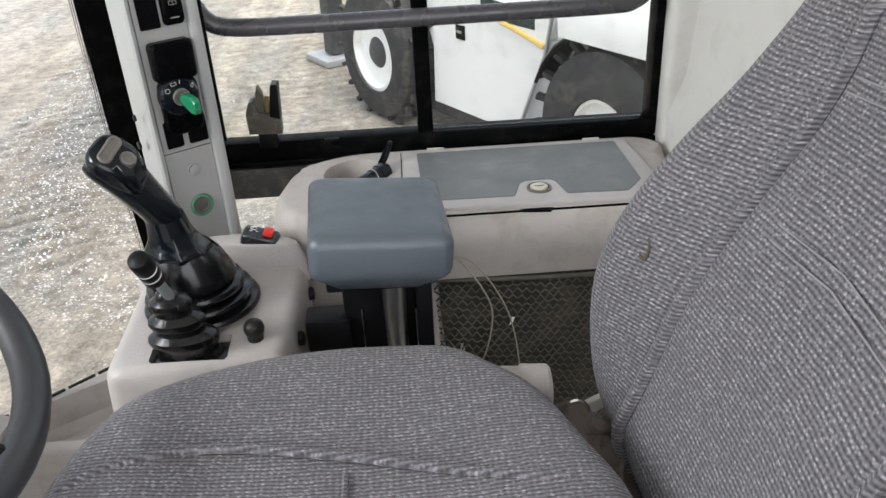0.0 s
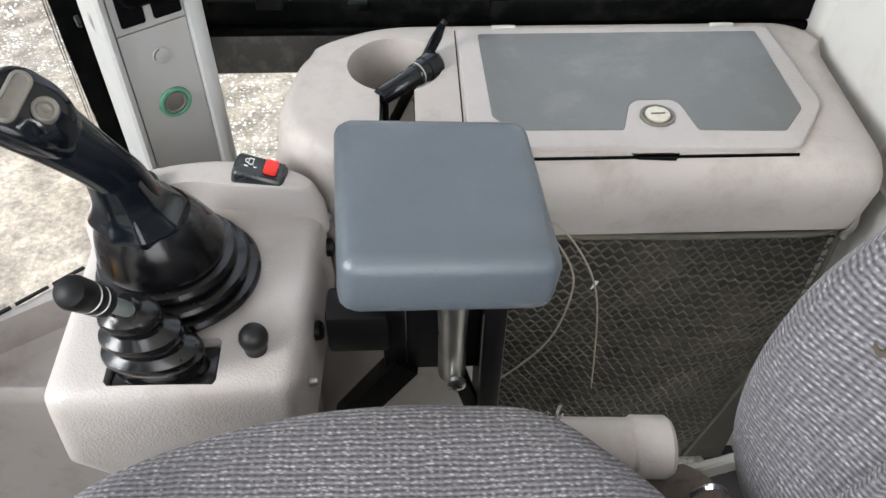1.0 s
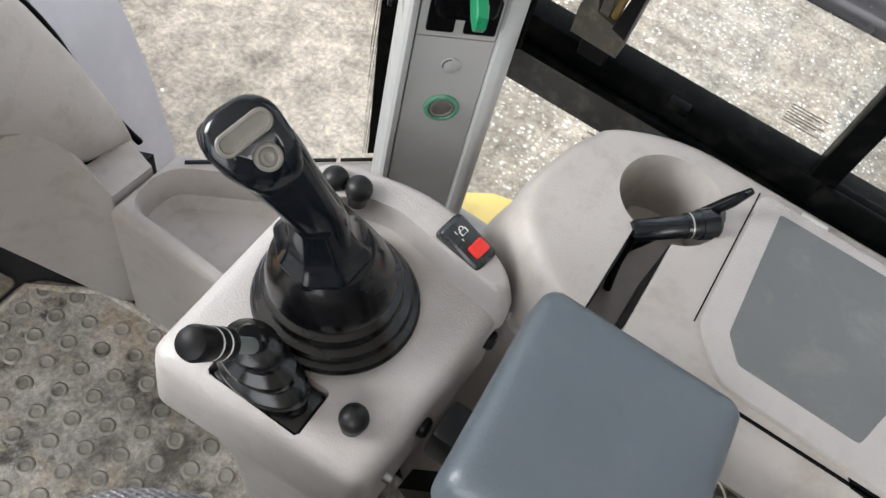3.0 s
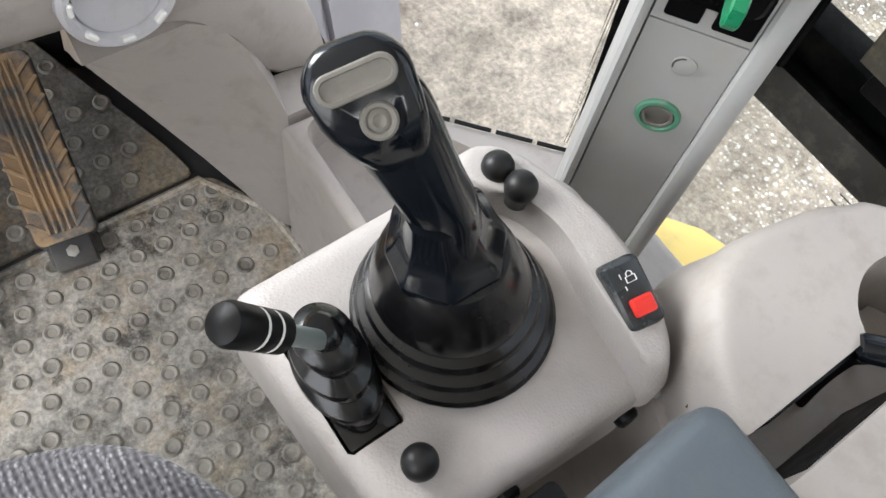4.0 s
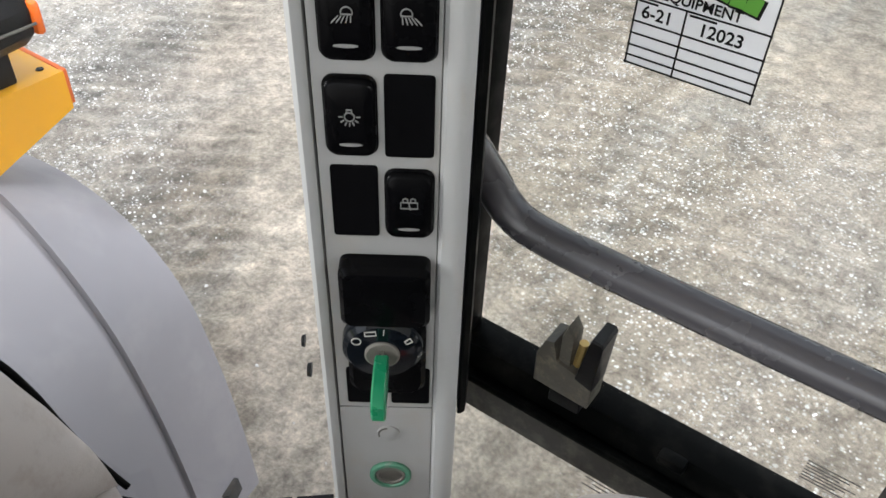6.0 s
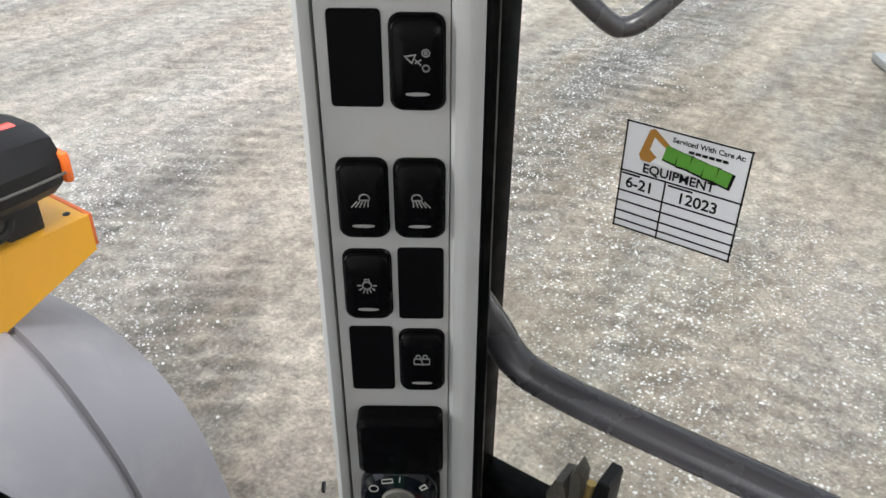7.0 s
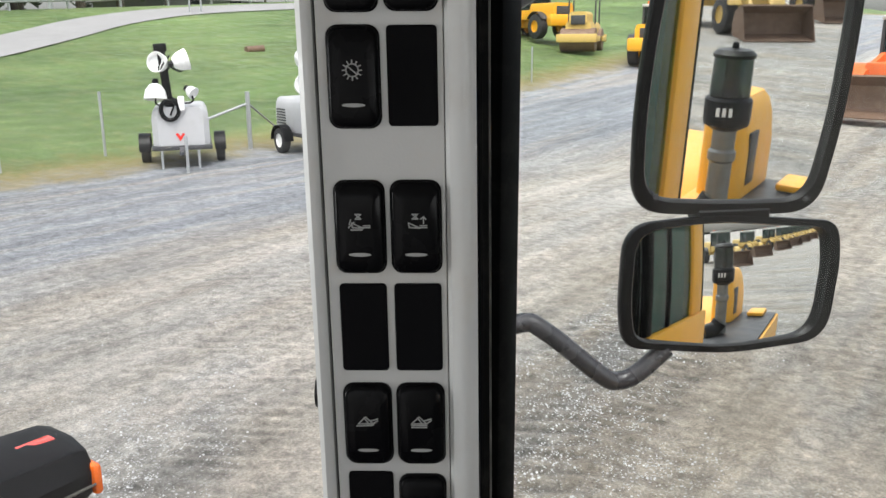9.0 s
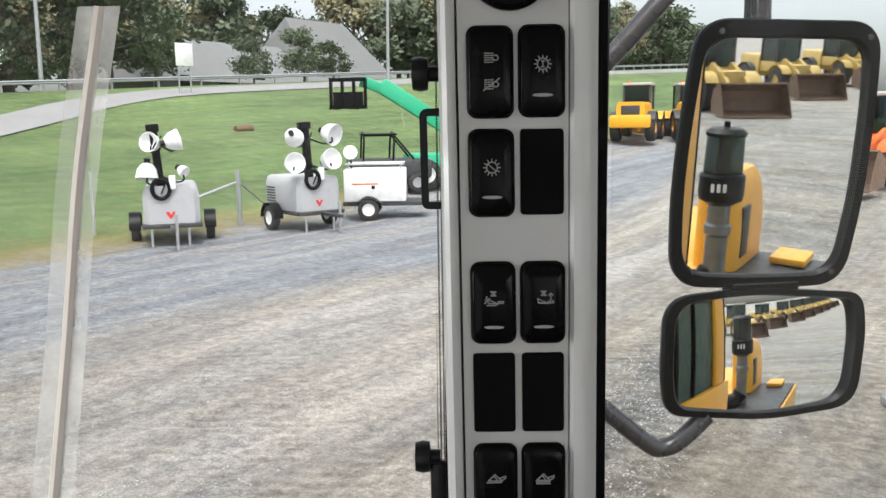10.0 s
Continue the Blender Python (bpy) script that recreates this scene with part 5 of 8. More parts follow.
lever = thing("small_lever", "small ringed control lever on a folded rubber boot", "lever")
lb = Vector((-0.258, 0.8205, 0.509))
folds = [(0.92, 0.0), (0.92, 0.005), (0.86, 0.008), (0.88, 0.014), (1.0, 0.02), (1.05, 0.0255), (1.02, 0.03), (0.9, 0.033), (0.76, 0.036), (0.74, 0.039), (0.84, 0.044), (0.9, 0.049), (0.87, 0.0535), (0.74, 0.0565), (0.6, 0.06), (0.58, 0.063), (0.66, 0.068), (0.7, 0.073), (0.66, 0.0775), (0.52, 0.081), (0.4, 0.083), (0.34, 0.088), (0.26, 0.09), (0.17, 0.09)]
part("folded_boot", loft([[lb + Vector((s * (0.04 - 0.1 * h) * math.cos(a) - 0.1 * h, s * (0.0215 + 0.06 * h) * math.sin(a) - 0.08 * h, h)) for a in (2 * math.pi * k / 36 for k in range(36))] for s, h in folds]), M_RUBBER, lever)
part("boot_flange", boxed(-0.298, -0.2155, 0.802, 0.84, 0.501, 0.5105, 0.003), M_RUBBER, lever)
l0, l1 = Vector((-0.262, 0.811, 0.592)), Vector((-0.2685, 0.766, 0.663))
part("rod", tube([l0, l0.lerp(l1, 0.55)], 0.0058, 14), M_ROD, lever)
part("knob", tube([l0.lerp(l1, t) for t in (0.5, 0.52, 0.62, 0.64, 0.66, 0.76, 0.78, 0.8, 0.99, 1.04, 1.07)], [0.0085, 0.0112, 0.0112, 0.0104, 0.0112, 0.0112, 0.0104, 0.0112, 0.0115, 0.01, 0.005], 22), M_BLACK, lever)
for t in (0.64, 0.78):
    part("ring", tube([l0.lerp(l1, t - 0.012), l0.lerp(l1, t + 0.012)], 0.011, 22), M_PRINT, lever, "pale ring")

# ---- armrest ----
arm = thing("armrest", "slate grey padded armrest on a black steel bracket", "armrest")
AM = axis_pose((-0.036, 0.866, 0.659), (0.09, -0.015, 1.0), (1, 0.07, -0.09))
ring = rounded(0.152, 0.158, 0.012, 5)
prof = [(0.04, -0.08), (0.03, -0.078), (0.022, -0.07), (0.0045, -0.052), (0.001, -0.046), (0.0, -0.038), (0.0, -0.013), (0.0012, -0.008), (0.0042, -0.0038), (0.0088, -0.0008), (0.014, 0.0004), (0.03, 0.0012), (0.055, 0.0014)]
bm = loft([raised(shrink(ring, d), z) for d, z in prof])
bm.transform(AM)
part("pad", bm, M_PAD, arm)
part("support_plate", boxed(-0.1, 0.01, 0.835, 0.92, 0.567, 0.592, 0.003), M_BLACK, arm)
part("front_plate", boxed(-0.087, 0.0, 0.872, 0.886, 0.427, 0.57, 0.003), M_BLACK, arm)
part("support_web", boxed(-0.001, 0.018, 0.85, 0.915, 0.33, 0.57, 0.003), M_BLACK, arm)
part("side_bracket", boxed(-0.134, -0.08, 0.862, 0.9, 0.466, 0.513, 0.005), M_BLACK, arm)
part("brace", tube([(-0.128, 0.874, 0.345), (-0.066, 0.876, 0.437)], 0.017, 4), M_BLACK, arm)
part("column", boxed(-0.004, 0.022, 0.862, 0.915, 0.0, 0.345, 0.006), M_BLACK, arm)
part("release_block", tube([(-0.026, 0.862, 0.43), (-0.026, 0.862, 0.436), (-0.026, 0.862, 0.5), (-0.026, 0.862, 0.565)], [0.009, 0.0125, 0.0125, 0.0145], 18), M_STEEL, arm, "bare metal release lever block")
part("release_arm", tube([(-0.022, 0.866, 0.438), (0.004, 0.868, 0.34)], 0.009, 4), M_BLACK, arm)
part("pivot_bolt", turned([(0.0085, 0.0), (0.0085, 0.004), (0.004, 0.006), (0.0, 0.006)], axis_pose((-0.0225, 0.8485, 0.438), (0, -1, 0)), 16), M_STEEL, arm)
part("edge_strip", boxed(-0.0665, -0.0655, 0.8705, 0.8715, 0.44, 0.52), M_STEEL, arm)
part("edge_strip", boxed(-0.0025, -0.0015, 0.849, 0.85, 0.43, 0.53), M_STEEL, arm)

# ---- side bin with lid and cup holder ----
bin_ = thing("side_bin", "warm grey moulded side bin with a cup holder and lidded box", "storage bin")
outline = corners(level([(0.372, 0.972), (0.384, 0.992), (0.388, 1.222), (-0.095, 1.222), (-0.172, 1.178), (-0.197, 1.045), (-0.10, 0.972)]), 0.055, 7)


def eased(ring, d):
    """The rim drawn in by d at the front, and by less towards the window and the rounded end."""
    return [q.lerp(p, 0.35 if q.y > 1.17 else 0.6 if q.x < -0.1 else 1.0) for q, p in zip(ring, shrink(ring, d))]


lo = []
for q in outline:
    t = max(0.0, min(1.0, (-0.06 - q.x) / 0.12))
    lo.append(Vector((q.x - 0.014 * t, q.y + (0.012 if q.y < 1.05 else 0.0), 0)))
rings = [raised(lo, 0.485), raised([a.lerp(b, 0.6) for a, b in zip(lo, outline)], 0.515), raised(outline, 0.54)]
for k in range(1, 6):
    a = math.pi / 2 * k / 5
    rings.append(raised(eased(outline, 0.028 * (1 - math.cos(a))), 0.54 + 0.038 * math.sin(a)))
rings.append(raised(eased(outline, 0.034), 0.578))
body = part("bin_body", loft(rings), M_TRIM, bin_)
CUP = Vector((-0.0725, 1.142, 0))
cup_hole = turned([(0.047, 0.42), (0.047, 0.565), (0.052, 0.6)], Matrix.Translation(CUP), 40)
lid_out = level([(-0.008, 1.203), (-0.006, 1.04), (0.026, 1.0), (0.293, 0.992), (0.338, 1.06), (0.328, 1.2)])
notch = slab(corners(level([(-0.087, 0.95), (-0.053, 0.95), (-0.054, 1.118), (-0.088, 1.118)]), 0.004), 0.42, 0.62)
carve(body, cup_hole, notch)
flank = corners(level([(0.03, 0.985), (0.03, 1.215), (-0.12, 1.215), (-0.18, 1.168), (-0.198, 1.06), (-0.13, 0.985)]), 0.05, 7)
pedestal = part("pedestal", loft([raised(shrink(flank, -0.02), 0.0), raised(shrink(flank, -0.016), 0.25), raised(shrink(flank, -0.006), 0.40), raised(flank, 0.487)]), M_TRIM, bin_)
carve(pedestal, turned([(0.046, 0.44), (0.047, 0.6)], Matrix.Translation(CUP), 40), slab(level([(-0.087, 0.9), (-0.053, 0.9), (-0.054, 1.118), (-0.088, 1.118)]), 0.40, 0.62))
part("cup_liner", turned([(0.045, 0.442), (0.045, 0.446), (0.02, 0.446), (0.0, 0.446)], Matrix.Translation(CUP), 30), M_BLACK, bin_)
# black sheets put the notch's shade into colour on floor and walls
part("notch_shade_floor", boxed(-0.0865, -0.0535, 0.985, 1.11, 0.425, 0.446), M_BLACK, bin_)
part("notch_shade_wall", boxed(-0.0868, -0.0852, 1.006, 1.1, 0.44, 0.571), M_BLACK, bin_)
part("notch_shade_wall", boxed(-0.0548, -0.0532, 1.006, 1.1, 0.44, 0.571), M_BLACK, bin_)
part("cup_ring", turned([(0.047, 0.48), (0.044, 0.482), (0.043, 0.486), (0.047, 0.488)], Matrix.Translation(CUP), 36), M_BLACK, bin_)

lid = part("lid", slab(corners(lid_out, 0.012, 4), 0.5765, 0.5825, 0.0022, 2), M_BOX, bin_, "grey lid frame around a dark panel")
tabcut = [(0.014, 1.188), (0.018, 1.045), (0.034, 1.023), (0.138, 1.021), (0.150, 1.06), (0.158, 1.067), (0.192, 1.067), (0.199, 1.06), (0.207, 1.019), (0.288, 1.016), (0.314, 1.05), (0.311, 1.188)]
part("lid_panel", slab(corners(level(tabcut), 0.004, 3), 0.582, 0.5834, 0.0006, 1), M_LID, lid, "dark worn rubber panel")
part("lid_lock", turned([(0.0165, 0.5815), (0.0165, 0.5845), (0.0145, 0.5855), (0.0125, 0.583), (0.0115, 0.583)], Matrix.Translation((0.173, 1.041, 0)), 30), M_BUTTON, lid, "worn grey lock rim")
part("lock_cylinder", turned([(0.0117, 0.582), (0.0117, 0.5855), (0.0105, 0.5862), (0.0, 0.5862)], Matrix.Translation((0.173, 1.041, 0)), 28), M_LOCKFACE, lid, "worn pale lock cylinder")
part("keyway", boxed(0.1665, 0.1795, 1.0402, 1.0418, 0.586, 0.5865), M_BLACK, lid)
# solid black piece; the shade of the finger recess is its colour
part("finger_pull", prism([(0.139, 0.9945), (0.184, 0.9925), (0.18, 0.987), (0.145, 0.9885)], 0.5715, 0.5768, 0.001), M_SWITCH, bin_, "black piece standing for the shaded finger recess under the lid")
part("lid_gap", merged(boxed(0.026, 0.293, 0.989, 0.9912, 0.5742, 0.5768), boxed(-0.0098, -0.0086, 1.04, 1.203, 0.575, 0.5784)), M_SWITCH, bin_)
for x in (0.043, 0.279):
    part("hinge", boxed(x - 0.013, x + 0.013, 1.2, 1.205, 0.5765, 0.5842, 0.0015), M_TAPE, lid, "pale hinge clip")

M_SCUFF = plain("dark_scuff", (0.06, 0.055, 0.05), 0.7, relief=0)
for pts in ([(-0.128, 1.0, 0.558), (-0.122, 0.994, 0.545), (-0.12, 0.99, 0.535)], [(-0.16, 1.03, 0.549), (-0.155, 1.024, 0.541), (-0.152, 1.018, 0.53)]):
    part("scuff", tube(spline(pts, 4), 0.0007, 5), M_SCUFF, bin_, "dark scuff mark")
torch = thing("pocket_torch", "black pocket torch with a chrome collar in the cup holder", "torch")
t0, t1 = Vector((-0.088, 1.088, 0.575)), Vector((-0.038, 1.136, 0.578))
part("barrel", tube([t0, t0.lerp(t1, 0.05), t0.lerp(t1, 0.7)], [0.008, 0.0095, 0.0105], 18), M_GLOSS, torch)
part("collar", tube([t0.lerp(t1, 0.7), t0.lerp(t1, 0.78), t0.lerp(t1, 0.9)], [0.0112, 0.012, 0.0125], 18), M_GLOSS, torch)
part("bezel", tube([t0.lerp(t1, 0.75), t0.lerp(t1, 0.77)], 0.0121, 18), M_STEEL, torch)
part("head", tube([t0.lerp(t1, 0.9), t0.lerp(t1, 1.1), t0.lerp(t1, 1.15)], [0.0135, 0.0145, 0.012], 18), M_GLOSS, torch)
part("tail_cord", tube(spline([t0.lerp(t1, 0.1), (-0.083, 1.083, 0.54), (-0.076, 1.08, 0.49), (-0.07, 1.085, 0.449)], 4), 0.004, 10), M_BLACK, torch)
pen = thing("black_pen", "black pen leaning out of the cup holder", "pen")
part("pen_body", tube([(-0.098, 1.125, 0.47), (-0.03, 1.155, 0.60), (-0.022, 1.160, 0.616)], [0.0055, 0.0055, 0.003], 12), M_BLACK, pen)
part("pen_clip", boxed(-0.002, 0.002, -0.001, 0.001, 0.0, 0.045, 0, 1, axis_pose((-0.046, 1.142, 0.578), (0.068, 0.03, 0.13), (1, 0, 0))), M_GLOSS, pen)

# ---- net pocket ----
net = thing("storage_net", "dark knotted net pocket under the side bin", "net", kind="stuff")
cords = []
NX0, NX1, NZ0, NZ1, NR, NC = 0.0, 0.375, 0.045, 0.478, 48, 30
for r in range(NR + 1):
    z = NZ1 + (NZ0 - NZ1) * r / NR
    right = NX1 - 0.07 * (r / NR) ** 1.5
    pts = []
    for c in range(2 * NC + 1):
        t = c / (2 * NC)
        x = NX0 + (right - NX0) * t
        sag = 0.012 * math.sin(math.pi * t) * (r / NR - 0.3) + 0.002 * math.sin(5.1 * x * 20 + r)
        up = 0.0041 * (1 if (c + r) % 2 else -1) * (0.75 + 0.25 * math.sin(3.7 * r + 11 * t))
        pts.append(Vector((x, 0.998 + 0.006 * math.sin(9 * t + 0.2 * r) - 0.014 * math.sin(math.pi * t) * math.sin(math.pi * r / NR), z + up - sag)))
    cords.append(tube(pts, 0.00145, 4, False))
part("mesh_cords", merged(*cords), M_NET, net)
part("top_cord", tube(spline([(0.0, 0.992, 0.482), (0.12, 0.989, 0.477), (0.25, 0.989, 0.474), (0.345, 0.992, 0.472), (0.372, 0.995, 0.482)], 6), 0.0035, 8), M_NET, net)
part("side_cord", tube(spline([(0.372, 0.995, 0.482), (0.366, 0.992, 0.36), (0.338, 0.99, 0.2), (0.306, 0.992, 0.045)], 6), 0.0028, 8), M_NET, net)
part("hook", tube(spline([(0.376, 0.99, 0.50), (0.372, 0.982, 0.49), (0.366, 0.983, 0.478), (0.372, 0.988, 0.47)], 5), 0.003, 8), M_STEEL, net, "small wire hook")
# added sheet: shade behind the net is put into its dusty colour
part("backing", boxed(0.032, 0.375, 1.012, 1.03, 0.0, 0.485), M_NETBACK, net, "dusty sheet behind the net, darkened for the shade there")
scrap = thing("paper_scrap", "small pale scrap of paper caught in the net", "paper scrap")
part("paper", loft([[Vector((0.125 + x, 0.982 + y, 0.405 + z)) for x, y, z in ((0, 0, 0), (0.004, 0.001, 0.003), (0.007, 0, 0.012), (0.003, -0.001, 0.014))], [Vector((0.125 + x, 0.9835 + y, 0.405 + z)) for x, y, z in ((0, 0, 0), (0.004, 0.001, 0.003), (0.007, 0, 0.012), (0.003, -0.001, 0.014))]]), M_PRINT, scrap)
wire = thing("loose_wire", "thin pale cable looping down beside the armrest", "cable")
part("cable", tube(spline([(0.03, 0.94, 0.555), (0.06, 0.955, 0.525), (0.092, 0.96, 0.47), (0.098, 0.955, 0.43), (0.08, 0.945, 0.37), (0.035, 0.93, 0.33), (-0.01, 0.92, 0.31)], 7), 0.0011, 8), M_WIRE, wire)
part("cable", tube(spline([(0.03, 0.945, 0.55), (0.075, 0.962, 0.52), (0.112, 0.966, 0.46), (0.13, 0.966, 0.4), (0.14, 0.966, 0.31), (0.145, 0.966, 0.25)], 7), 0.001, 8), M_WIRE, wire)

# ---- seat ----
seat = thing("operator_seat", "grey ribbed fabric operator seat with piped seams", "seat")
half = [(-0.335, 0.50), (-0.325, 0.59), (-0.308, 0.655), (-0.285, 0.695), (-0.246, 0.72), (-0.197, 0.739), (-0.145, 0.753), (-0.087, 0.76), (-0.026, 0.76), (0.032, 0.753), (0.077, 0.717), (0.115, 0.672), (0.148, 0.59), (0.168, 0.53)]
plan = [Vector((x, y, 0)) for x, y in half] + [Vector((x, 0.96 - y, 0)) for x, y in half[::-1]]
plan = spline(plan[::-1], 4, True)
mid = Vector((-0.07, 0.48, 0))
rings = []
for s, z in ((0.97, 0.36), (1.005, 0.41), (1.018, 0.46), (1.016, 0.497), (1.006, 0.522), (0.99, 0.539), (0.965, 0.550), (0.92, 0.5565), (0.84, 0.559), (0.7, 0.5575), (0.5, 0.552), (0.3, 0.549), (0.12, 0.548)):
    rings.append([Vector((mid.x + (q.x - mid.x) * s, mid.y + (q.y - mid.y) * s, z + 0.02 * max(0.0, -(q.x - 0.0)) * s)) for q in plan])
cushion = part("seat_cushion", loft(rings), M_CUSHION, seat, "ribbed fabric seat cushion")


seam = spline([(-0.325, 0.545, 0.53), (-0.31, 0.56, 0.556), (-0.289, 0.577, 0.5635), (-0.247, 0.597, 0.563), (-0.176, 0.603, 0.561), (-0.076, 0.587, 0.557), (0.019, 0.562, 0.556), (0.08, 0.548, 0.557), (0.125, 0.538, 0.554), (0.155, 0.53, 0.535)], 6)
part("piping", tube(seam, 0.0045, 8), M_CUSHION, cushion, "corded seam")
part("piping", tube([Vector((p.x, 0.96 - p.y, p.z)) for p in seam], 0.0045, 8), M_CUSHION, cushion, "corded seam")
for x in (-0.195, -0.07):
    part("stitched_seam", tube([(x, 0.39 + 0.03 * k, 0.5515) for k in range(7)], 0.003, 6), M_CUSHION, cushion)
part("frayed_tuft", merged(*[tube([(0.03 + 0.01 * math.cos(k * 2.4), 0.742, 0.532), (0.03 + 0.016 * math.cos(k * 2.4), 0.744 + 0.006 * math.sin(k * 1.7), 0.545 + 0.002 * (k % 3))], 0.0005, 4) for k in range(14)]), M_THREAD, cushion, "frayed pale threads")

prof = spline([(0.24, 0, 0.36), (0.205, 0, 0.43), (0.184, 0, 0.50), (0.177, 0, 0.58), (0.186, 0, 0.645), (0.212, 0, 0.70), (0.255, 0, 0.76), (0.305, 0, 0.82), (0.352, 0, 0.89), (0.392, 0, 0.97), (0.42, 0, 1.05), (0.445, 0, 1.12)], 4)
rings = []
BY, BW = 0.52, 0.27
CROSS = ((1, 0.13), (1.0, 0.08), (0.985, 0.045), (0.95, 0.016), (0.90, 0.003), (0.85, 0.0), (0.80, 0.004), (0.75, 0.012), (0.70, 0.022), (0.62, 0.038), (0.56, 0.049), (0.52, 0.057), (0.47, 0.051), (0.3, 0.056), (0.15, 0.06), (0.0, 0.06))


def back_width(z):
    t = (z - 0.36) / 0.76
    return BW - 0.03 * t * t - (0.05 * (1 - t / 0.12) ** 2 if t < 0.12 else 0.0)


def hollow(z):
    """How deep the middle lies behind the bolster's crest: most at the waist."""
    return max(0.1, 1.0 - ((z - 0.665) / (0.18 if z < 0.665 else 0.235)) ** 2)


for p in prof:
    ring = [Vector((p.x + (b * hollow(p.z) if a < 0.85 else b), BY + a * back_width(p.z), p.z)) for a, b in CROSS]
    ring += [Vector((q.x, 2 * BY - q.y, q.z)) for q in ring[-2::-1]]
    rings.append(ring)
back = part("backrest", loft(rings), M_BACK, seat, "ribbed fabric backrest with a worn bolster")
pip = [Vector((p.x + 0.057 * hollow(p.z) - 0.004, BY + 0.52 * back_width(p.z), p.z)) for p in prof]
part("piping", tube(pip[2:], 0.0078, 8), M_BACK, back, "corded seam")
part("piping", tube([Vector((q.x, 2 * BY - q.y, q.z)) for q in pip[2:]], 0.0078, 8), M_BACK, back, "corded seam")


def back_x(z):
    k = min(range(len(prof)), key=lambda i: abs(prof[i].z - z))
    k = max(1, min(len(prof) - 2, k))
    lo, hi = prof[k - 1], prof[k + 1]
    return lo.x + (hi.x - lo.x) * (z - lo.z) / (hi.z - lo.z)


for z0 in (0.735, 0.747, 0.845, 0.857):
    part("stitched_seam", tube([(back_x(z0 - 0.0015 * abs(k - 6)) + 0.0565 * hollow(z0), 0.40 + 0.02 * k, z0 - 0.0015 * abs(k - 6)) for k in range(13)], 0.0009, 6), M_THREAD, back, "pale stitching")
tear_m = axis_pose((0.2165, 0.712, 0.672), (-0.85, -0.35, 0.4), (0, 0.5, 1))
part("tear", turned([(0.0105, -0.002), (0.0125, 0.0016), (0.0095, 0.0022), (0.006, -0.003), (0.0, -0.006)], tear_m @ Matrix.Diagonal((1.25, 0.6, 1, 1)), 14), M_FOAM, back, "torn hole showing brown foam")

part("backrest_shell", boxed(-0.03, 0.03, -0.22, 0.22, -0.28, 0.28, 0.025, 3, pose(0.47, 0.52, 0.72, 0, 24, 0)), M_BLACK, seat)
part("seat_pan", boxed(-0.28, 0.2, 0.26, 0.70, 0.30, 0.385, 0.02), M_BLACK, seat)
part("seat_base", boxed(-0.2, 0.15, 0.32, 0.66, 0.0, 0.30, 0.02), M_BLACK, seat)
part("recliner_tube", tube([(0.02, 0.752, 0.49), (0.104, 0.752, 0.484)], 0.0225, 22), M_TRIM, seat, "pale grey recliner sleeve")
part("recliner_cap", tube([(0.105, 0.752, 0.484), (0.107, 0.752, 0.484), (0.133, 0.752, 0.482), (0.138, 0.752, 0.482)], [0.0225, 0.0245, 0.0245, 0.021], 22), M_BOX, seat, "pale knob end")
part("strap", boxed(0.0, 0.13, -0.004, 0.004, -0.009, 0.009, 0.002, 1, pose(0.10, 0.752, 0.405, 0, -28, 0)), M_TAPE, seat, "dusty metal strap")
part("belt_buckle", boxed(-0.02, 0.02, -0.008, 0.008, -0.035, 0.035, 0.004, 2, pose(0.17, 0.705, 0.44, 20, 30, 10)), M_BELT, seat, "dusty seat belt buckle")
for shift, wide_b, twist in ((0.0, 0.024, 0.3), (0.012, 0.018, 1.1)):
    run_b = spline([(0.13 + shift, 0.745, 0.452 - shift), (0.155, 0.71, 0.462 - shift), (0.172 + shift, 0.665, 0.448), (0.183, 0.61, 0.436 + shift), (0.195, 0.55, 0.43), (0.2, 0.47, 0.42)], 5)
    band = []
    for k, p in enumerate(run_b):
        a_b = twist + 0.5 * math.sin(k * 0.45 + shift * 90)
        d = Vector((math.cos(a_b), 0.15, math.sin(a_b))) * wide_b
        up_b = Vector((-math.sin(a_b), 0.0, math.cos(a_b))) * 0.0022
        band.append([p - d - up_b, p - up_b + up_b * 2 * math.sin(k), p + d - up_b, p + d + up_b, p + up_b * 3, p - d + up_b])
    part("belt_webbing", loft(band), M_BELT, seat, "crumpled dirty belt webbing")
part("ring_pull", tube([Vector((0.158 + 0.014 * math.cos(a), 0.712, 0.472 + 0.02 * math.sin(a))) for a in (2 * math.pi * k / 20 for k in range(21))], 0.0025, 6), M_CHROME, seat)

# ---- steering wheel ----
wheel = thing("steering_wheel", "grey-black steering wheel on its column", "steering wheel")
SM = axis_pose((-0.46, 0.5175, 0.7425), (0.55, 0.0, 0.84), (0, 1, 0))
rim = tube([Vector((0.192 * math.cos(a), 0.192 * math.sin(a), 0)) for a in (2 * math.pi * k / 56 for k in range(57))], 0.0145, 14, False)
rim.transform(SM)
part("rim", rim, M_RIM, wheel)
part("hub", turned([(0.05, -0.04), (0.055, -0.02), (0.045, -0.006), (0.0, -0.004)], SM, 28), M_BLACK, wheel)
for k in range(3):
    a = radians(120 * k - 90)
    part("spoke", tube([SM @ Vector((0.04 * math.cos(a), 0.04 * math.sin(a), -0.02)), SM @ Vector((0.185 * math.cos(a), 0.185 * math.sin(a), 0))], 0.011, 10), M_BLACK, wheel)
part("column", tube([SM @ Vector((0, 0, -0.03)), SM @ Vector((0.0, 0, -0.25)), (-0.75, 0.49, 0.2), (-0.85, 0.49, 0.0)], 0.045, 16), M_BLACK, wheel)

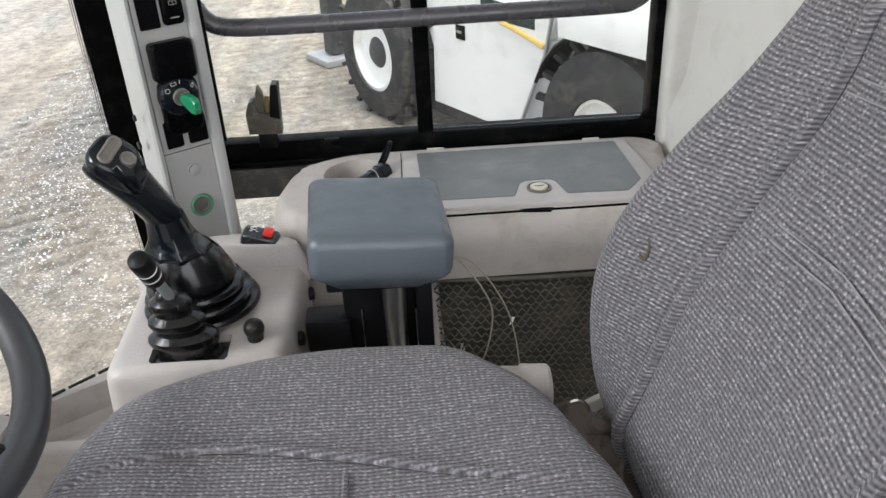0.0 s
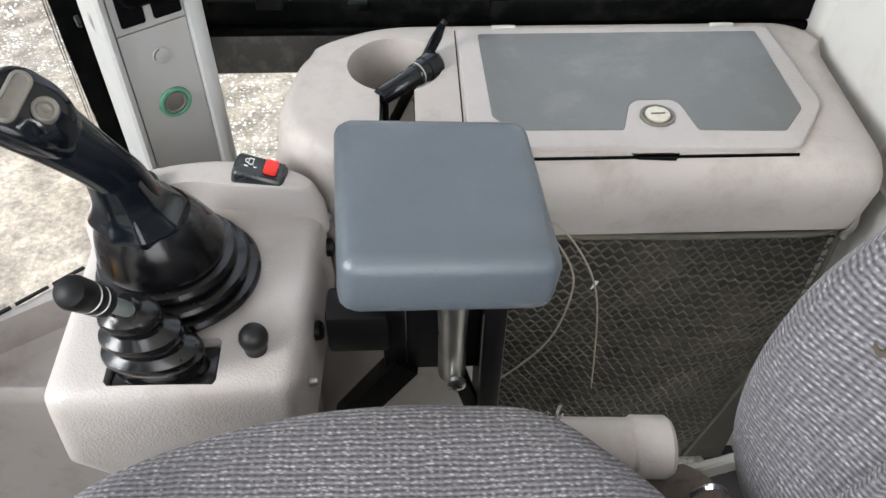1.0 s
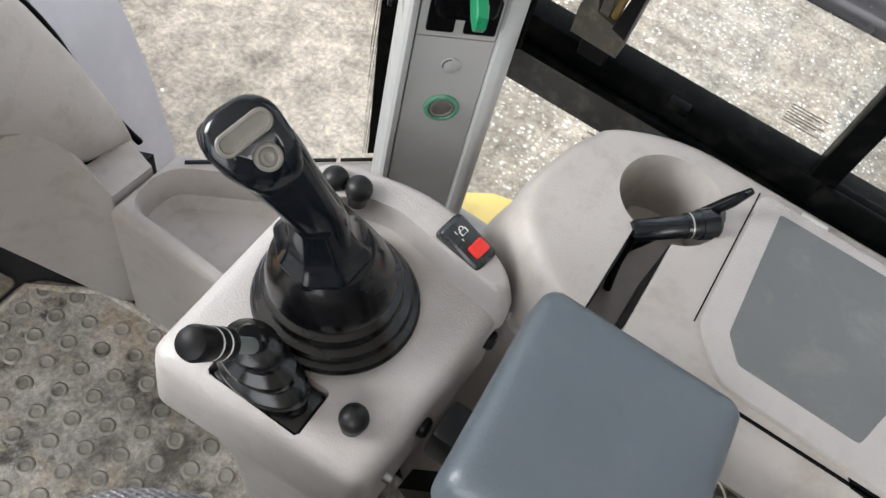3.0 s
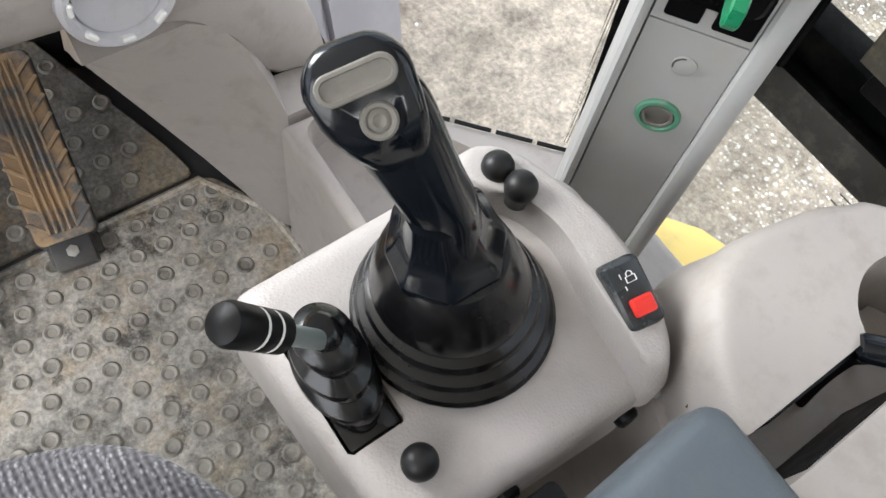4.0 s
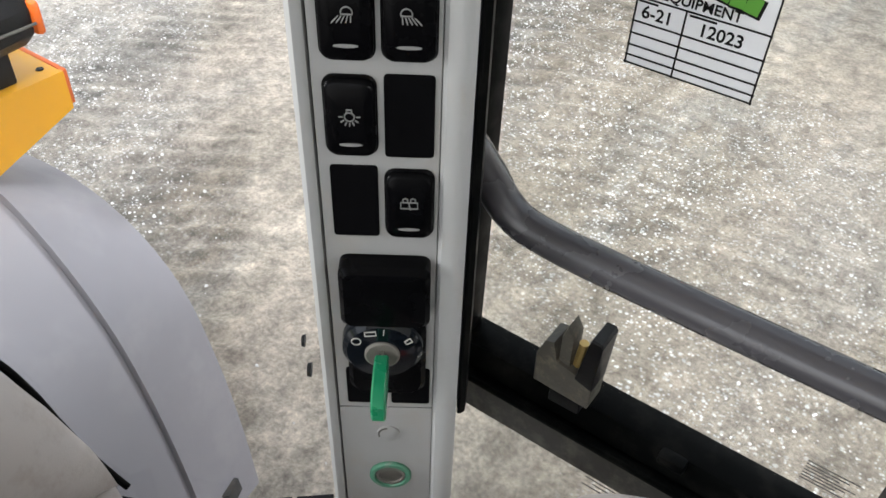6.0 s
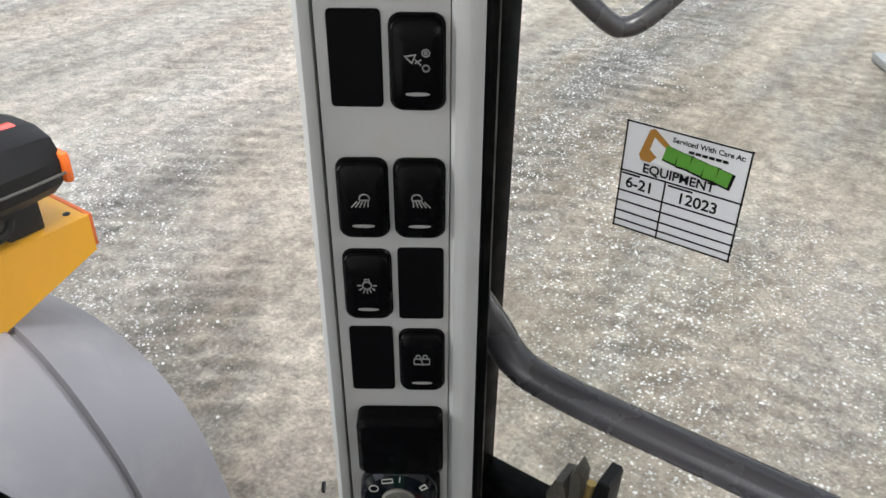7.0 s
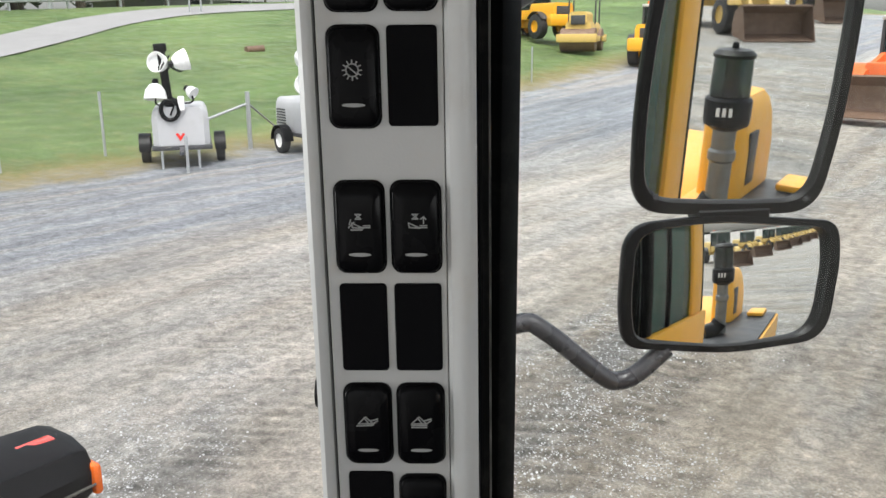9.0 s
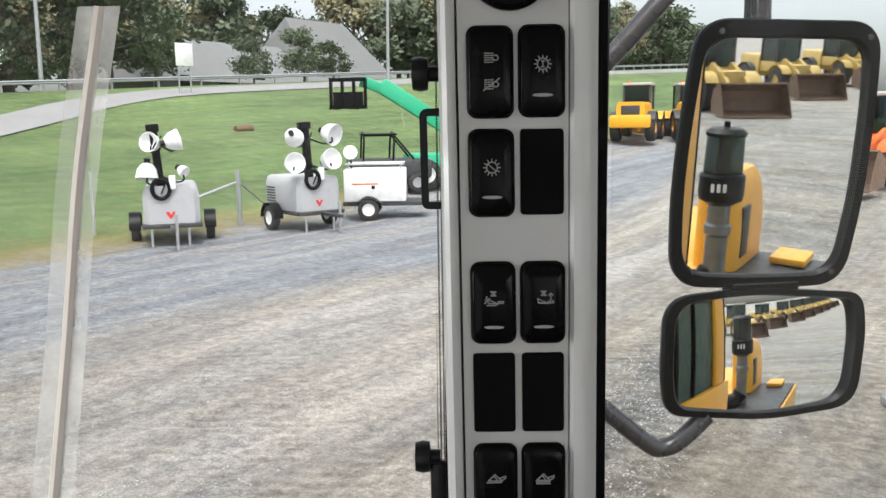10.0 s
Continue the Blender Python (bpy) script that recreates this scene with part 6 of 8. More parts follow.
# ---- service sticker on the side glass ----
stick = thing("service_sticker", "white service sticker with ruled lines and handwriting on the glass", "sticker")
TM2 = Matrix.Translation((-0.1843, 1.2535, 0.9235)) @ pose(0, 0, 0, 90, 0, 0)
W, H = 0.079, 0.076
part("paper", boxed(-W / 2, W / 2, -H / 2, H / 2, -0.0004, 0.0, 0, 1, TM2), M_PAPER, stick)
for y in (0.0035, -0.011, -0.0185, -0.026, -0.0325, H / 2 - 0.0004, -H / 2 + 0.0004):
    part("ruled_line", strokes([[(-W / 2, y), (W / 2, y)]], 0.0011, TM2 @ Matrix.Translation((0, 0, 0.0002)), 0.0002), M_BLACK, stick)
for x, y in ((-0.009, 0.0035), (-W / 2 + 0.0004, H / 2), (W / 2 - 0.0004, H / 2)):
    part("ruled_line", strokes([[(x, y), (x, -H / 2)]], 0.0011, TM2 @ Matrix.Translation((0, 0, 0.0003)), 0.0002), M_BLACK, stick)
arm_ring = [(-0.029, 0.017), (-0.024, 0.035), (-0.021, 0.0365), (-0.008, 0.0265), (-0.009, 0.0235), (-0.0205, 0.031), (-0.0225, 0.022), (-0.0175, 0.018), (-0.021, 0.0135), (-0.027, 0.0135)]
part("digger_picture", moved(loft([[Vector((x, y, z)) for x, y in arm_ring[::-1]] for z in (0.0002, 0.0005)]), TM2), plain("ochre_print", (0.42, 0.2, 0.03), 0.6, relief=0), stick)
M_LOGO = plain("green_print", (0.1, 0.33, 0.03), 0.6, relief=0)
blobs = [boxed(-0.0042, 0.0042, -0.0048, 0.0048, 0.0005, 0.0008, 0.0001, 1, TM2 @ pose(-0.0085 + 0.0085 * k, 0.0225 - 0.0014 * k, 0, 0, 0, -10 + 7 * (k % 2))) for k in range(5)]
part("logo_back", merged(*[boxed(-0.0052, 0.0052, -0.0056, 0.0056, 0.0002, 0.0004, 0.0001, 1, TM2 @ pose(-0.0078 + 0.0085 * k, 0.0217 - 0.0014 * k, 0, 0, 0, -10 + 7 * (k % 2))) for k in range(5)]), M_BLACK, stick)
part("logo_shape", merged(*blobs), M_LOGO, stick, "green logo shapes")
lettering("Serviced With Care At:", 0.0047, TM2 @ Matrix.Translation((0.0135, 0.0325, 0.0004)), M_BLACK, stick)
part("number_bars", merged(*[boxed(0.002 + 0.0042 * k, 0.0055 + 0.0042 * k, 0.0265, 0.0283, 0.0002, 0.0005, 0, 1, TM2) for k in range(6)]), M_BLACK, stick)
lettering("EQUIPMENT", 0.0086, TM2 @ Matrix.Translation((-0.0015, 0.0088, 0.0012)), M_BLACK, stick)
lettering("6-21", 0.0105, TM2 @ Matrix.Translation((-0.0255, -0.0045, 0.0004)), M_BLACK, stick, "handwriting")
lettering("12023", 0.0105, TM2 @ Matrix.Translation((0.013, -0.005, 0.0004)), M_BLACK, stick, "handwriting")
part("small_heading", merged(boxed(-0.038, -0.026, 0.001, 0.0022, 0.0002, 0.0005, 0, 1, TM2), boxed(-0.007, 0.009, 0.001, 0.0022, 0.0002, 0.0005, 0, 1, TM2)), M_BLACK, stick)

# ---- yard and hillside ----
def rise(x, y):
    base = -1.9 + 0.05 * max(0.0, min(y, 120.0) - 20.0)
    top = max(1.9 + 0.053 * max(-40.0, min(y, 160.0)), base + 0.6)
    k = max(0.0, min(1.0, (-19.5 - x) / 35.5))
    return base + (top - base) * k


def ticks(stops):
    out = []
    for a, b, step in stops:
        n = max(1, round((b - a) / step))
        out += [a + (b - a) * k / n for k in range(n)]
    return out + [stops[-1][1]]


def yard_tracks(x, y):
    """How far a place lies from the rut beside the machine and from the curved lug track."""
    return 0.72 * x + 0.693 * y - 0.09, abs(x + 3.65 - 2.65 * math.exp(-0.625 * (y - 4.7))) * 0.8


gx = ticks([(-1500, -200, 200), (-200, -60, 14), (-60, -19, 1.5), (-19, -9, 0.3), (-9, 3, 0.06), (3, 12, 0.8), (12, 60, 6), (60, 260, 40), (260, 1500, 250)])
gy = ticks([(-1500, -200, 250), (-200, -20, 20), (-20, 0, 2), (0, 1.5, 0.3), (1.5, 11.5, 0.06), (11.5, 26, 0.3), (26, 60, 2), (60, 200, 8), (200, 1500, 220)])
verts = []
for y in gy:
    for x in gx:
        n = noise.noise(Vector((x * 0.5, y * 0.5, 0.3))) * 0.03 + noise.noise(Vector((x * 2.3, y * 2.3, 1.7))) * 0.016 + noise.noise(Vector((x * 6.1, y * 6.1, 4.0))) * 0.009
        if -9 < x < 3 and 1.5 < y < 11.5:
            rut, off = yard_tracks(x, y)
            print_depth = 0.0
            if -1.6 < rut < 0.9:
                print_depth += min(1.0, (0.9 - rut) / 0.3, (rut + 1.6) / 0.3) * ((0.011 if rut < 0 else 0.004) * math.sin(34 * (0.72 * y - 0.693 * x) + 5 * rut) - 0.012)
            if off < 0.75:
                print_depth += min(1.0, (0.75 - off) / 0.2) * (0.014 * math.sin(29 * (0.93 * y - 0.36 * x) + 7 * off) - 0.02)
            n += print_depth * max(0.0, min(1.0, 0.6 + 1.4 * noise.noise(Vector((x * 0.5, y * 0.35, 7.0)))))
        verts.append((x, y, rise(x, y) + n))
w = len(gx)
faces = [(j * w + i, j * w + i + 1, (j + 1) * w + i + 1, (j + 1) * w + i) for j in range(len(gy) - 1) for i in range(w - 1)]
me = bpy.data.meshes.new("ground")
me.from_pydata(verts, [], faces)
me.materials.append(M_GROUND)
me.shade_smooth()
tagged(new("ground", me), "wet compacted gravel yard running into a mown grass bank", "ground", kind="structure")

rng = random.Random(7)
sv, sf = [], []
for _ in range(42000):
    x, y = rng.uniform(-9, 3.5), 1.9 + 9 * rng.random() ** 1.3
    rut, off = yard_tracks(x, y)
    wild = 0.5 * noise.noise(Vector((x * 1.3, y * 1.3, 2.0)))
    share = 0.05
    if off + wild < 0.75 or (rut + wild > 1.5 and y < 6.6) or (rut + wild < -0.55 and x > -6.5):
        share = 0.8
    if -0.15 < rut < 1.1 and y < 6:
        share = 0.02
    if rng.random() > share or noise.noise(Vector((x * 1.9, y * 1.5, 9.0))) + rng.uniform(-0.3, 0.3) < 0.05:
        continue
    r = 0.004 + 0.009 * rng.random() ** 3
    z = rise(x, y) + noise.noise(Vector((x * 0.5, y * 0.5, 0.3))) * 0.03 + noise.noise(Vector((x * 2.3, y * 2.3, 1.7))) * 0.016 + noise.noise(Vector((x * 6.1, y * 6.1, 4.0))) * 0.009
    b = len(sv)
    turn = rng.uniform(0, 6.28)
    for k in range(5):
        a = turn + 1.2566 * k
        q = r * rng.uniform(0.7, 1.25)
        sv.append((x + q * math.cos(a), y + q * math.sin(a), z - 0.004))
        sv.append((x + 0.7 * q * math.cos(a), y + 0.7 * q * math.sin(a), z + r * rng.uniform(0.45, 0.8)))
    sf += [(b + 2 * k, b + (2 * k + 2) % 10, b + (2 * k + 3) % 10, b + 2 * k + 1) for k in range(5)] + [tuple(b + 2 * k + 1 for k in range(5))]
me = bpy.data.meshes.new("stones")
me.from_pydata(sv, [], sf)
me.materials.append(M_STONE)
tagged(new("loose_stones", me), "pale loose stone chips strewn over the yard", "stones", kind="stuff")


def ribbon(points, width, lift):
    """A level strip that follows the terrain."""
    p = spline([(x, y, 0) for x, y in points], 6)
    rows = []
    for i, q in enumerate(p):
        d = (p[min(i + 1, len(p) - 1)] - p[max(i - 1, 0)]).normalized()
        s = Vector((-d.y, d.x, 0)) * width / 2
        rows.append([Vector((v.x, v.y, rise(v.x, v.y) + lift)) for v in (q - s, q, q + s)])
    return loft(rows, closed=False)


road = part("road", ribbon([(-30, 2), (-38, 15), (-43.5, 23.5), (-48.5, 31), (-51.5, 40), (-51.8, 56), (-52, 80), (-52, 120), (-52, 180)], 3.6, 0.06), M_ASPHALT, label="pale asphalt road on the bank")
tagged(road, "", "road", kind="structure")

# ---- own machine outside the cab ----
machine = thing("wheel_loader", "yellow wheel loader whose cab holds the seat and controls", "wheel loader")
o_prof = spline([(-2.75, 0, -0.75), (-2.55, 0, -0.48), (-2.25, 0, -0.27), (-1.9, 0, -0.2), (-1.64, 0, -0.235), (-1.46, 0, -0.37), (-1.37, 0, -0.6), (-1.32, 0, -0.85), (-1.29, 0, -1.12)], 4)
i_prof = spline([(-2.72, 0, -0.6), (-2.5, 0, -0.32), (-2.2, 0, -0.09), (-1.8, 0, -0.035), (-1.6, 0, -0.1), (-1.43, 0, -0.26), (-1.335, 0, -0.45), (-1.265, 0, -0.72), (-1.22, 0, -1.05)], 4)
rows = []
for y, s, d in ((1.70, 0.0, -0.05), (1.712, 0.0, -0.02), (1.70, 0.0, 0.0), (1.58, 0.52, 0.0), (1.462, 1.0, 0.0), (1.457, 1.0, -0.018), (1.443, 1.0, -0.018), (1.438, 1.0, 0.002), (1.2, 1.0, 0.012), (0.95, 1.0, 0.012)):
    rows.append([Vector((a.x + (b.x - a.x) * s + d, y, a.z + (b.z - a.z) * s + d)) for a, b in zip(o_prof, i_prof)])
part("fender_shell", loft(rows, closed=False), M_FENDER, machine)


def tyre_wheel(parent, m, r, wide, hub, material, lugs=True):
    t = part("wheel", turned([(hub, -wide * 0.42), (hub * 1.02, -wide * 0.5), (r * 0.86, -wide * 0.5), (r * 0.97, -wide * 0.42), (r, -wide * 0.2), (r, wide * 0.2), (r * 0.97, wide * 0.42), (r * 0.86, wide * 0.5), (hub * 1.02, wide * 0.5), (hub, wide * 0.42)], m, 36, False), M_TYRE, parent, "treaded tyre")
    part("rim", turned([(hub * 1.0, -wide * 0.3), (hub * 1.04, -wide * 0.44), (hub * 0.92, -wide * 0.46), (hub * 0.84, -wide * 0.2), (hub * 0.45, -wide * 0.1), (hub * 0.4, -wide * 0.22), (0.0, -wide * 0.22), (0.0, wide * 0.22), (hub * 0.4, wide * 0.22), (hub * 0.45, wide * 0.1), (hub * 0.84, wide * 0.2), (hub * 0.92, wide * 0.46), (hub * 1.04, wide * 0.44), (hub * 1.0, wide * 0.3)], m, 30), material, t)
    if lugs:
        cl = []
        for k in range(22):
            for s in (-1, 1):
                a = 2 * math.pi * (k + 0.25 * s) / 22
                cl.append(boxed(-r * 0.045, r * 0.045, -wide * 0.24, wide * 0.24, -0.03 * r, 0.035 * r, 0, 1, m @ pose(r * math.cos(a), r * math.sin(a), s * wide * 0.25, 0, 0, math.degrees(a)) @ pose(0, 0, 0, 0, 90, 0) @ pose(0, 0, 0, 90, 0, 0) @ pose(0, 0, 0, 0, 0, s * 25)))
        part("tread", merged(*cl), M_TYRE, t)
    return t


tyre_wheel(machine, pose(-2.06, 1.40, -1.16, 90, 0, 0), 0.72, 0.52, 0.36, M_YELLOW)

part("top_plate", boxed(-1.96, -1.738, 0.6, 1.704, 0.139, 0.151, 0.003), M_YELLOW, machine)
part("face_plate", loft([[Vector((x, y, z)) for y, z in ((1.706, 0.15), (1.706, 0.052), (1.436, -0.045), (1.0, -0.21), (0.6, -0.25), (0.6, 0.15))] for x in (-1.75, -1.736)]), M_YELLOW, machine)
part("end_plate", boxed(-1.95, -1.74, 1.706, 1.718, 0.06, 0.15, 0.003), M_ORANGE, machine)
part("post_plate", boxed(-1.95, -1.75, 0.6, 1.0, -0.8, 0.139, 0.01), M_YELLOW, machine)
for y, z in ((1.586, 0.09), (1.436, 0.03)):
    part("bolt_hole", turned([(0.009, 0.0), (0.009, 0.002), (0.0, 0.002)], axis_pose((-1.736, y, z), (1, 0, 0)), 12), M_BLACK, machine)
for x, y in ((-1.83, 1.626), (-1.78, 1.676)):
    part("bolt_hole", turned([(0.009, 0.0), (0.009, 0.002), (0.0, 0.002)], Matrix.Translation((x, y, 0.151)), 12), M_BLACK, machine)
lamp = thing("work_lamp", "black plastic head lamp unit with orange side lens", "lamp")
ring = [Vector((x, 0, z)) for x, z in ((-1.93, 0.19), (-1.74, 0.19), (-1.705, 0.23), (-1.70, 0.30), (-1.735, 0.358), (-1.8, 0.38), (-1.92, 0.375))]
mid_x, mid_z = -1.82, 0.28
part("housing", loft([[Vector((mid_x + (q.x - mid_x) * s, y, mid_z + (q.z - mid_z) * s)) for q in ring] for y, s in ((1.30, 0.9), (1.33, 1.0), (1.6, 1.02), (1.675, 0.97), (1.70, 0.86), (1.708, 0.7))]), M_BLACK, lamp)
part("side_lens", boxed(-1.755, -1.70, 1.688, 1.711, 0.225, 0.315, 0.01), M_LENS, lamp, "orange side marker lens")
part("top_reflector", boxed(-1.835, -1.80, 1.575, 1.66, 0.368, 0.381, 0.004), M_REDLENS, lamp, "red top reflector")
part("seam", tube([(-1.697, 1.34, 0.262), (-1.697, 1.6, 0.262), (-1.70, 1.69, 0.262)], 0.004, 6), M_BAR, lamp)
part("stalk", boxed(-1.84, -1.76, 1.55, 1.64, 0.091, 0.2, 0.006), M_BLACK, lamp)
LAMP_PLACE = Matrix.Translation((0, -0.03, 0.074)) @ Matrix.Diagonal((1.0, 1.0, 0.85, 1.0))
part("cable", tube(spline([(-1.78, 1.575, 0.16), (-1.745, 1.54, 0.135), (-1.76, 1.47, 0.112), (-1.755, 1.4, 0.108), (-1.765, 1.3, 0.107), (-1.78, 1.2, 0.107)], 5), 0.013, 8), M_BLACK, lamp)

lamp.matrix_basis = LAMP_PLACE
part("frame_block", boxed(-1.75, -1.36, 0.3, 0.93, -0.9, -0.12, 0.03), M_YELLOW, machine)


# hood, rear deck and air cleaner behind the cab
REAR = Matrix.Translation((2.52, 0.945, 0.95)) @ Matrix.Scale(1.3, 4) @ Matrix.Translation((-1.72, -1.15, -1.06))
part("hood_body", loft([raised(rounded(1.7, 0.74, 0.12, 5), z) if d == 0 else raised(shrink(rounded(1.7, 0.74, 0.12, 5), d), z) for d, z in ((0, 0.0), (0, 0.45), (0.02, 0.53), (0.07, 0.57), (0.14, 0.58))]), M_YELLOW, machine).matrix_basis = REAR @ pose(2.65, 0.5, -0.2)
shroud_ring = rounded(0.46, 0.19, 0.06, 5)
part("side_shroud", loft([[Vector((2.28 + q.x * s, 1.045 + q.y * s + e, z)) for q in shroud_ring] for z, s, e in ((0.41, 1.0, 0.0), (0.6, 0.99, 0.0), (0.72, 0.94, -0.008), (0.78, 0.86, -0.016), (0.815, 0.72, -0.024), (0.825, 0.5, -0.03))]), M_YELLOW, machine).matrix_basis = REAR
part("grille_slot", boxed(2.12, 2.22, 1.132, 1.145, 0.46, 0.68, 0.003), M_DARKSTEEL, machine).matrix_basis = REAR
part("deck_plate", boxed(1.4, 2.5, 1.02, 1.46, 0.385, 0.405, 0.006), M_DARKSTEEL, machine, "dark non-slip deck plate").matrix_basis = REAR
part("running_board", boxed(0.43, 1.06, 1.3, 1.5, 0.3, 0.335, 0.012), M_YELLOW, machine)
part("deck_side", boxed(1.06, 2.55, 0.9, 1.48, 0.1, 0.383, 0.01), M_YELLOW, machine).matrix_basis = REAR
part("step_block", boxed(2.3, 2.5, 1.22, 1.37, 0.41, 0.445, 0.012), M_YELLOW, machine).matrix_basis = REAR

M_PIPE = plain("dull_intake_steel", (0.2, 0.2, 0.19), 0.4, 0.8, grain=60, vary=0.25, dirt=(0.1, 0.085, 0.06), amount=0.5, stains=8)
ST = Matrix.Translation((1.72, 1.15, -0.17)) @ Matrix.Diagonal((0.83, 0.83, 1.0, 1.0))
part("pipe", turned([(0.055, 0.585), (0.062, 0.60), (0.05, 0.66), (0.05, 0.82), (0.06, 0.83), (0.06, 0.86), (0.05, 0.87), (0.05, 0.96)], ST, 24), M_PIPE, machine).matrix_basis = REAR
part("elbow", tube(spline([(1.72, 1.15, 0.5), (1.7, 1.12, 0.45), (1.62, 1.05, 0.43)], 4), 0.06, 16), M_BLACK, machine).matrix_basis = REAR
part("bowl_base", turned([(0.055, 0.94), (0.095, 0.96), (0.1, 0.98), (0.1, 1.05), (0.09, 1.06)], ST, 28), M_BLACK, machine).matrix_basis = REAR
part("bowl", turned([(0.082, 1.06), (0.085, 1.07), (0.082, 1.18), (0.08, 1.20)], ST, 28), M_DARKGLASS, machine, "smoked clear bowl").matrix_basis = REAR
part("bowl_core", turned([(0.035, 1.06), (0.03, 1.2)], ST, 16), M_BLACK, machine).matrix_basis = REAR
part("bowl_lid", turned([(0.088, 1.198), (0.09, 1.21), (0.07, 1.225), (0.015, 1.23), (0.012, 1.25), (0.0, 1.252)], ST, 28), M_BLACK, machine).matrix_basis = REAR
part("marking", merged(*[boxed(-0.006 + 0.026 * k, 0.008 + 0.026 * k, -0.102, -0.098, 1.0, 1.03, 0, 1, ST @ pose(0, 0, 0, 0, 0, -115)) for k in range(3)]), M_PRINT, machine).matrix_basis = REAR

tyre_wheel(machine, pose(2.75, 1.3, -1.11, 90, 0, 0), 0.79, 0.52, 0.36, M_YELLOW)

part("frame_block", boxed(-1.3, 3.6, 0.05, 0.95, -1.0, -0.055, 0.03), M_DARKSTEEL, machine)
part("step_box", boxed(-0.4, 0.9, 1.0, 1.28, -0.95, -0.42, 0.03), M_DARKSTEEL, machine)
part("axle", tube([(-2.06, -0.4, -1.1), (-2.06, 1.2, -1.1)], 0.14, 16), M_DARKSTEEL, machine)
part("axle", tube([(2.75, -0.4, -1.1), (2.75, 1.1, -1.1)], 0.14, 16), M_DARKSTEEL, machine)

# ---- side mirrors ----
MX = Vector((0.699, 0.715, 0))


def mirror_pose(at, n):
    return axis_pose(at, n, MX)


mirrors = thing("side_mirror", "tall black-framed side mirror reflecting the yard", "mirror", "side mirrors")
U = mirror_pose((-0.321, 1.806, 1.262), (0.7106, -0.7011, -0.0588))
quad = corners(level([(-0.119, 0.176), (-0.136, 0.03), (-0.141, -0.06), (-0.137, -0.171), (-0.02, -0.179), (0.116, -0.18), (0.135, -0.06), (0.14, 0.06), (0.137, 0.173)]), 0.045, 7)


def ring_about(ring, k, z):
    c = sum(ring, Vector()) / len(ring)
    return [Vector((c.x + (q.x - c.x) * k, c.y + (q.y - c.y) * k, z)) for q in ring]


def mirror_case(ring, m, parent, rim):
    r = [(0.5, -0.03), (0.78, -0.028), (0.92, -0.018), (0.99, -0.006), (1.0, 0.004), (0.99, 0.008), (rim + 0.02, 0.008), (rim, 0.003), (rim, -0.004)]
    part("case", moved(loft([ring_about(ring, k, z) for k, z in r], True, False), m), M_BLACK, parent)


mirror_case(quad, U, mirrors, 0.88)
part("glass", moved(loft([ring_about(quad, 0.885, -0.003), ring_about(quad, 0.885, -0.001)]), U), M_MIRROR, mirrors, "flat mirror glass")
for q in ((-0.088, 0.159), (0.12, 0.1527), (0.097, -0.16), (-0.106, -0.151)):
    part("screw", turned([(0.004, 0.0), (0.004, 0.002), (0.0, 0.0025)], U @ Matrix.Translation((q[0], q[1], 0.0065)), 12), M_DARKSTEEL, mirrors)
wide = thing("wide_angle_mirror", "low black-framed convex wide-angle mirror", "mirror", "side mirrors")
V = mirror_pose((-0.321, 1.806, 0.99), (0.7175, -0.691, 0.076))
quad2 = corners(level([(-0.146, 0.087), (-0.02, 0.096), (0.148, 0.081), (0.154, 0.03), (0.14, -0.079), (0.0, -0.09), (-0.146, -0.073), (-0.152, -0.02)]), 0.04, 6)
mirror_case(quad2, V, wide, 0.88)
RAD = 1.6
edge = ring_about(quad2, 0.885, 0)
rim2 = []
for a, b in zip(edge, edge[1:] + edge[:1]):
    n = max(1, round((b - a).length / 0.006))
    rim2 += [a.lerp(b, k / n) for k in range(n)]
sph = []
for k in range(40, 0, -1):
    sph.append([Vector((q.x, q.y, 0.004 - (q.x ** 2 + q.y ** 2) / (2 * RAD))) for q in (p * (k / 40) for p in rim2)])
part("glass", moved(loft(sph, False, True), V), M_MIRROR, wide, "convex mirror glass")
part("joint", boxed(-0.05, 0.05, -0.008, 0.008, -0.03, 0.0, 0.003, 1, mirror_pose((-0.321, 1.806, 1.084), (0.71, -0.70, 0))), M_BLACK, wide)
marm = thing("mirror_arm", "dark grey bent tubular mirror arm", "mirror arm")
part("lower_tube", tube(spline([(-0.43, 1.29, 0.93), (-0.53, 1.45, 0.93), (-0.565, 1.58, 0.925), (-0.535, 1.655, 0.937), (-0.51, 1.675, 0.925), (-0.455, 1.726, 0.862), (-0.438, 1.745, 0.852), (-0.42, 1.762, 0.862), (-0.395, 1.79, 0.893)], 6), 0.0125, 14), M_RAIL, marm)
part("upper_tube", tube(spline([(-0.43, 1.29, 1.22), (-0.54, 1.5, 1.28), (-0.535, 1.65, 1.335), (-0.5, 1.688, 1.372), (-0.445, 1.737, 1.45), (-0.42, 1.77, 1.482), (-0.385, 1.81, 1.488), (-0.362, 1.83, 1.465), (-0.358, 1.835, 1.41)], 6), 0.0125, 14), M_RAIL, marm)
marm.matrix_basis = Matrix.Translation((0.019, -0.045, 0.018))
part("back_tube", tube([(-0.375, 1.86, 0.9), (-0.375, 1.86, 1.45)], 0.0125, 12), M_RAIL, marm)

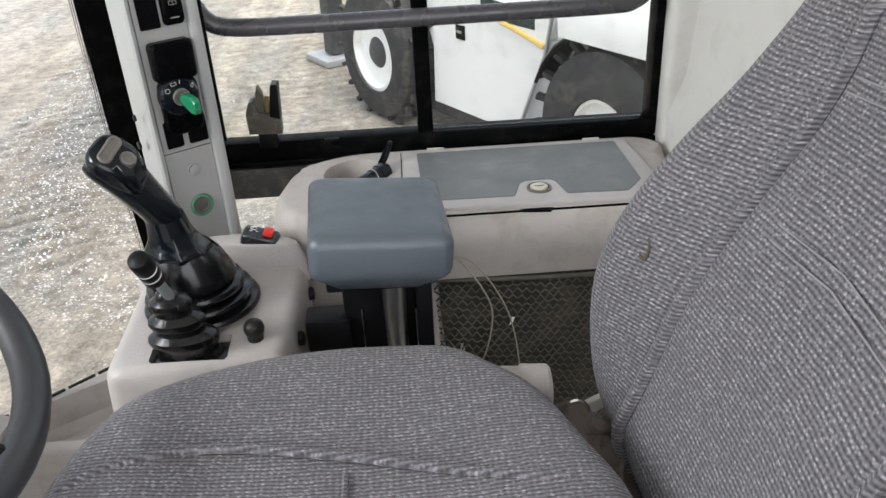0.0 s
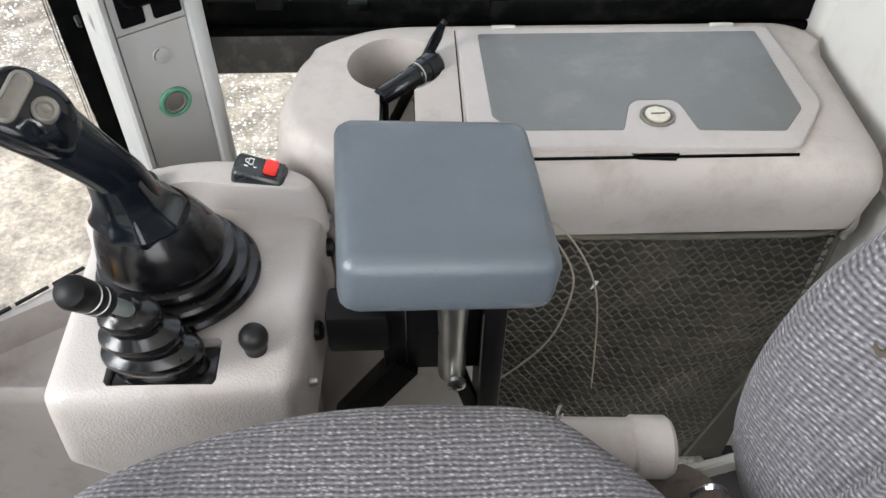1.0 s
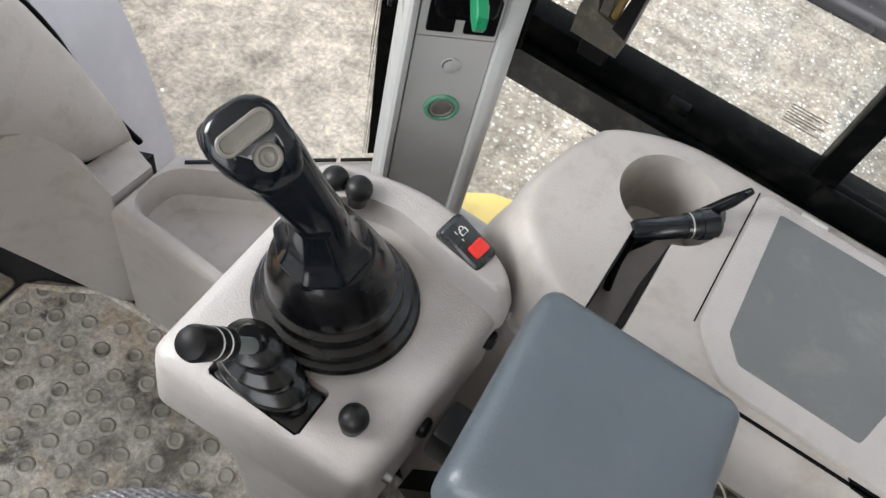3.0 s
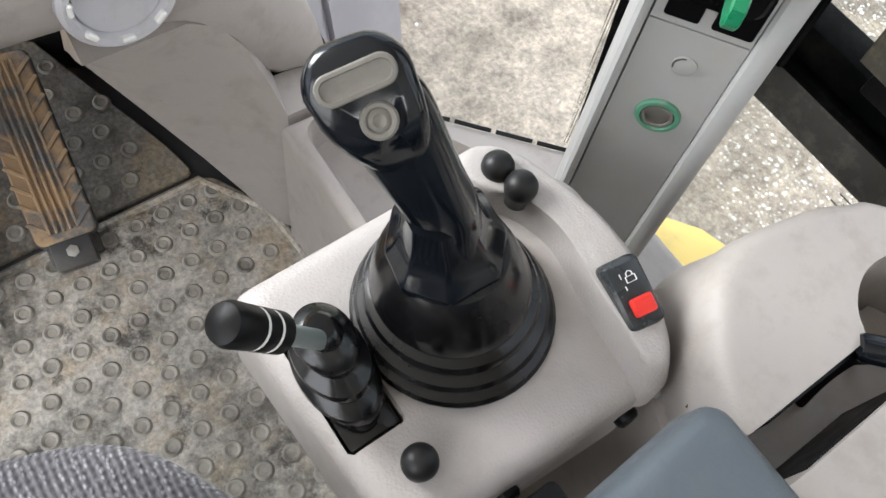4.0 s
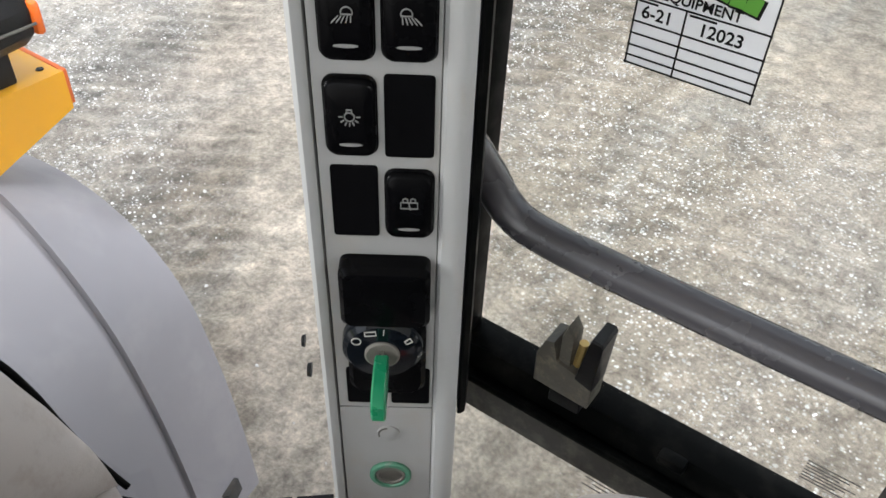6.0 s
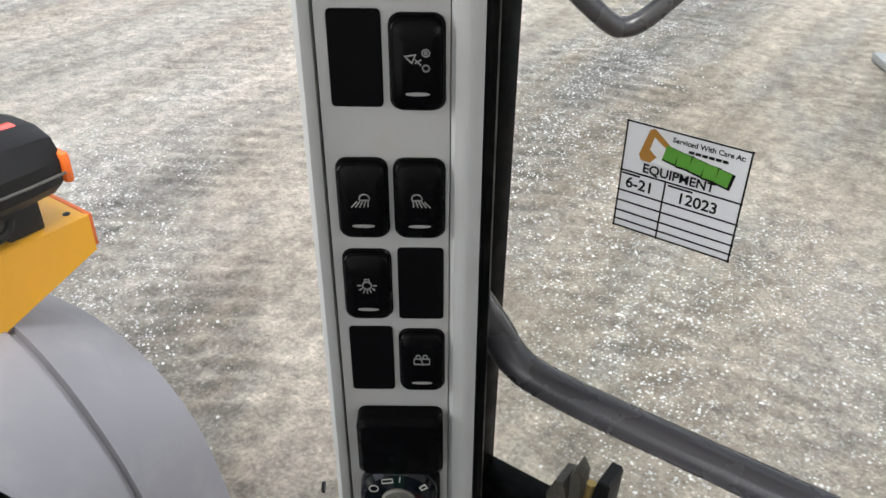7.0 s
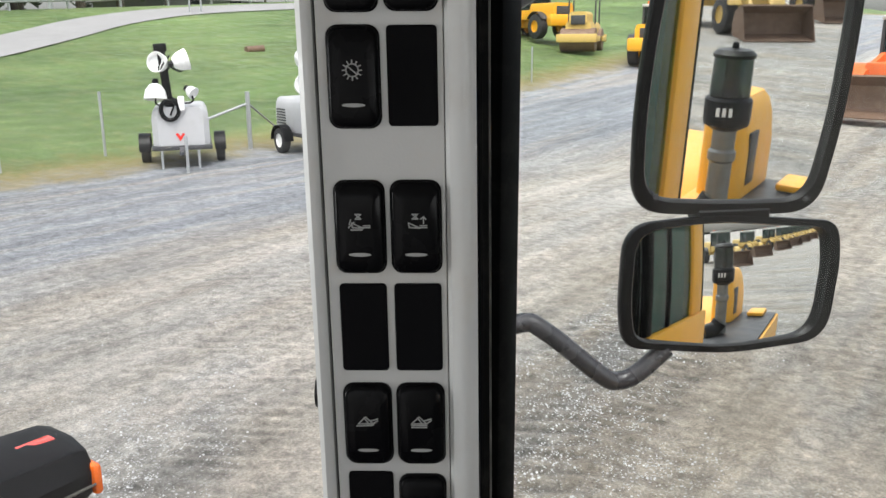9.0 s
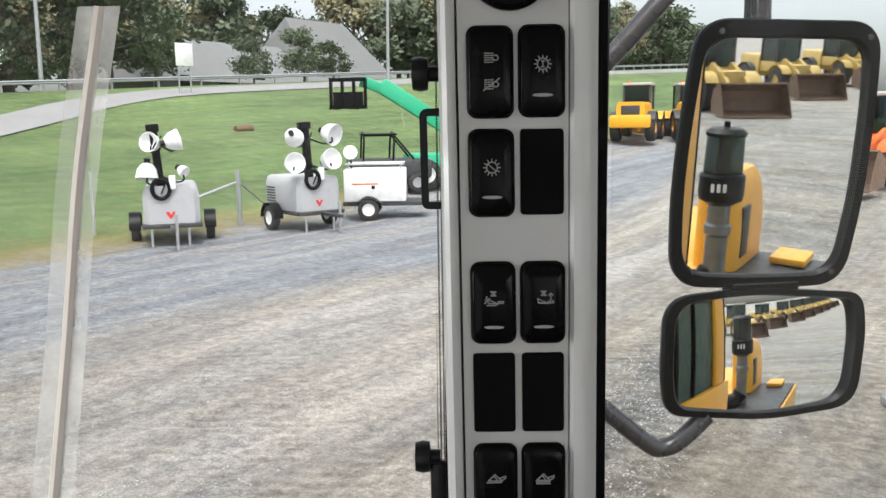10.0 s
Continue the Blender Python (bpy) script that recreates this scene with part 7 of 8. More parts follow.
# ---- neighbouring white machine ----
hd = Vector((-0.529, 0.848, 0))
WM = Matrix.Translation((1.45, 7.5, -1.9)) @ Matrix((hd, Vector((-hd.y, hd.x, 0)), Vector((0, 0, 1)))).transposed().to_4x4()
white = thing("white_loader", "white-painted wheeled machine with white rims parked alongside", "machine", at=WM)
part("body", loft([[Vector((x, y, z)) for x, z in ((-2.7, 0.9), (-2.7, 1.9), (-1.0, 1.95), (0.4, 1.7), (2.4, 1.5), (2.4, 0.75), (1.1, 0.55), (-0.4, 0.5), (-0.75, 0.9))] for y in (-0.75, 0.72)]), M_WHITE, white, angle=20, smooth=False)
part("bonnet", loft([[Vector((x, y, z)) for y, z in ((0.5, 2.1), (0.9, 1.95), (1.08, 1.6), (1.06, 1.36), (0.7, 1.34))] for x in (-2.7, -1.15)]), M_WHITE, white, "white rounded bonnet over the rear wheel")
part("cab", loft([[Vector((x, y, z)) for x, z in ((-1.0, 1.9), (-0.95, 3.2), (0.6, 3.2), (0.95, 1.6))] for y in (-0.7, 0.7)]), M_DARKGLASS, white)
part("cab_roof", boxed(-1.1, 0.75, -0.8, 0.8, 3.2, 3.32, 0.04), M_WHITE, white)
part("door_panel", loft([[Vector((x, y, z)) for x, z in ((0.86, 0.31), (0.82, 1.42), (-0.86, 1.42), (-0.74, 1.11), (-0.44, 0.47), (0.0, 0.32))] for y in (0.722, 0.8)]), M_WHITE, white, angle=20, smooth=False)
part("door_trim", tube([(-0.12, 0.806, 1.27), (-0.42, 0.806, 1.215), (-0.72, 0.806, 1.15)], 0.022, 6), M_OLDYELLOW, white, "dull yellow trim strip")
part("door_window", boxed(-0.6, 0.1, 0.798, 0.806, 1.26, 1.42, 0.01), M_DARKGLASS, white)
door_latch = part("door_handle", boxed(0.33, 0.46, 0.80, 0.82, 1.0, 1.13, 0.012), M_BLACK, white)
part("latch_lever", boxed(0.36, 0.43, 0.82, 0.832, 1.06, 1.085, 0.004), M_STEEL, door_latch)
part("step_panel", loft([[Vector((x, y, z)) for x, z in ((-0.44, 0.46), (-0.79, 1.2), (-0.92, 1.2), (-0.78, 0.46))] for y in (0.735, 0.79)]), M_TOWER, white, "pale grey step panel")
part("side_skirt", boxed(-0.3, 1.2, 0.6, 0.74, 0.16, 0.36, 0.02), M_DARKSTEEL, white)
part("ladder_rail", tube([(-0.46, 0.83, 0.42), (-0.76, 0.83, 1.1), (-0.84, 0.83, 1.45)], 0.016, 8), M_GALV, white)
part("rear_fender", loft([[Vector((-1.6 + r * math.cos(a), y, 0.68 + r * math.sin(a))) for a in (radians(20 + 14 * k) for k in range(10))] for y, r in ((0.5, 0.8), (1.02, 0.8), (1.04, 0.78), (1.02, 0.76))], closed=False), M_BLACK, white)
part("boom", boxed(-3.2, 1.8, -0.3, 0.3, 2.0, 2.4, 0.05), M_WHITE, white)
for x, hub in ((-1.6, 0.31), (1.61, 0.385)):
    for y in (-0.85, 0.845):
        w = tyre_wheel(white, pose(x, y, 0.67, 90, 0, 0), 0.67, 0.42, hub, M_WHITE)
        part("hub", turned([(hub * 0.44, -0.23), (hub * 0.44, 0.05), (hub * 0.5, 0.1), (hub * 0.3, 0.16), (0.0, 0.17)], pose(x, y, 0.67, 90 if y < 0 else -90, 0, 0), 20), M_DARKSTEEL, w, "dark wheel hub")
part("stabiliser_leg", boxed(3.68, 3.9, 0.2, 0.42, 0.1, 1.5, 0.02), M_DARKSTEEL, white)
part("stabiliser_pad", boxed(3.5, 4.1, 0.05, 0.6, 0.0, 0.09, 0.02), M_GALV, white)
part("stabiliser_beam", boxed(2.3, 3.9, 0.1, 0.3, 1.3, 1.5, 0.02), M_DARKSTEEL, white)


# ---- light towers ----
def light_tower(m, heads):
    t = thing("light_tower", "pale grey towable light tower with folded lamp heads", "light tower", "light towers", at=m)
    part("cover", loft([[Vector((x, y * s, z)) for x, y in ((-0.85, -0.62), (0.85, -0.62), (0.95, -0.5), (0.95, 0.5), (0.85, 0.62), (-0.85, 0.62), (-0.95, 0.5), (-0.95, -0.5))] for z, s in ((0.5, 0.97), (0.56, 1.0), (1.1, 1.0), (1.24, 0.97), (1.34, 0.9), (1.38, 0.8))]), M_TOWER, t)
    part("frame_rail", boxed(-1.0, 1.05, -0.66, 0.66, 0.42, 0.52, 0.02), M_DARKSTEEL, t)
    part("vent_panel", merged(*[boxed(-0.8 + 0.0, -0.3, -0.626, -0.615, 0.7 + 0.07 * k, 0.74 + 0.07 * k) for k in range(6)]), M_DARKSTEEL, t)
    part("badge", loft([[Vector((0.96, y, z)) for y, z in ((-0.13, 0.78), (-0.03, 0.62), (0.08, 0.78), (0.03, 0.8), (-0.02, 0.72), (-0.07, 0.8))], [Vector((0.951, y, z)) for y, z in ((-0.13, 0.78), (-0.03, 0.62), (0.08, 0.78), (0.03, 0.8), (-0.02, 0.72), (-0.07, 0.8))]]), M_RED, t, "red painted badge")
    for y in (-0.85, 0.85):
        tyre_wheel(t, pose(-0.1, y, 0.32, 90, 0, 0), 0.32, 0.2, 0.18, M_WHITE, False)
        part("mudguard", loft([[Vector((-0.1 + 0.4 * math.cos(a), yy, 0.32 + 0.4 * math.sin(a))) for a in (radians(15 * k) for k in range(13))] for yy in (y - 0.13, y + 0.13)], closed=False), M_BLACK, t)
    part("tongue", boxed(1.0, 2.0, -0.05, 0.05, 0.42, 0.5, 0.01), M_DARKSTEEL, t)
    part("jack", tube([(1.75, 0.1, 0.0), (1.75, 0.1, 0.8)], 0.035, 8), M_GALV, t)
    for y in (-0.45, 0.35):
        part("outrigger", tube([(1.0, y, 0.0), (1.0, y, 0.55)], 0.03, 8), M_GALV, t)
    part("mast", boxed(0.72, 0.88, -0.2, -0.02, 1.2, 2.72, 0.02, 2, pose(0, 0, 0, 4, 0, 0)), M_BLACK, t)
    part("mast_head", boxed(0.68, 0.92, -0.26, 0.02, 2.6, 2.78, 0.02, 2, pose(0, 0, 0, 4, 0, 0)), M_BLACK, t)
    part("hose_loop", tube([Vector((0.98, -0.2 + 0.19 * math.cos(a), 1.32 + 0.22 * math.sin(a))) for a in (2 * math.pi * k / 20 for k in range(21))], 0.05, 8), M_BLACK, t)
    part("control_box", boxed(0.9, 1.02, -0.02, 0.12, 1.3, 1.62, 0.02), M_WHITE, t)
    for y, z, turn, nod, size in heads:
        lamp_pose = pose(0.92, y, z, 0, 0, turn) @ pose(0, 0, 0, 90 + nod, 0, 0) @ Matrix.Scale(size, 4)
        head_lamp = part("lamp_head", turned([(0.04, -0.24), (0.12, -0.21), (0.2, -0.1), (0.235, 0.06), (0.24, 0.1), (0.225, 0.1), (0.2, 0.0), (0.1, -0.06), (0.0, -0.07)], lamp_pose, 22), M_WHITE, t, "white lamp reflector head")
        part("ballast", tube([lamp_pose @ Vector((0, 0, -0.23)), lamp_pose @ Vector((0, 0, -0.33))], 0.07, 10), M_BLACK, head_lamp)
        part("lamp_bracket", tube(spline([(0.82, -0.14, z - 0.12), (0.86, y * 0.6 - 0.04, z - 0.24), (0.92, y, z - 0.2), (0.92, y, z - 0.08)], 4), 0.022, 6), M_BLACK, t)
    part("power_lead", tube(spline([(0.86, -0.12, 2.5), (1.0, -0.32, 2.2), (0.96, -0.26, 1.8), (0.99, -0.1, 1.5), (0.98, -0.2, 1.2)], 5), 0.018, 6), M_BLACK, t)
    return t


def aim(x, y, hx, hy):
    return pose(x, y, rise(x, y), 0, 0, math.degrees(math.atan2(hy, hx)))


light_tower(aim(-19.1, 14.45, 0.80, -0.6) @ Matrix.Scale(1.15, 4), ((-0.36, 2.36, 60, -10, 0.95), (0.16, 2.4, 190, -15, 1.0), (-0.48, 1.66, 75, 78, 1.05), (0.3, 1.7, 140, 30, 0.6)))
light_tower(aim(-18.0, 18.3, 0.95, -0.28) @ Matrix.Scale(1.15, 4), ((-0.66, 2.4, 230, 20, 1.0), (0.42, 2.45, 110, 15, 1.2), (-0.68, 1.75, 80, -10, 1.1), (0.36, 1.8, 95, -15, 1.15)))
gen = thing("white_generator", "white towable generator with an orange stripe", "generator", at=aim(-17.35, 21.0, 0.8, 0.6) @ Matrix.Scale(1.04, 4))
part("body", boxed(-0.95, 0.95, -0.6, 0.6, 0.55, 1.55, 0.05), M_WHITE, gen)
part("stripe", boxed(-0.7, 0.6, -0.606, -0.6, 1.08, 1.12), M_ORANGE, gen)
part("side_door", boxed(0.1, 0.85, -0.612, -0.6, 0.7, 1.4, 0.004), M_WHITE, gen)
part("latch", boxed(-0.1, 0.0, -0.615, -0.6, 0.95, 1.05), M_BLACK, gen)
part("frame_rail", boxed(-1.0, 1.6, -0.55, 0.55, 0.42, 0.55, 0.02), M_DARKSTEEL, gen)
part("roof_rack", merged(*[tube([(-0.8 + 0.4 * k, -0.5, 1.7), (-0.8 + 0.4 * k, 0.5, 1.7)], 0.03, 6) for k in range(5)], tube([(-0.9, -0.5, 1.7), (0.9, -0.5, 1.7)], 0.03, 6), tube([(-0.9, 0.5, 1.7), (0.9, 0.5, 1.7)], 0.03, 6), tube([(-0.8, -0.5, 1.5), (-0.8, -0.5, 1.75)], 0.03, 6), tube([(0.8, -0.5, 1.5), (0.8, -0.5, 1.75)], 0.03, 6)), M_GALV, gen)
part("lamp_head", turned([(0.04, -0.1), (0.2, 0.0), (0.22, 0.06), (0.0, 0.08)], pose(-0.75, -0.2, 2.05, 80, 0, 0), 16), M_WHITE, gen)
part("lamp_stem", tube([(-0.75, -0.1, 1.5), (-0.75, -0.1, 2.0)], 0.03, 6), M_BLACK, gen)
for y in (-0.72, 0.72):
    tyre_wheel(gen, pose(-0.2, y, 0.33, 90, 0, 0), 0.33, 0.2, 0.19, M_WHITE, False)
    part("mudguard", loft([[Vector((-0.2 + 0.41 * math.cos(a), yy, 0.33 + 0.41 * math.sin(a))) for a in (radians(15 * k) for k in range(13))] for yy in (y - 0.13, y + 0.13)], closed=False), M_BLACK, gen)

buggy = thing("utility_vehicle", "dark open utility vehicle with a roll cage", "vehicle", at=aim(-20.6, 25.6, 0.7, 0.7) @ Matrix.Scale(1.15, 4))
part("body", boxed(-1.4, 1.4, -0.7, 0.7, 0.45, 1.1, 0.1), M_DARKSTEEL, buggy)
part("cage", merged(*[tube(spline([(x, -0.65, 1.05), (x + 0.05, -0.6, 1.9), (x + 0.05, 0.6, 1.9), (x, 0.65, 1.05)], 3), 0.035, 6) for x in (-0.9, 0.1)], tube([(-0.85, -0.6, 1.9), (0.15, -0.6, 1.9), (0.8, -0.65, 1.1)], 0.035, 6), tube([(-0.85, 0.6, 1.9), (0.15, 0.6, 1.9), (0.8, 0.65, 1.1)], 0.035, 6)), M_BLACK, buggy)
part("roof", boxed(-0.95, 0.25, -0.65, 0.65, 1.9, 1.96, 0.02), M_BLACK, buggy)
for x in (-0.9, 0.9):
    for y in (-0.7, 0.7):
        tyre_wheel(buggy, pose(x, y, 0.32, 90, 0, 0), 0.32, 0.24, 0.17, M_GALV, False)

lift = thing("green_telehandler", "bright green telehandler boom with a black fork carriage", "telehandler", at=aim(-20.0, 27.5, 0.62, 0.78))
part("boom", boxed(-2.3, 2.2, -0.2, 0.2, -0.3, 0.3, 0.05, 2, pose(0.0, 0, 2.9, 0, 32, 0)), M_BOOM, lift)
part("boom_nose", boxed(-3.1, -2.2, -0.17, 0.17, -0.2, 0.2, 0.06, 2, pose(0.0, 0, 2.75, 0, 20, 0) @ pose(0, 0, 0.5)), M_BOOM, lift)
FC = pose(-3.25, 0, 3.75, 0, 0, 62)
part("fork_carriage", merged(boxed(-0.08, 0.08, -0.75, 0.75, -0.55, -0.4, 0, 1, FC), boxed(-0.08, 0.08, -0.75, 0.75, 0.5, 0.65, 0, 1, FC), *[boxed(-0.08, 0.08, -0.75 + 0.47 * k, -0.66 + 0.47 * k, -0.5, 0.6, 0, 1, FC) for k in range(4)], boxed(-0.06, 0.06, -0.6, 0.6, -0.4, 0.1, 0, 1, FC)), M_BLACK, lift)
for y in (-0.45, 0.35):
    part("fork_tine", boxed(-1.0, 0.0, y, y + 0.1, -0.58, -0.5, 0, 1, FC), M_BLACK, lift)
part("chassis", boxed(-0.9, 2.4, -0.9, 0.9, 0.5, 1.4, 0.1), M_BOOM, lift)
for x in (-0.4, 1.9):
    for y in (-1.0, 1.0):
        tyre_wheel(lift, pose(x, y, 0.6, 90, 0, 0), 0.6, 0.4, 0.33, M_WHITE, False)


# ---- parked loaders ----
def loader(m, paint, label, group):
    t = thing("wheel_loader", label, "wheel loader", group, at=m)
    part("hood", loft([[Vector((x, y * s, z)) for x, y in ((-3.2, -0.75), (-0.9, -0.85), (-0.9, 0.85), (-3.2, 0.75))] for z, s in ((0.9, 1.0), (1.9, 1.0), (2.1, 0.9), (2.15, 0.8))]), paint, t)
    part("counterweight", boxed(-3.5, -3.0, -1.1, 1.1, 0.75, 1.45, 0.12), paint, t)
    part("grille", boxed(-3.225, -3.19, -0.5, 0.5, 1.45, 1.95, 0.01), M_DARKSTEEL, t)
    part("cab_glass", loft([[Vector((x, y, z)) for x, y in ((-0.85, -0.72), (0.75, -0.72), (0.75, 0.72), (-0.85, 0.72))] for z in (1.75, 3.1)]), M_DARKGLASS, t)
    part("cab_base", boxed(-0.9, 0.8, -0.75, 0.75, 1.2, 1.78, 0.03), paint, t)
    part("cab_roof", boxed(-0.95, 0.9, -0.8, 0.8, 3.1, 3.25, 0.05), M_WALL, t)
    for x in (-0.85, 0.75):
        for y in (-0.72, 0.72):
            part("cab_pillar", boxed(x - 0.05, x + 0.05, y - 0.05, y + 0.05, 1.75, 3.12), M_DARKSTEEL, t)
    part("front_frame", boxed(0.8, 2.4, -0.5, 0.5, 0.7, 1.7, 0.08), paint, t)
    for y in (-0.45, 0.45):
        part("lift_arm", loft([[Vector((x, y + d, z)) for x, z in ((0.9, 1.75), (1.2, 2.0), (2.6, 1.4), (3.5, 0.55), (3.35, 0.4), (2.4, 1.0), (1.1, 1.55))] for d in (-0.08, 0.08)]), paint, t)
    part("bucket", loft([[Vector((x, y, z)) for x, z in ((3.5, 0.15), (4.6, 0.02), (4.62, 0.05), (3.62, 0.22), (3.5, 0.6), (3.6, 1.0), (4.05, 1.3), (4.0, 1.36), (3.5, 1.08), (3.38, 0.6))] for y in (-1.45, 1.45)]), M_RUST, t, "worn brown steel bucket")
    for y in (-1.45, 1.43):
        part("bucket_cheek", loft([[Vector((x, y + d, z)) for x, z in ((3.5, 0.15), (4.6, 0.03), (4.05, 1.33), (3.55, 1.05), (3.4, 0.6))] for d in (0.0, 0.03)]), M_RUST, t)
    for x in (-1.9, 1.6):
        for y in (-0.95, 0.95):
            tyre_wheel(t, pose(x, y, 0.76, 90, 0, 0), 0.76, 0.56, 0.36, paint, False)
            part("fender", loft([[Vector((x + 0.9 * math.cos(a), yy, 0.76 + 0.9 * math.sin(a))) for a in (radians(30 + 12 * k) for k in range(11))] for yy in (y - 0.3, y + 0.3)], closed=False), paint if x > 0 else M_DARKSTEEL, t)
    part("beacon", turned([(0.07, 3.25), (0.06, 3.4), (0.0, 3.43)], Matrix.Translation((-0.6, 0.5, 0)), 12), M_LENS, t)
    return t


row = loader(aim(32.1, -8.3, -0.75, 0.66) @ Matrix.Diagonal((0.95, 0.88, 0.9, 1.0)), M_OLDYELLOW, "faded yellow wheel loader with a worn brown bucket", "row of parked loaders")
for x, y in ((41.0, -6.9), (49.0, -5.6), (55.5, -4.6), (62.0, -3.6), (69.0, -2.6), (76.0, -1.6), (84.0, -0.6)):
    copy_thing(row, aim(x, y - 0.8, -0.75, 0.66) @ Matrix.Diagonal((0.95, 0.88, 0.92, 1.0)))
far_l = loader(aim(-20.6, 50.6, -0.25, 0.97) @ Matrix.Scale(1.1, 4), M_YELLOW, "bright yellow wheel loader seen from its tail", "loaders by the bank")
copy_thing(far_l, aim(-18.6, 54.0, -0.5, 0.85))
copy_thing(far_l, aim(-31.0, 53.0, -0.9, 0.4))
loader(aim(-4.4, 34.0, -0.25, -0.97), M_ORANGE, "orange wheel loader parked across the yard", "loaders by the bank")


def road_roller(m):
    """A tandem roller with an open platform: two drums, a low hood, a canopy frame."""
    t = thing("road_roller", "faded yellow road roller with a steel drum", "road roller", at=m)
    for x in (-1.35, 1.35):
        part("drum", turned([(0.2, -0.98), (0.6, -0.98), (0.64, -0.94), (0.64, 0.94), (0.6, 0.98), (0.2, 0.98)], pose(x, 0, 0.64, 90, 0, 0), 32), M_RUST, t)
        part("drum_yoke", merged(boxed(x - 0.75, x + 0.75, -1.12, -1.02, 0.55, 0.85, 0.03), boxed(x - 0.75, x + 0.75, 1.02, 1.12, 0.55, 0.85, 0.03), boxed(x + (0.68 if x > 0 else -0.8), x + (0.8 if x > 0 else -0.68), -1.12, 1.12, 0.5, 0.95, 0.03)), M_OLDYELLOW, t)
    part("body", loft([[Vector((x, y * k, z)) for x, y in ((-1.6, -0.8), (1.6, -0.7), (1.6, 0.7), (-1.6, 0.8))] for z, k in ((0.95, 1.0), (1.45, 1.0), (1.6, 0.9))]), M_OLDYELLOW, t)
    part("hood", loft([[Vector((x, y * k, z)) for x, y in ((0.2, -0.6), (1.7, -0.5), (1.7, 0.5), (0.2, 0.6))] for z, k in ((1.55, 1.0), (2.0, 1.0), (2.15, 0.8))]), M_OLDYELLOW, t)
    part("grille", boxed(1.66, 1.72, -0.4, 0.4, 1.45, 1.95, 0.02), M_DARKSTEEL, t)
    part("seat", boxed(-0.7, -0.3, -0.3, 0.3, 1.6, 2.1, 0.06), M_BLACK, t)
    part("steering_column", tube([(0.1, 0, 1.6), (-0.05, 0, 2.2)], 0.05, 8), M_BLACK, t)
    for x, y in ((-1.3, -0.75), (-1.3, 0.75), (0.3, -0.75), (0.3, 0.75)):
        part("frame_post", tube([(x, y, 1.5), (x, y, 2.95)], 0.045, 8), M_DARKSTEEL, t)
    return t


road_roller(aim(-26.0, 51.0, 0.32, -0.95) @ Matrix.Scale(1.15, 4))

# ---- fence, guard rail, signs and poles ----
fence = thing("chain_fence", "thin galvanised fence posts with sagging wires along the grass edge", "fence")
posts = [(-20.6, 10.2), (-20.9, 13.2), (-19.6, 17.2), (-20.2, 21.6), (-20.6, 26.0), (-21.0, 31.0), (-21.5, 37.0), (-20.9, 6.5)]
for x, y in posts:
    part("post", tube([(x, y, rise(x, y) - 0.1), (x, y, rise(x, y) + 1.75)], 0.04 if (x, y) != (-19.6, 17.2) else 0.07, 8), M_GALV, fence)
part("brace", tube([(-19.6, 17.2, rise(-19.6, 17.2) + 1.4), (-20.4, 15.2, rise(-20.4, 15.2) + 0.6)], 0.04, 8), M_GALV, fence)
part("brace", tube([(-19.6, 17.2, rise(-19.6, 17.2) + 1.4), (-20.1, 18.8, rise(-20.1, 18.8) + 0.4)], 0.03, 8), M_GALV, fence)
guard = thing("guard_rail", "galvanised guard rail along the road", "guard rail")
part("beam", loft([[Vector((-55.0 + dx, y, rise(-55.0, y) + z)) for dx, z in ((0.0, 0.45), (0.08, 0.52), (0.0, 0.6), (0.08, 0.68), (0.0, 0.75), (-0.04, 0.6))] for y in (10, 25, 40, 55, 70, 85, 100, 130, 160)]), M_GALV, guard)
for k in range(38):
    y = 12 + 4 * k
    part("post", boxed(-55.2, -55.05, y - 0.06, y + 0.06, rise(-55.1, y) - 0.05, rise(-55.1, y) + 0.7), M_GALV, guard)
sign = thing("road_sign", "white road sign on two posts", "sign")
SX, SY = -50.5, 39.0
part("panel", boxed(SX - 0.03, SX + 0.03, SY - 0.75, SY + 0.75, rise(SX, SY) + 2.0, rise(SX, SY) + 3.6, 0.02), M_WHITE, sign)
for d in (-0.5, 0.5):
    part("post", tube([(SX - 0.08, SY + d, rise(SX, SY) - 0.1), (SX - 0.08, SY + d, rise(SX, SY) + 3.4)], 0.06, 8), M_GALV, sign)
for px, py, h in ((-56.5, 31.5, 9.0), (-50.0, 61.5, 12.0)):
    pole = thing("utility_pole", "tall pale utility pole", "pole", "utility poles")
    part("shaft", tube([(px, py, rise(px, py) - 0.2), (px + 0.2, py, rise(px, py) + h)], [0.16, 0.11], 10), M_GALV, pole)
drain = thing("drain_pipe", "short rusty drain pipe end in the grass", "pipe")
part("pipe", tube([(-35.3, 30.5, rise(-35.3, 30.5) + 0.08), (-35.1, 31.5, rise(-35.1, 31.5) + 0.1)], [0.2, 0.22], 12), M_RUST, drain)

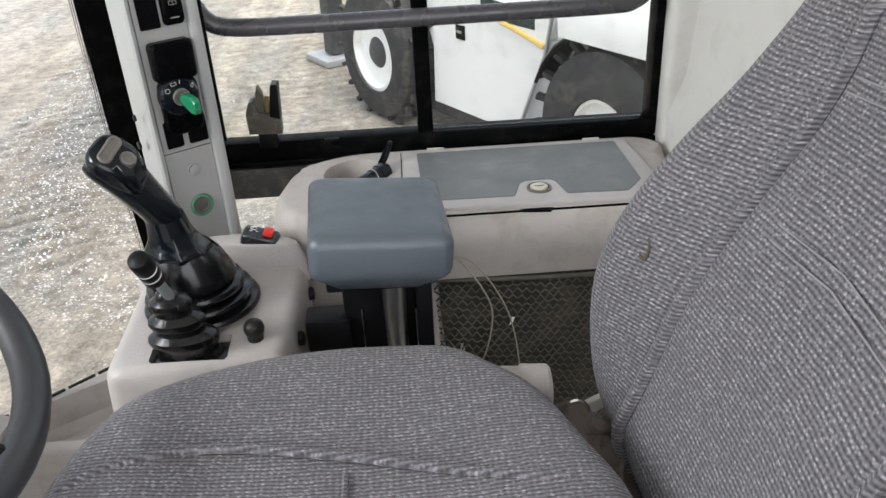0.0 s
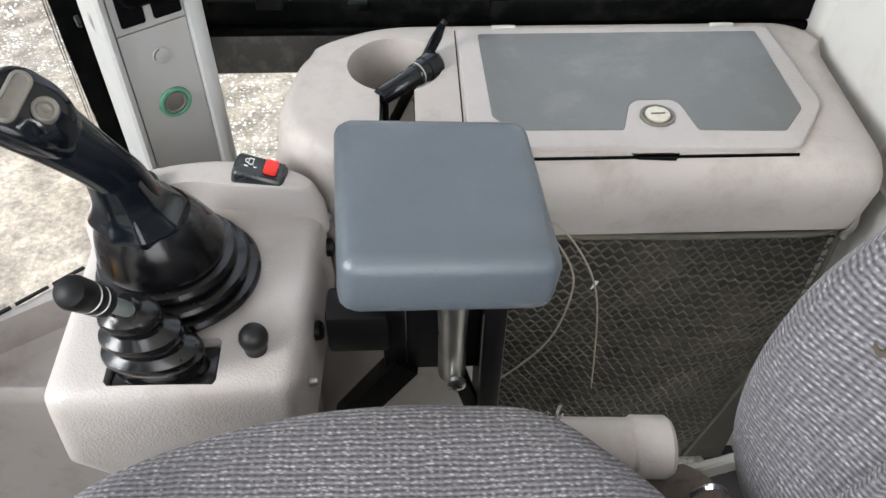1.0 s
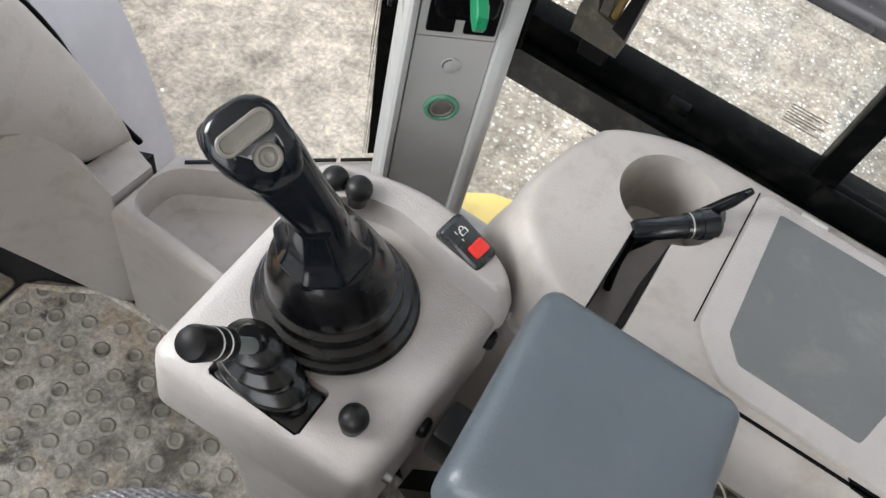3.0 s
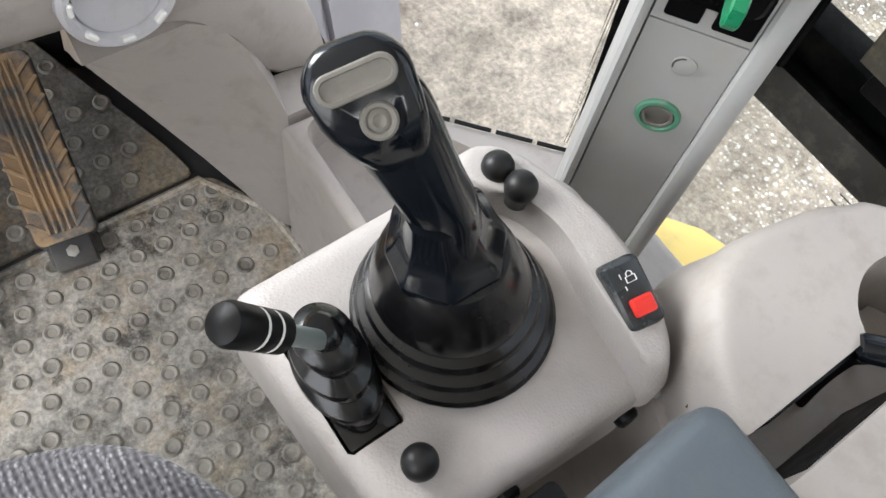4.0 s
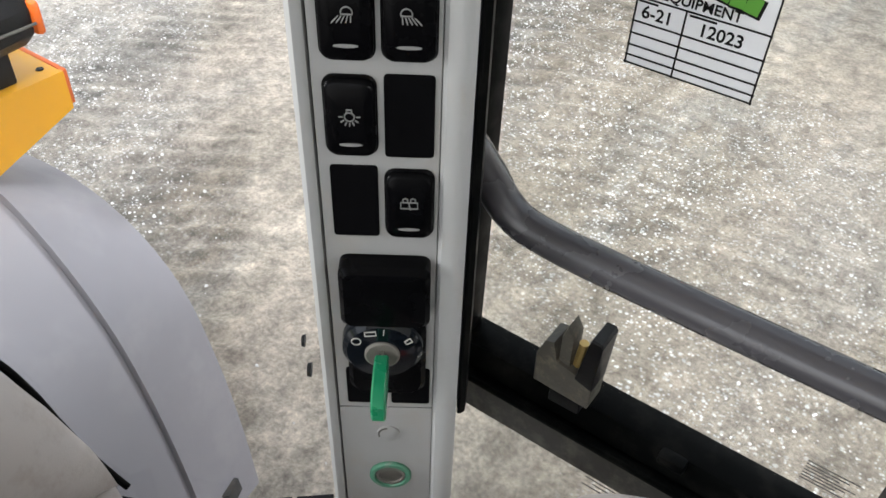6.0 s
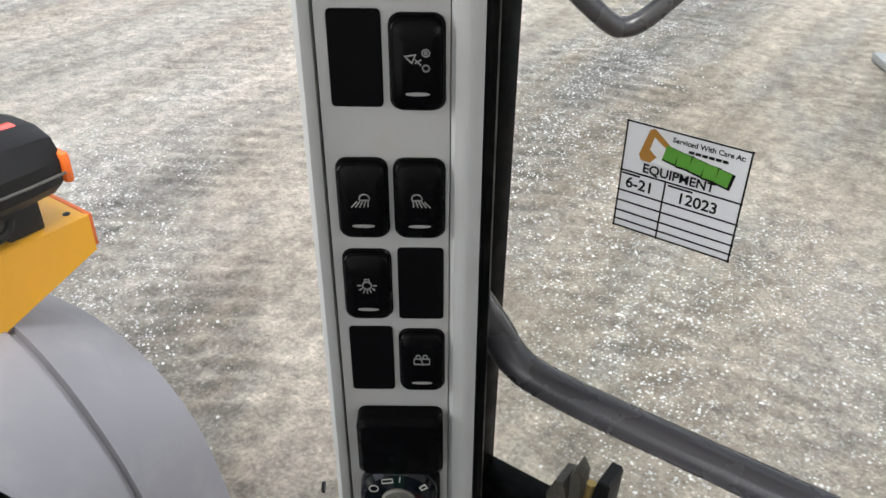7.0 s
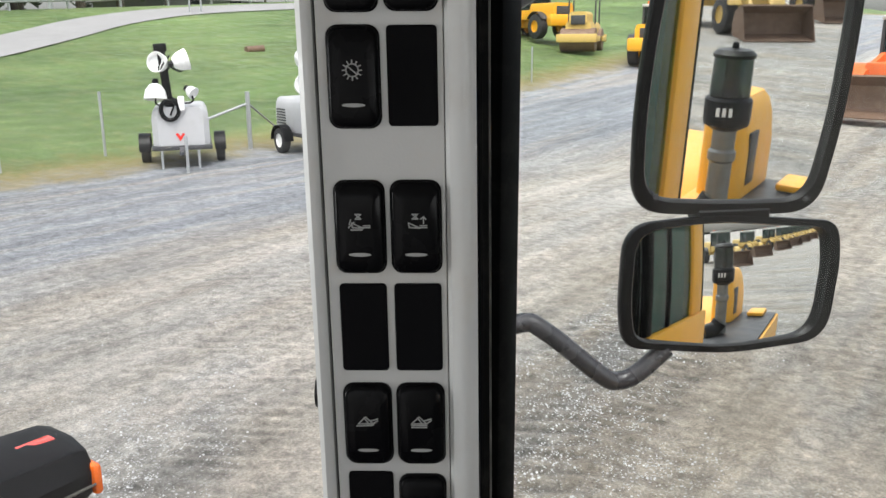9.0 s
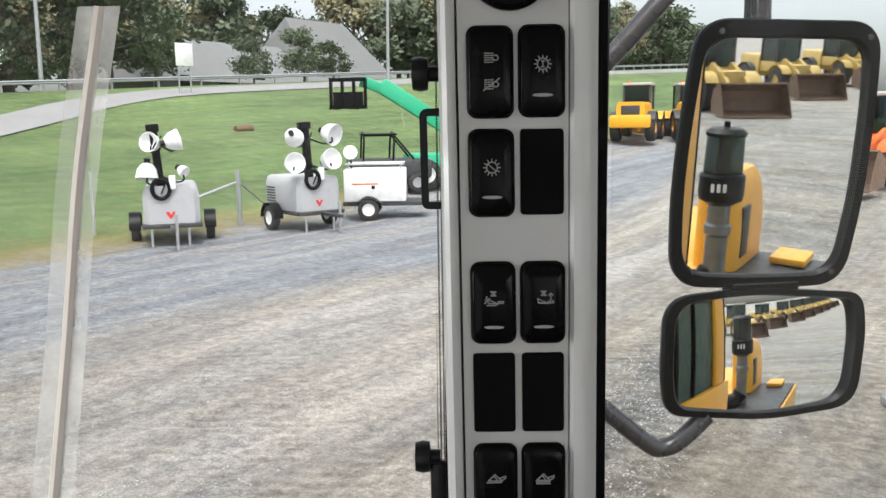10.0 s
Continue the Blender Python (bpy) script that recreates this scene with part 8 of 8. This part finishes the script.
house = thing("house", "long low house with a grey shingle roof behind trees", "house")
for x0, y0, ln, dp, base_z, eave, ridge in ((-70, 50.0, 24.5, 12, 3.0, 5.6, 10.2), (-71, 73.5, 15.0, 14, 3.0, 6.0, 14.2)):
    part("wall", boxed(x0 - dp, x0, y0, y0 + ln, base_z, eave), M_CLAP, house)
    part("roof", loft([[Vector((x0 + 0.6, y, eave - 0.2)), Vector((x0 - dp / 2, y + e, ridge)), Vector((x0 - dp - 0.6, y, eave - 0.2))] for y, e in ((y0 - 0.6, 2.6), (y0 + ln + 0.6, -3.0))]), M_ROOF, house)
    for k in range(3):
        pane_w = part("window", boxed(x0, x0 + 0.05, y0 + 3 + 5 * k, y0 + 4.4 + 5 * k, base_z + 1.6, base_z + 3.0), M_DARKGLASS, house)


# ---- trees ----
def tree(name, label, leaf, seed, height, spread, m):
    r = random.Random(seed)
    t = thing(name, label, "tree", "trees behind the road", at=m)
    limbs = [tube([(0, 0, -0.3), (0.1, 0.05, height * 0.25), (0.05, 0.1, height * 0.55), (0, 0, height * 0.85)], [0.32, 0.25, 0.15, 0.04], 8)]
    tips = []
    for k in range(16):
        a, z = r.uniform(0, 6.28), height * r.uniform(0.2, 0.75)
        q = Vector((math.cos(a), math.sin(a), 0)) * spread * r.uniform(0.5, 1.0) * (1.1 - 0.6 * abs(z / height - 0.45))
        tip = Vector((q.x, q.y, z + height * r.uniform(0.08, 0.22)))
        limbs.append(tube([(0, 0, z), tip * 0.5 + Vector((0, 0, z * 0.5)), tip], [0.1, 0.07, 0.02], 5))
        tips += [tip, tip * 0.7 + Vector((0, 0, z * 0.3))]
    tips += [Vector((r.uniform(-1, 1), r.uniform(-1, 1), height * r.uniform(0.8, 0.98))) for _ in range(5)]
    part("trunk", merged(*limbs), M_BARK, t)
    lv, lf = [], []
    for tip in tips:
        size = spread * r.uniform(0.22, 0.42)
        for _ in range(95):
            d = Vector((r.gauss(0, 1), r.gauss(0, 1), r.gauss(0, 0.8))) * size * 0.55
            c = tip + d
            u = Vector((r.gauss(0, 1), r.gauss(0, 1), r.gauss(0, 1))).normalized()
            v = u.orthogonal().normalized()
            s = r.uniform(0.2, 0.42)
            b = len(lv)
            lv += [c - u * s, c + v * s * 0.6, c + u * s, c - v * s * 0.6]
            lf.append((b, b + 1, b + 2, b + 3))
    me = bpy.data.meshes.new("crown")
    me.from_pydata(lv, [], lf)
    me.materials.append(leaf)
    crown = new("crown", me)
    crown.parent = t
    return t


kinds = [tree("tree", "broad dark green tree behind the road", M_LEAF, 3, 11.0, 4.2, pose(-66, 30, rise(-66, 30))),
         tree("tree", "tall tree turning autumn brown behind the road", M_LEAF2, 8, 12.5, 3.8, pose(-90, 64, rise(-90, 64))),
         tree("tree", "low spreading green tree behind the road", M_LEAF, 15, 8.5, 4.6, pose(-88, 92, rise(-88, 92)))]
rng = random.Random(21)
for k in range(90):
    y = 8 + 2.4 * k + rng.uniform(-2, 2)
    x = -64 - rng.uniform(0, 26) - (25 if 46 < y < 94 else 0)
    src = kinds[(k * 7 + rng.randrange(2)) % 3]
    s = rng.uniform(0.75, 1.35)
    c = copy_thing(src, pose(x, y, rise(x, y) - 0.2, 0, 0, rng.uniform(0, 360)))
    c.scale = (s, s, s)
for x, y, s in ((-63.5, 57.0, 0.42), (-63.0, 63.5, 0.5), (-64.0, 69.0, 0.4), (-66.5, 48.0, 0.7)):
    c = copy_thing(kinds[0], pose(x, y, rise(x, y) - 0.2, 0, 0, 40 * x))
    c.scale = (s, s, s)
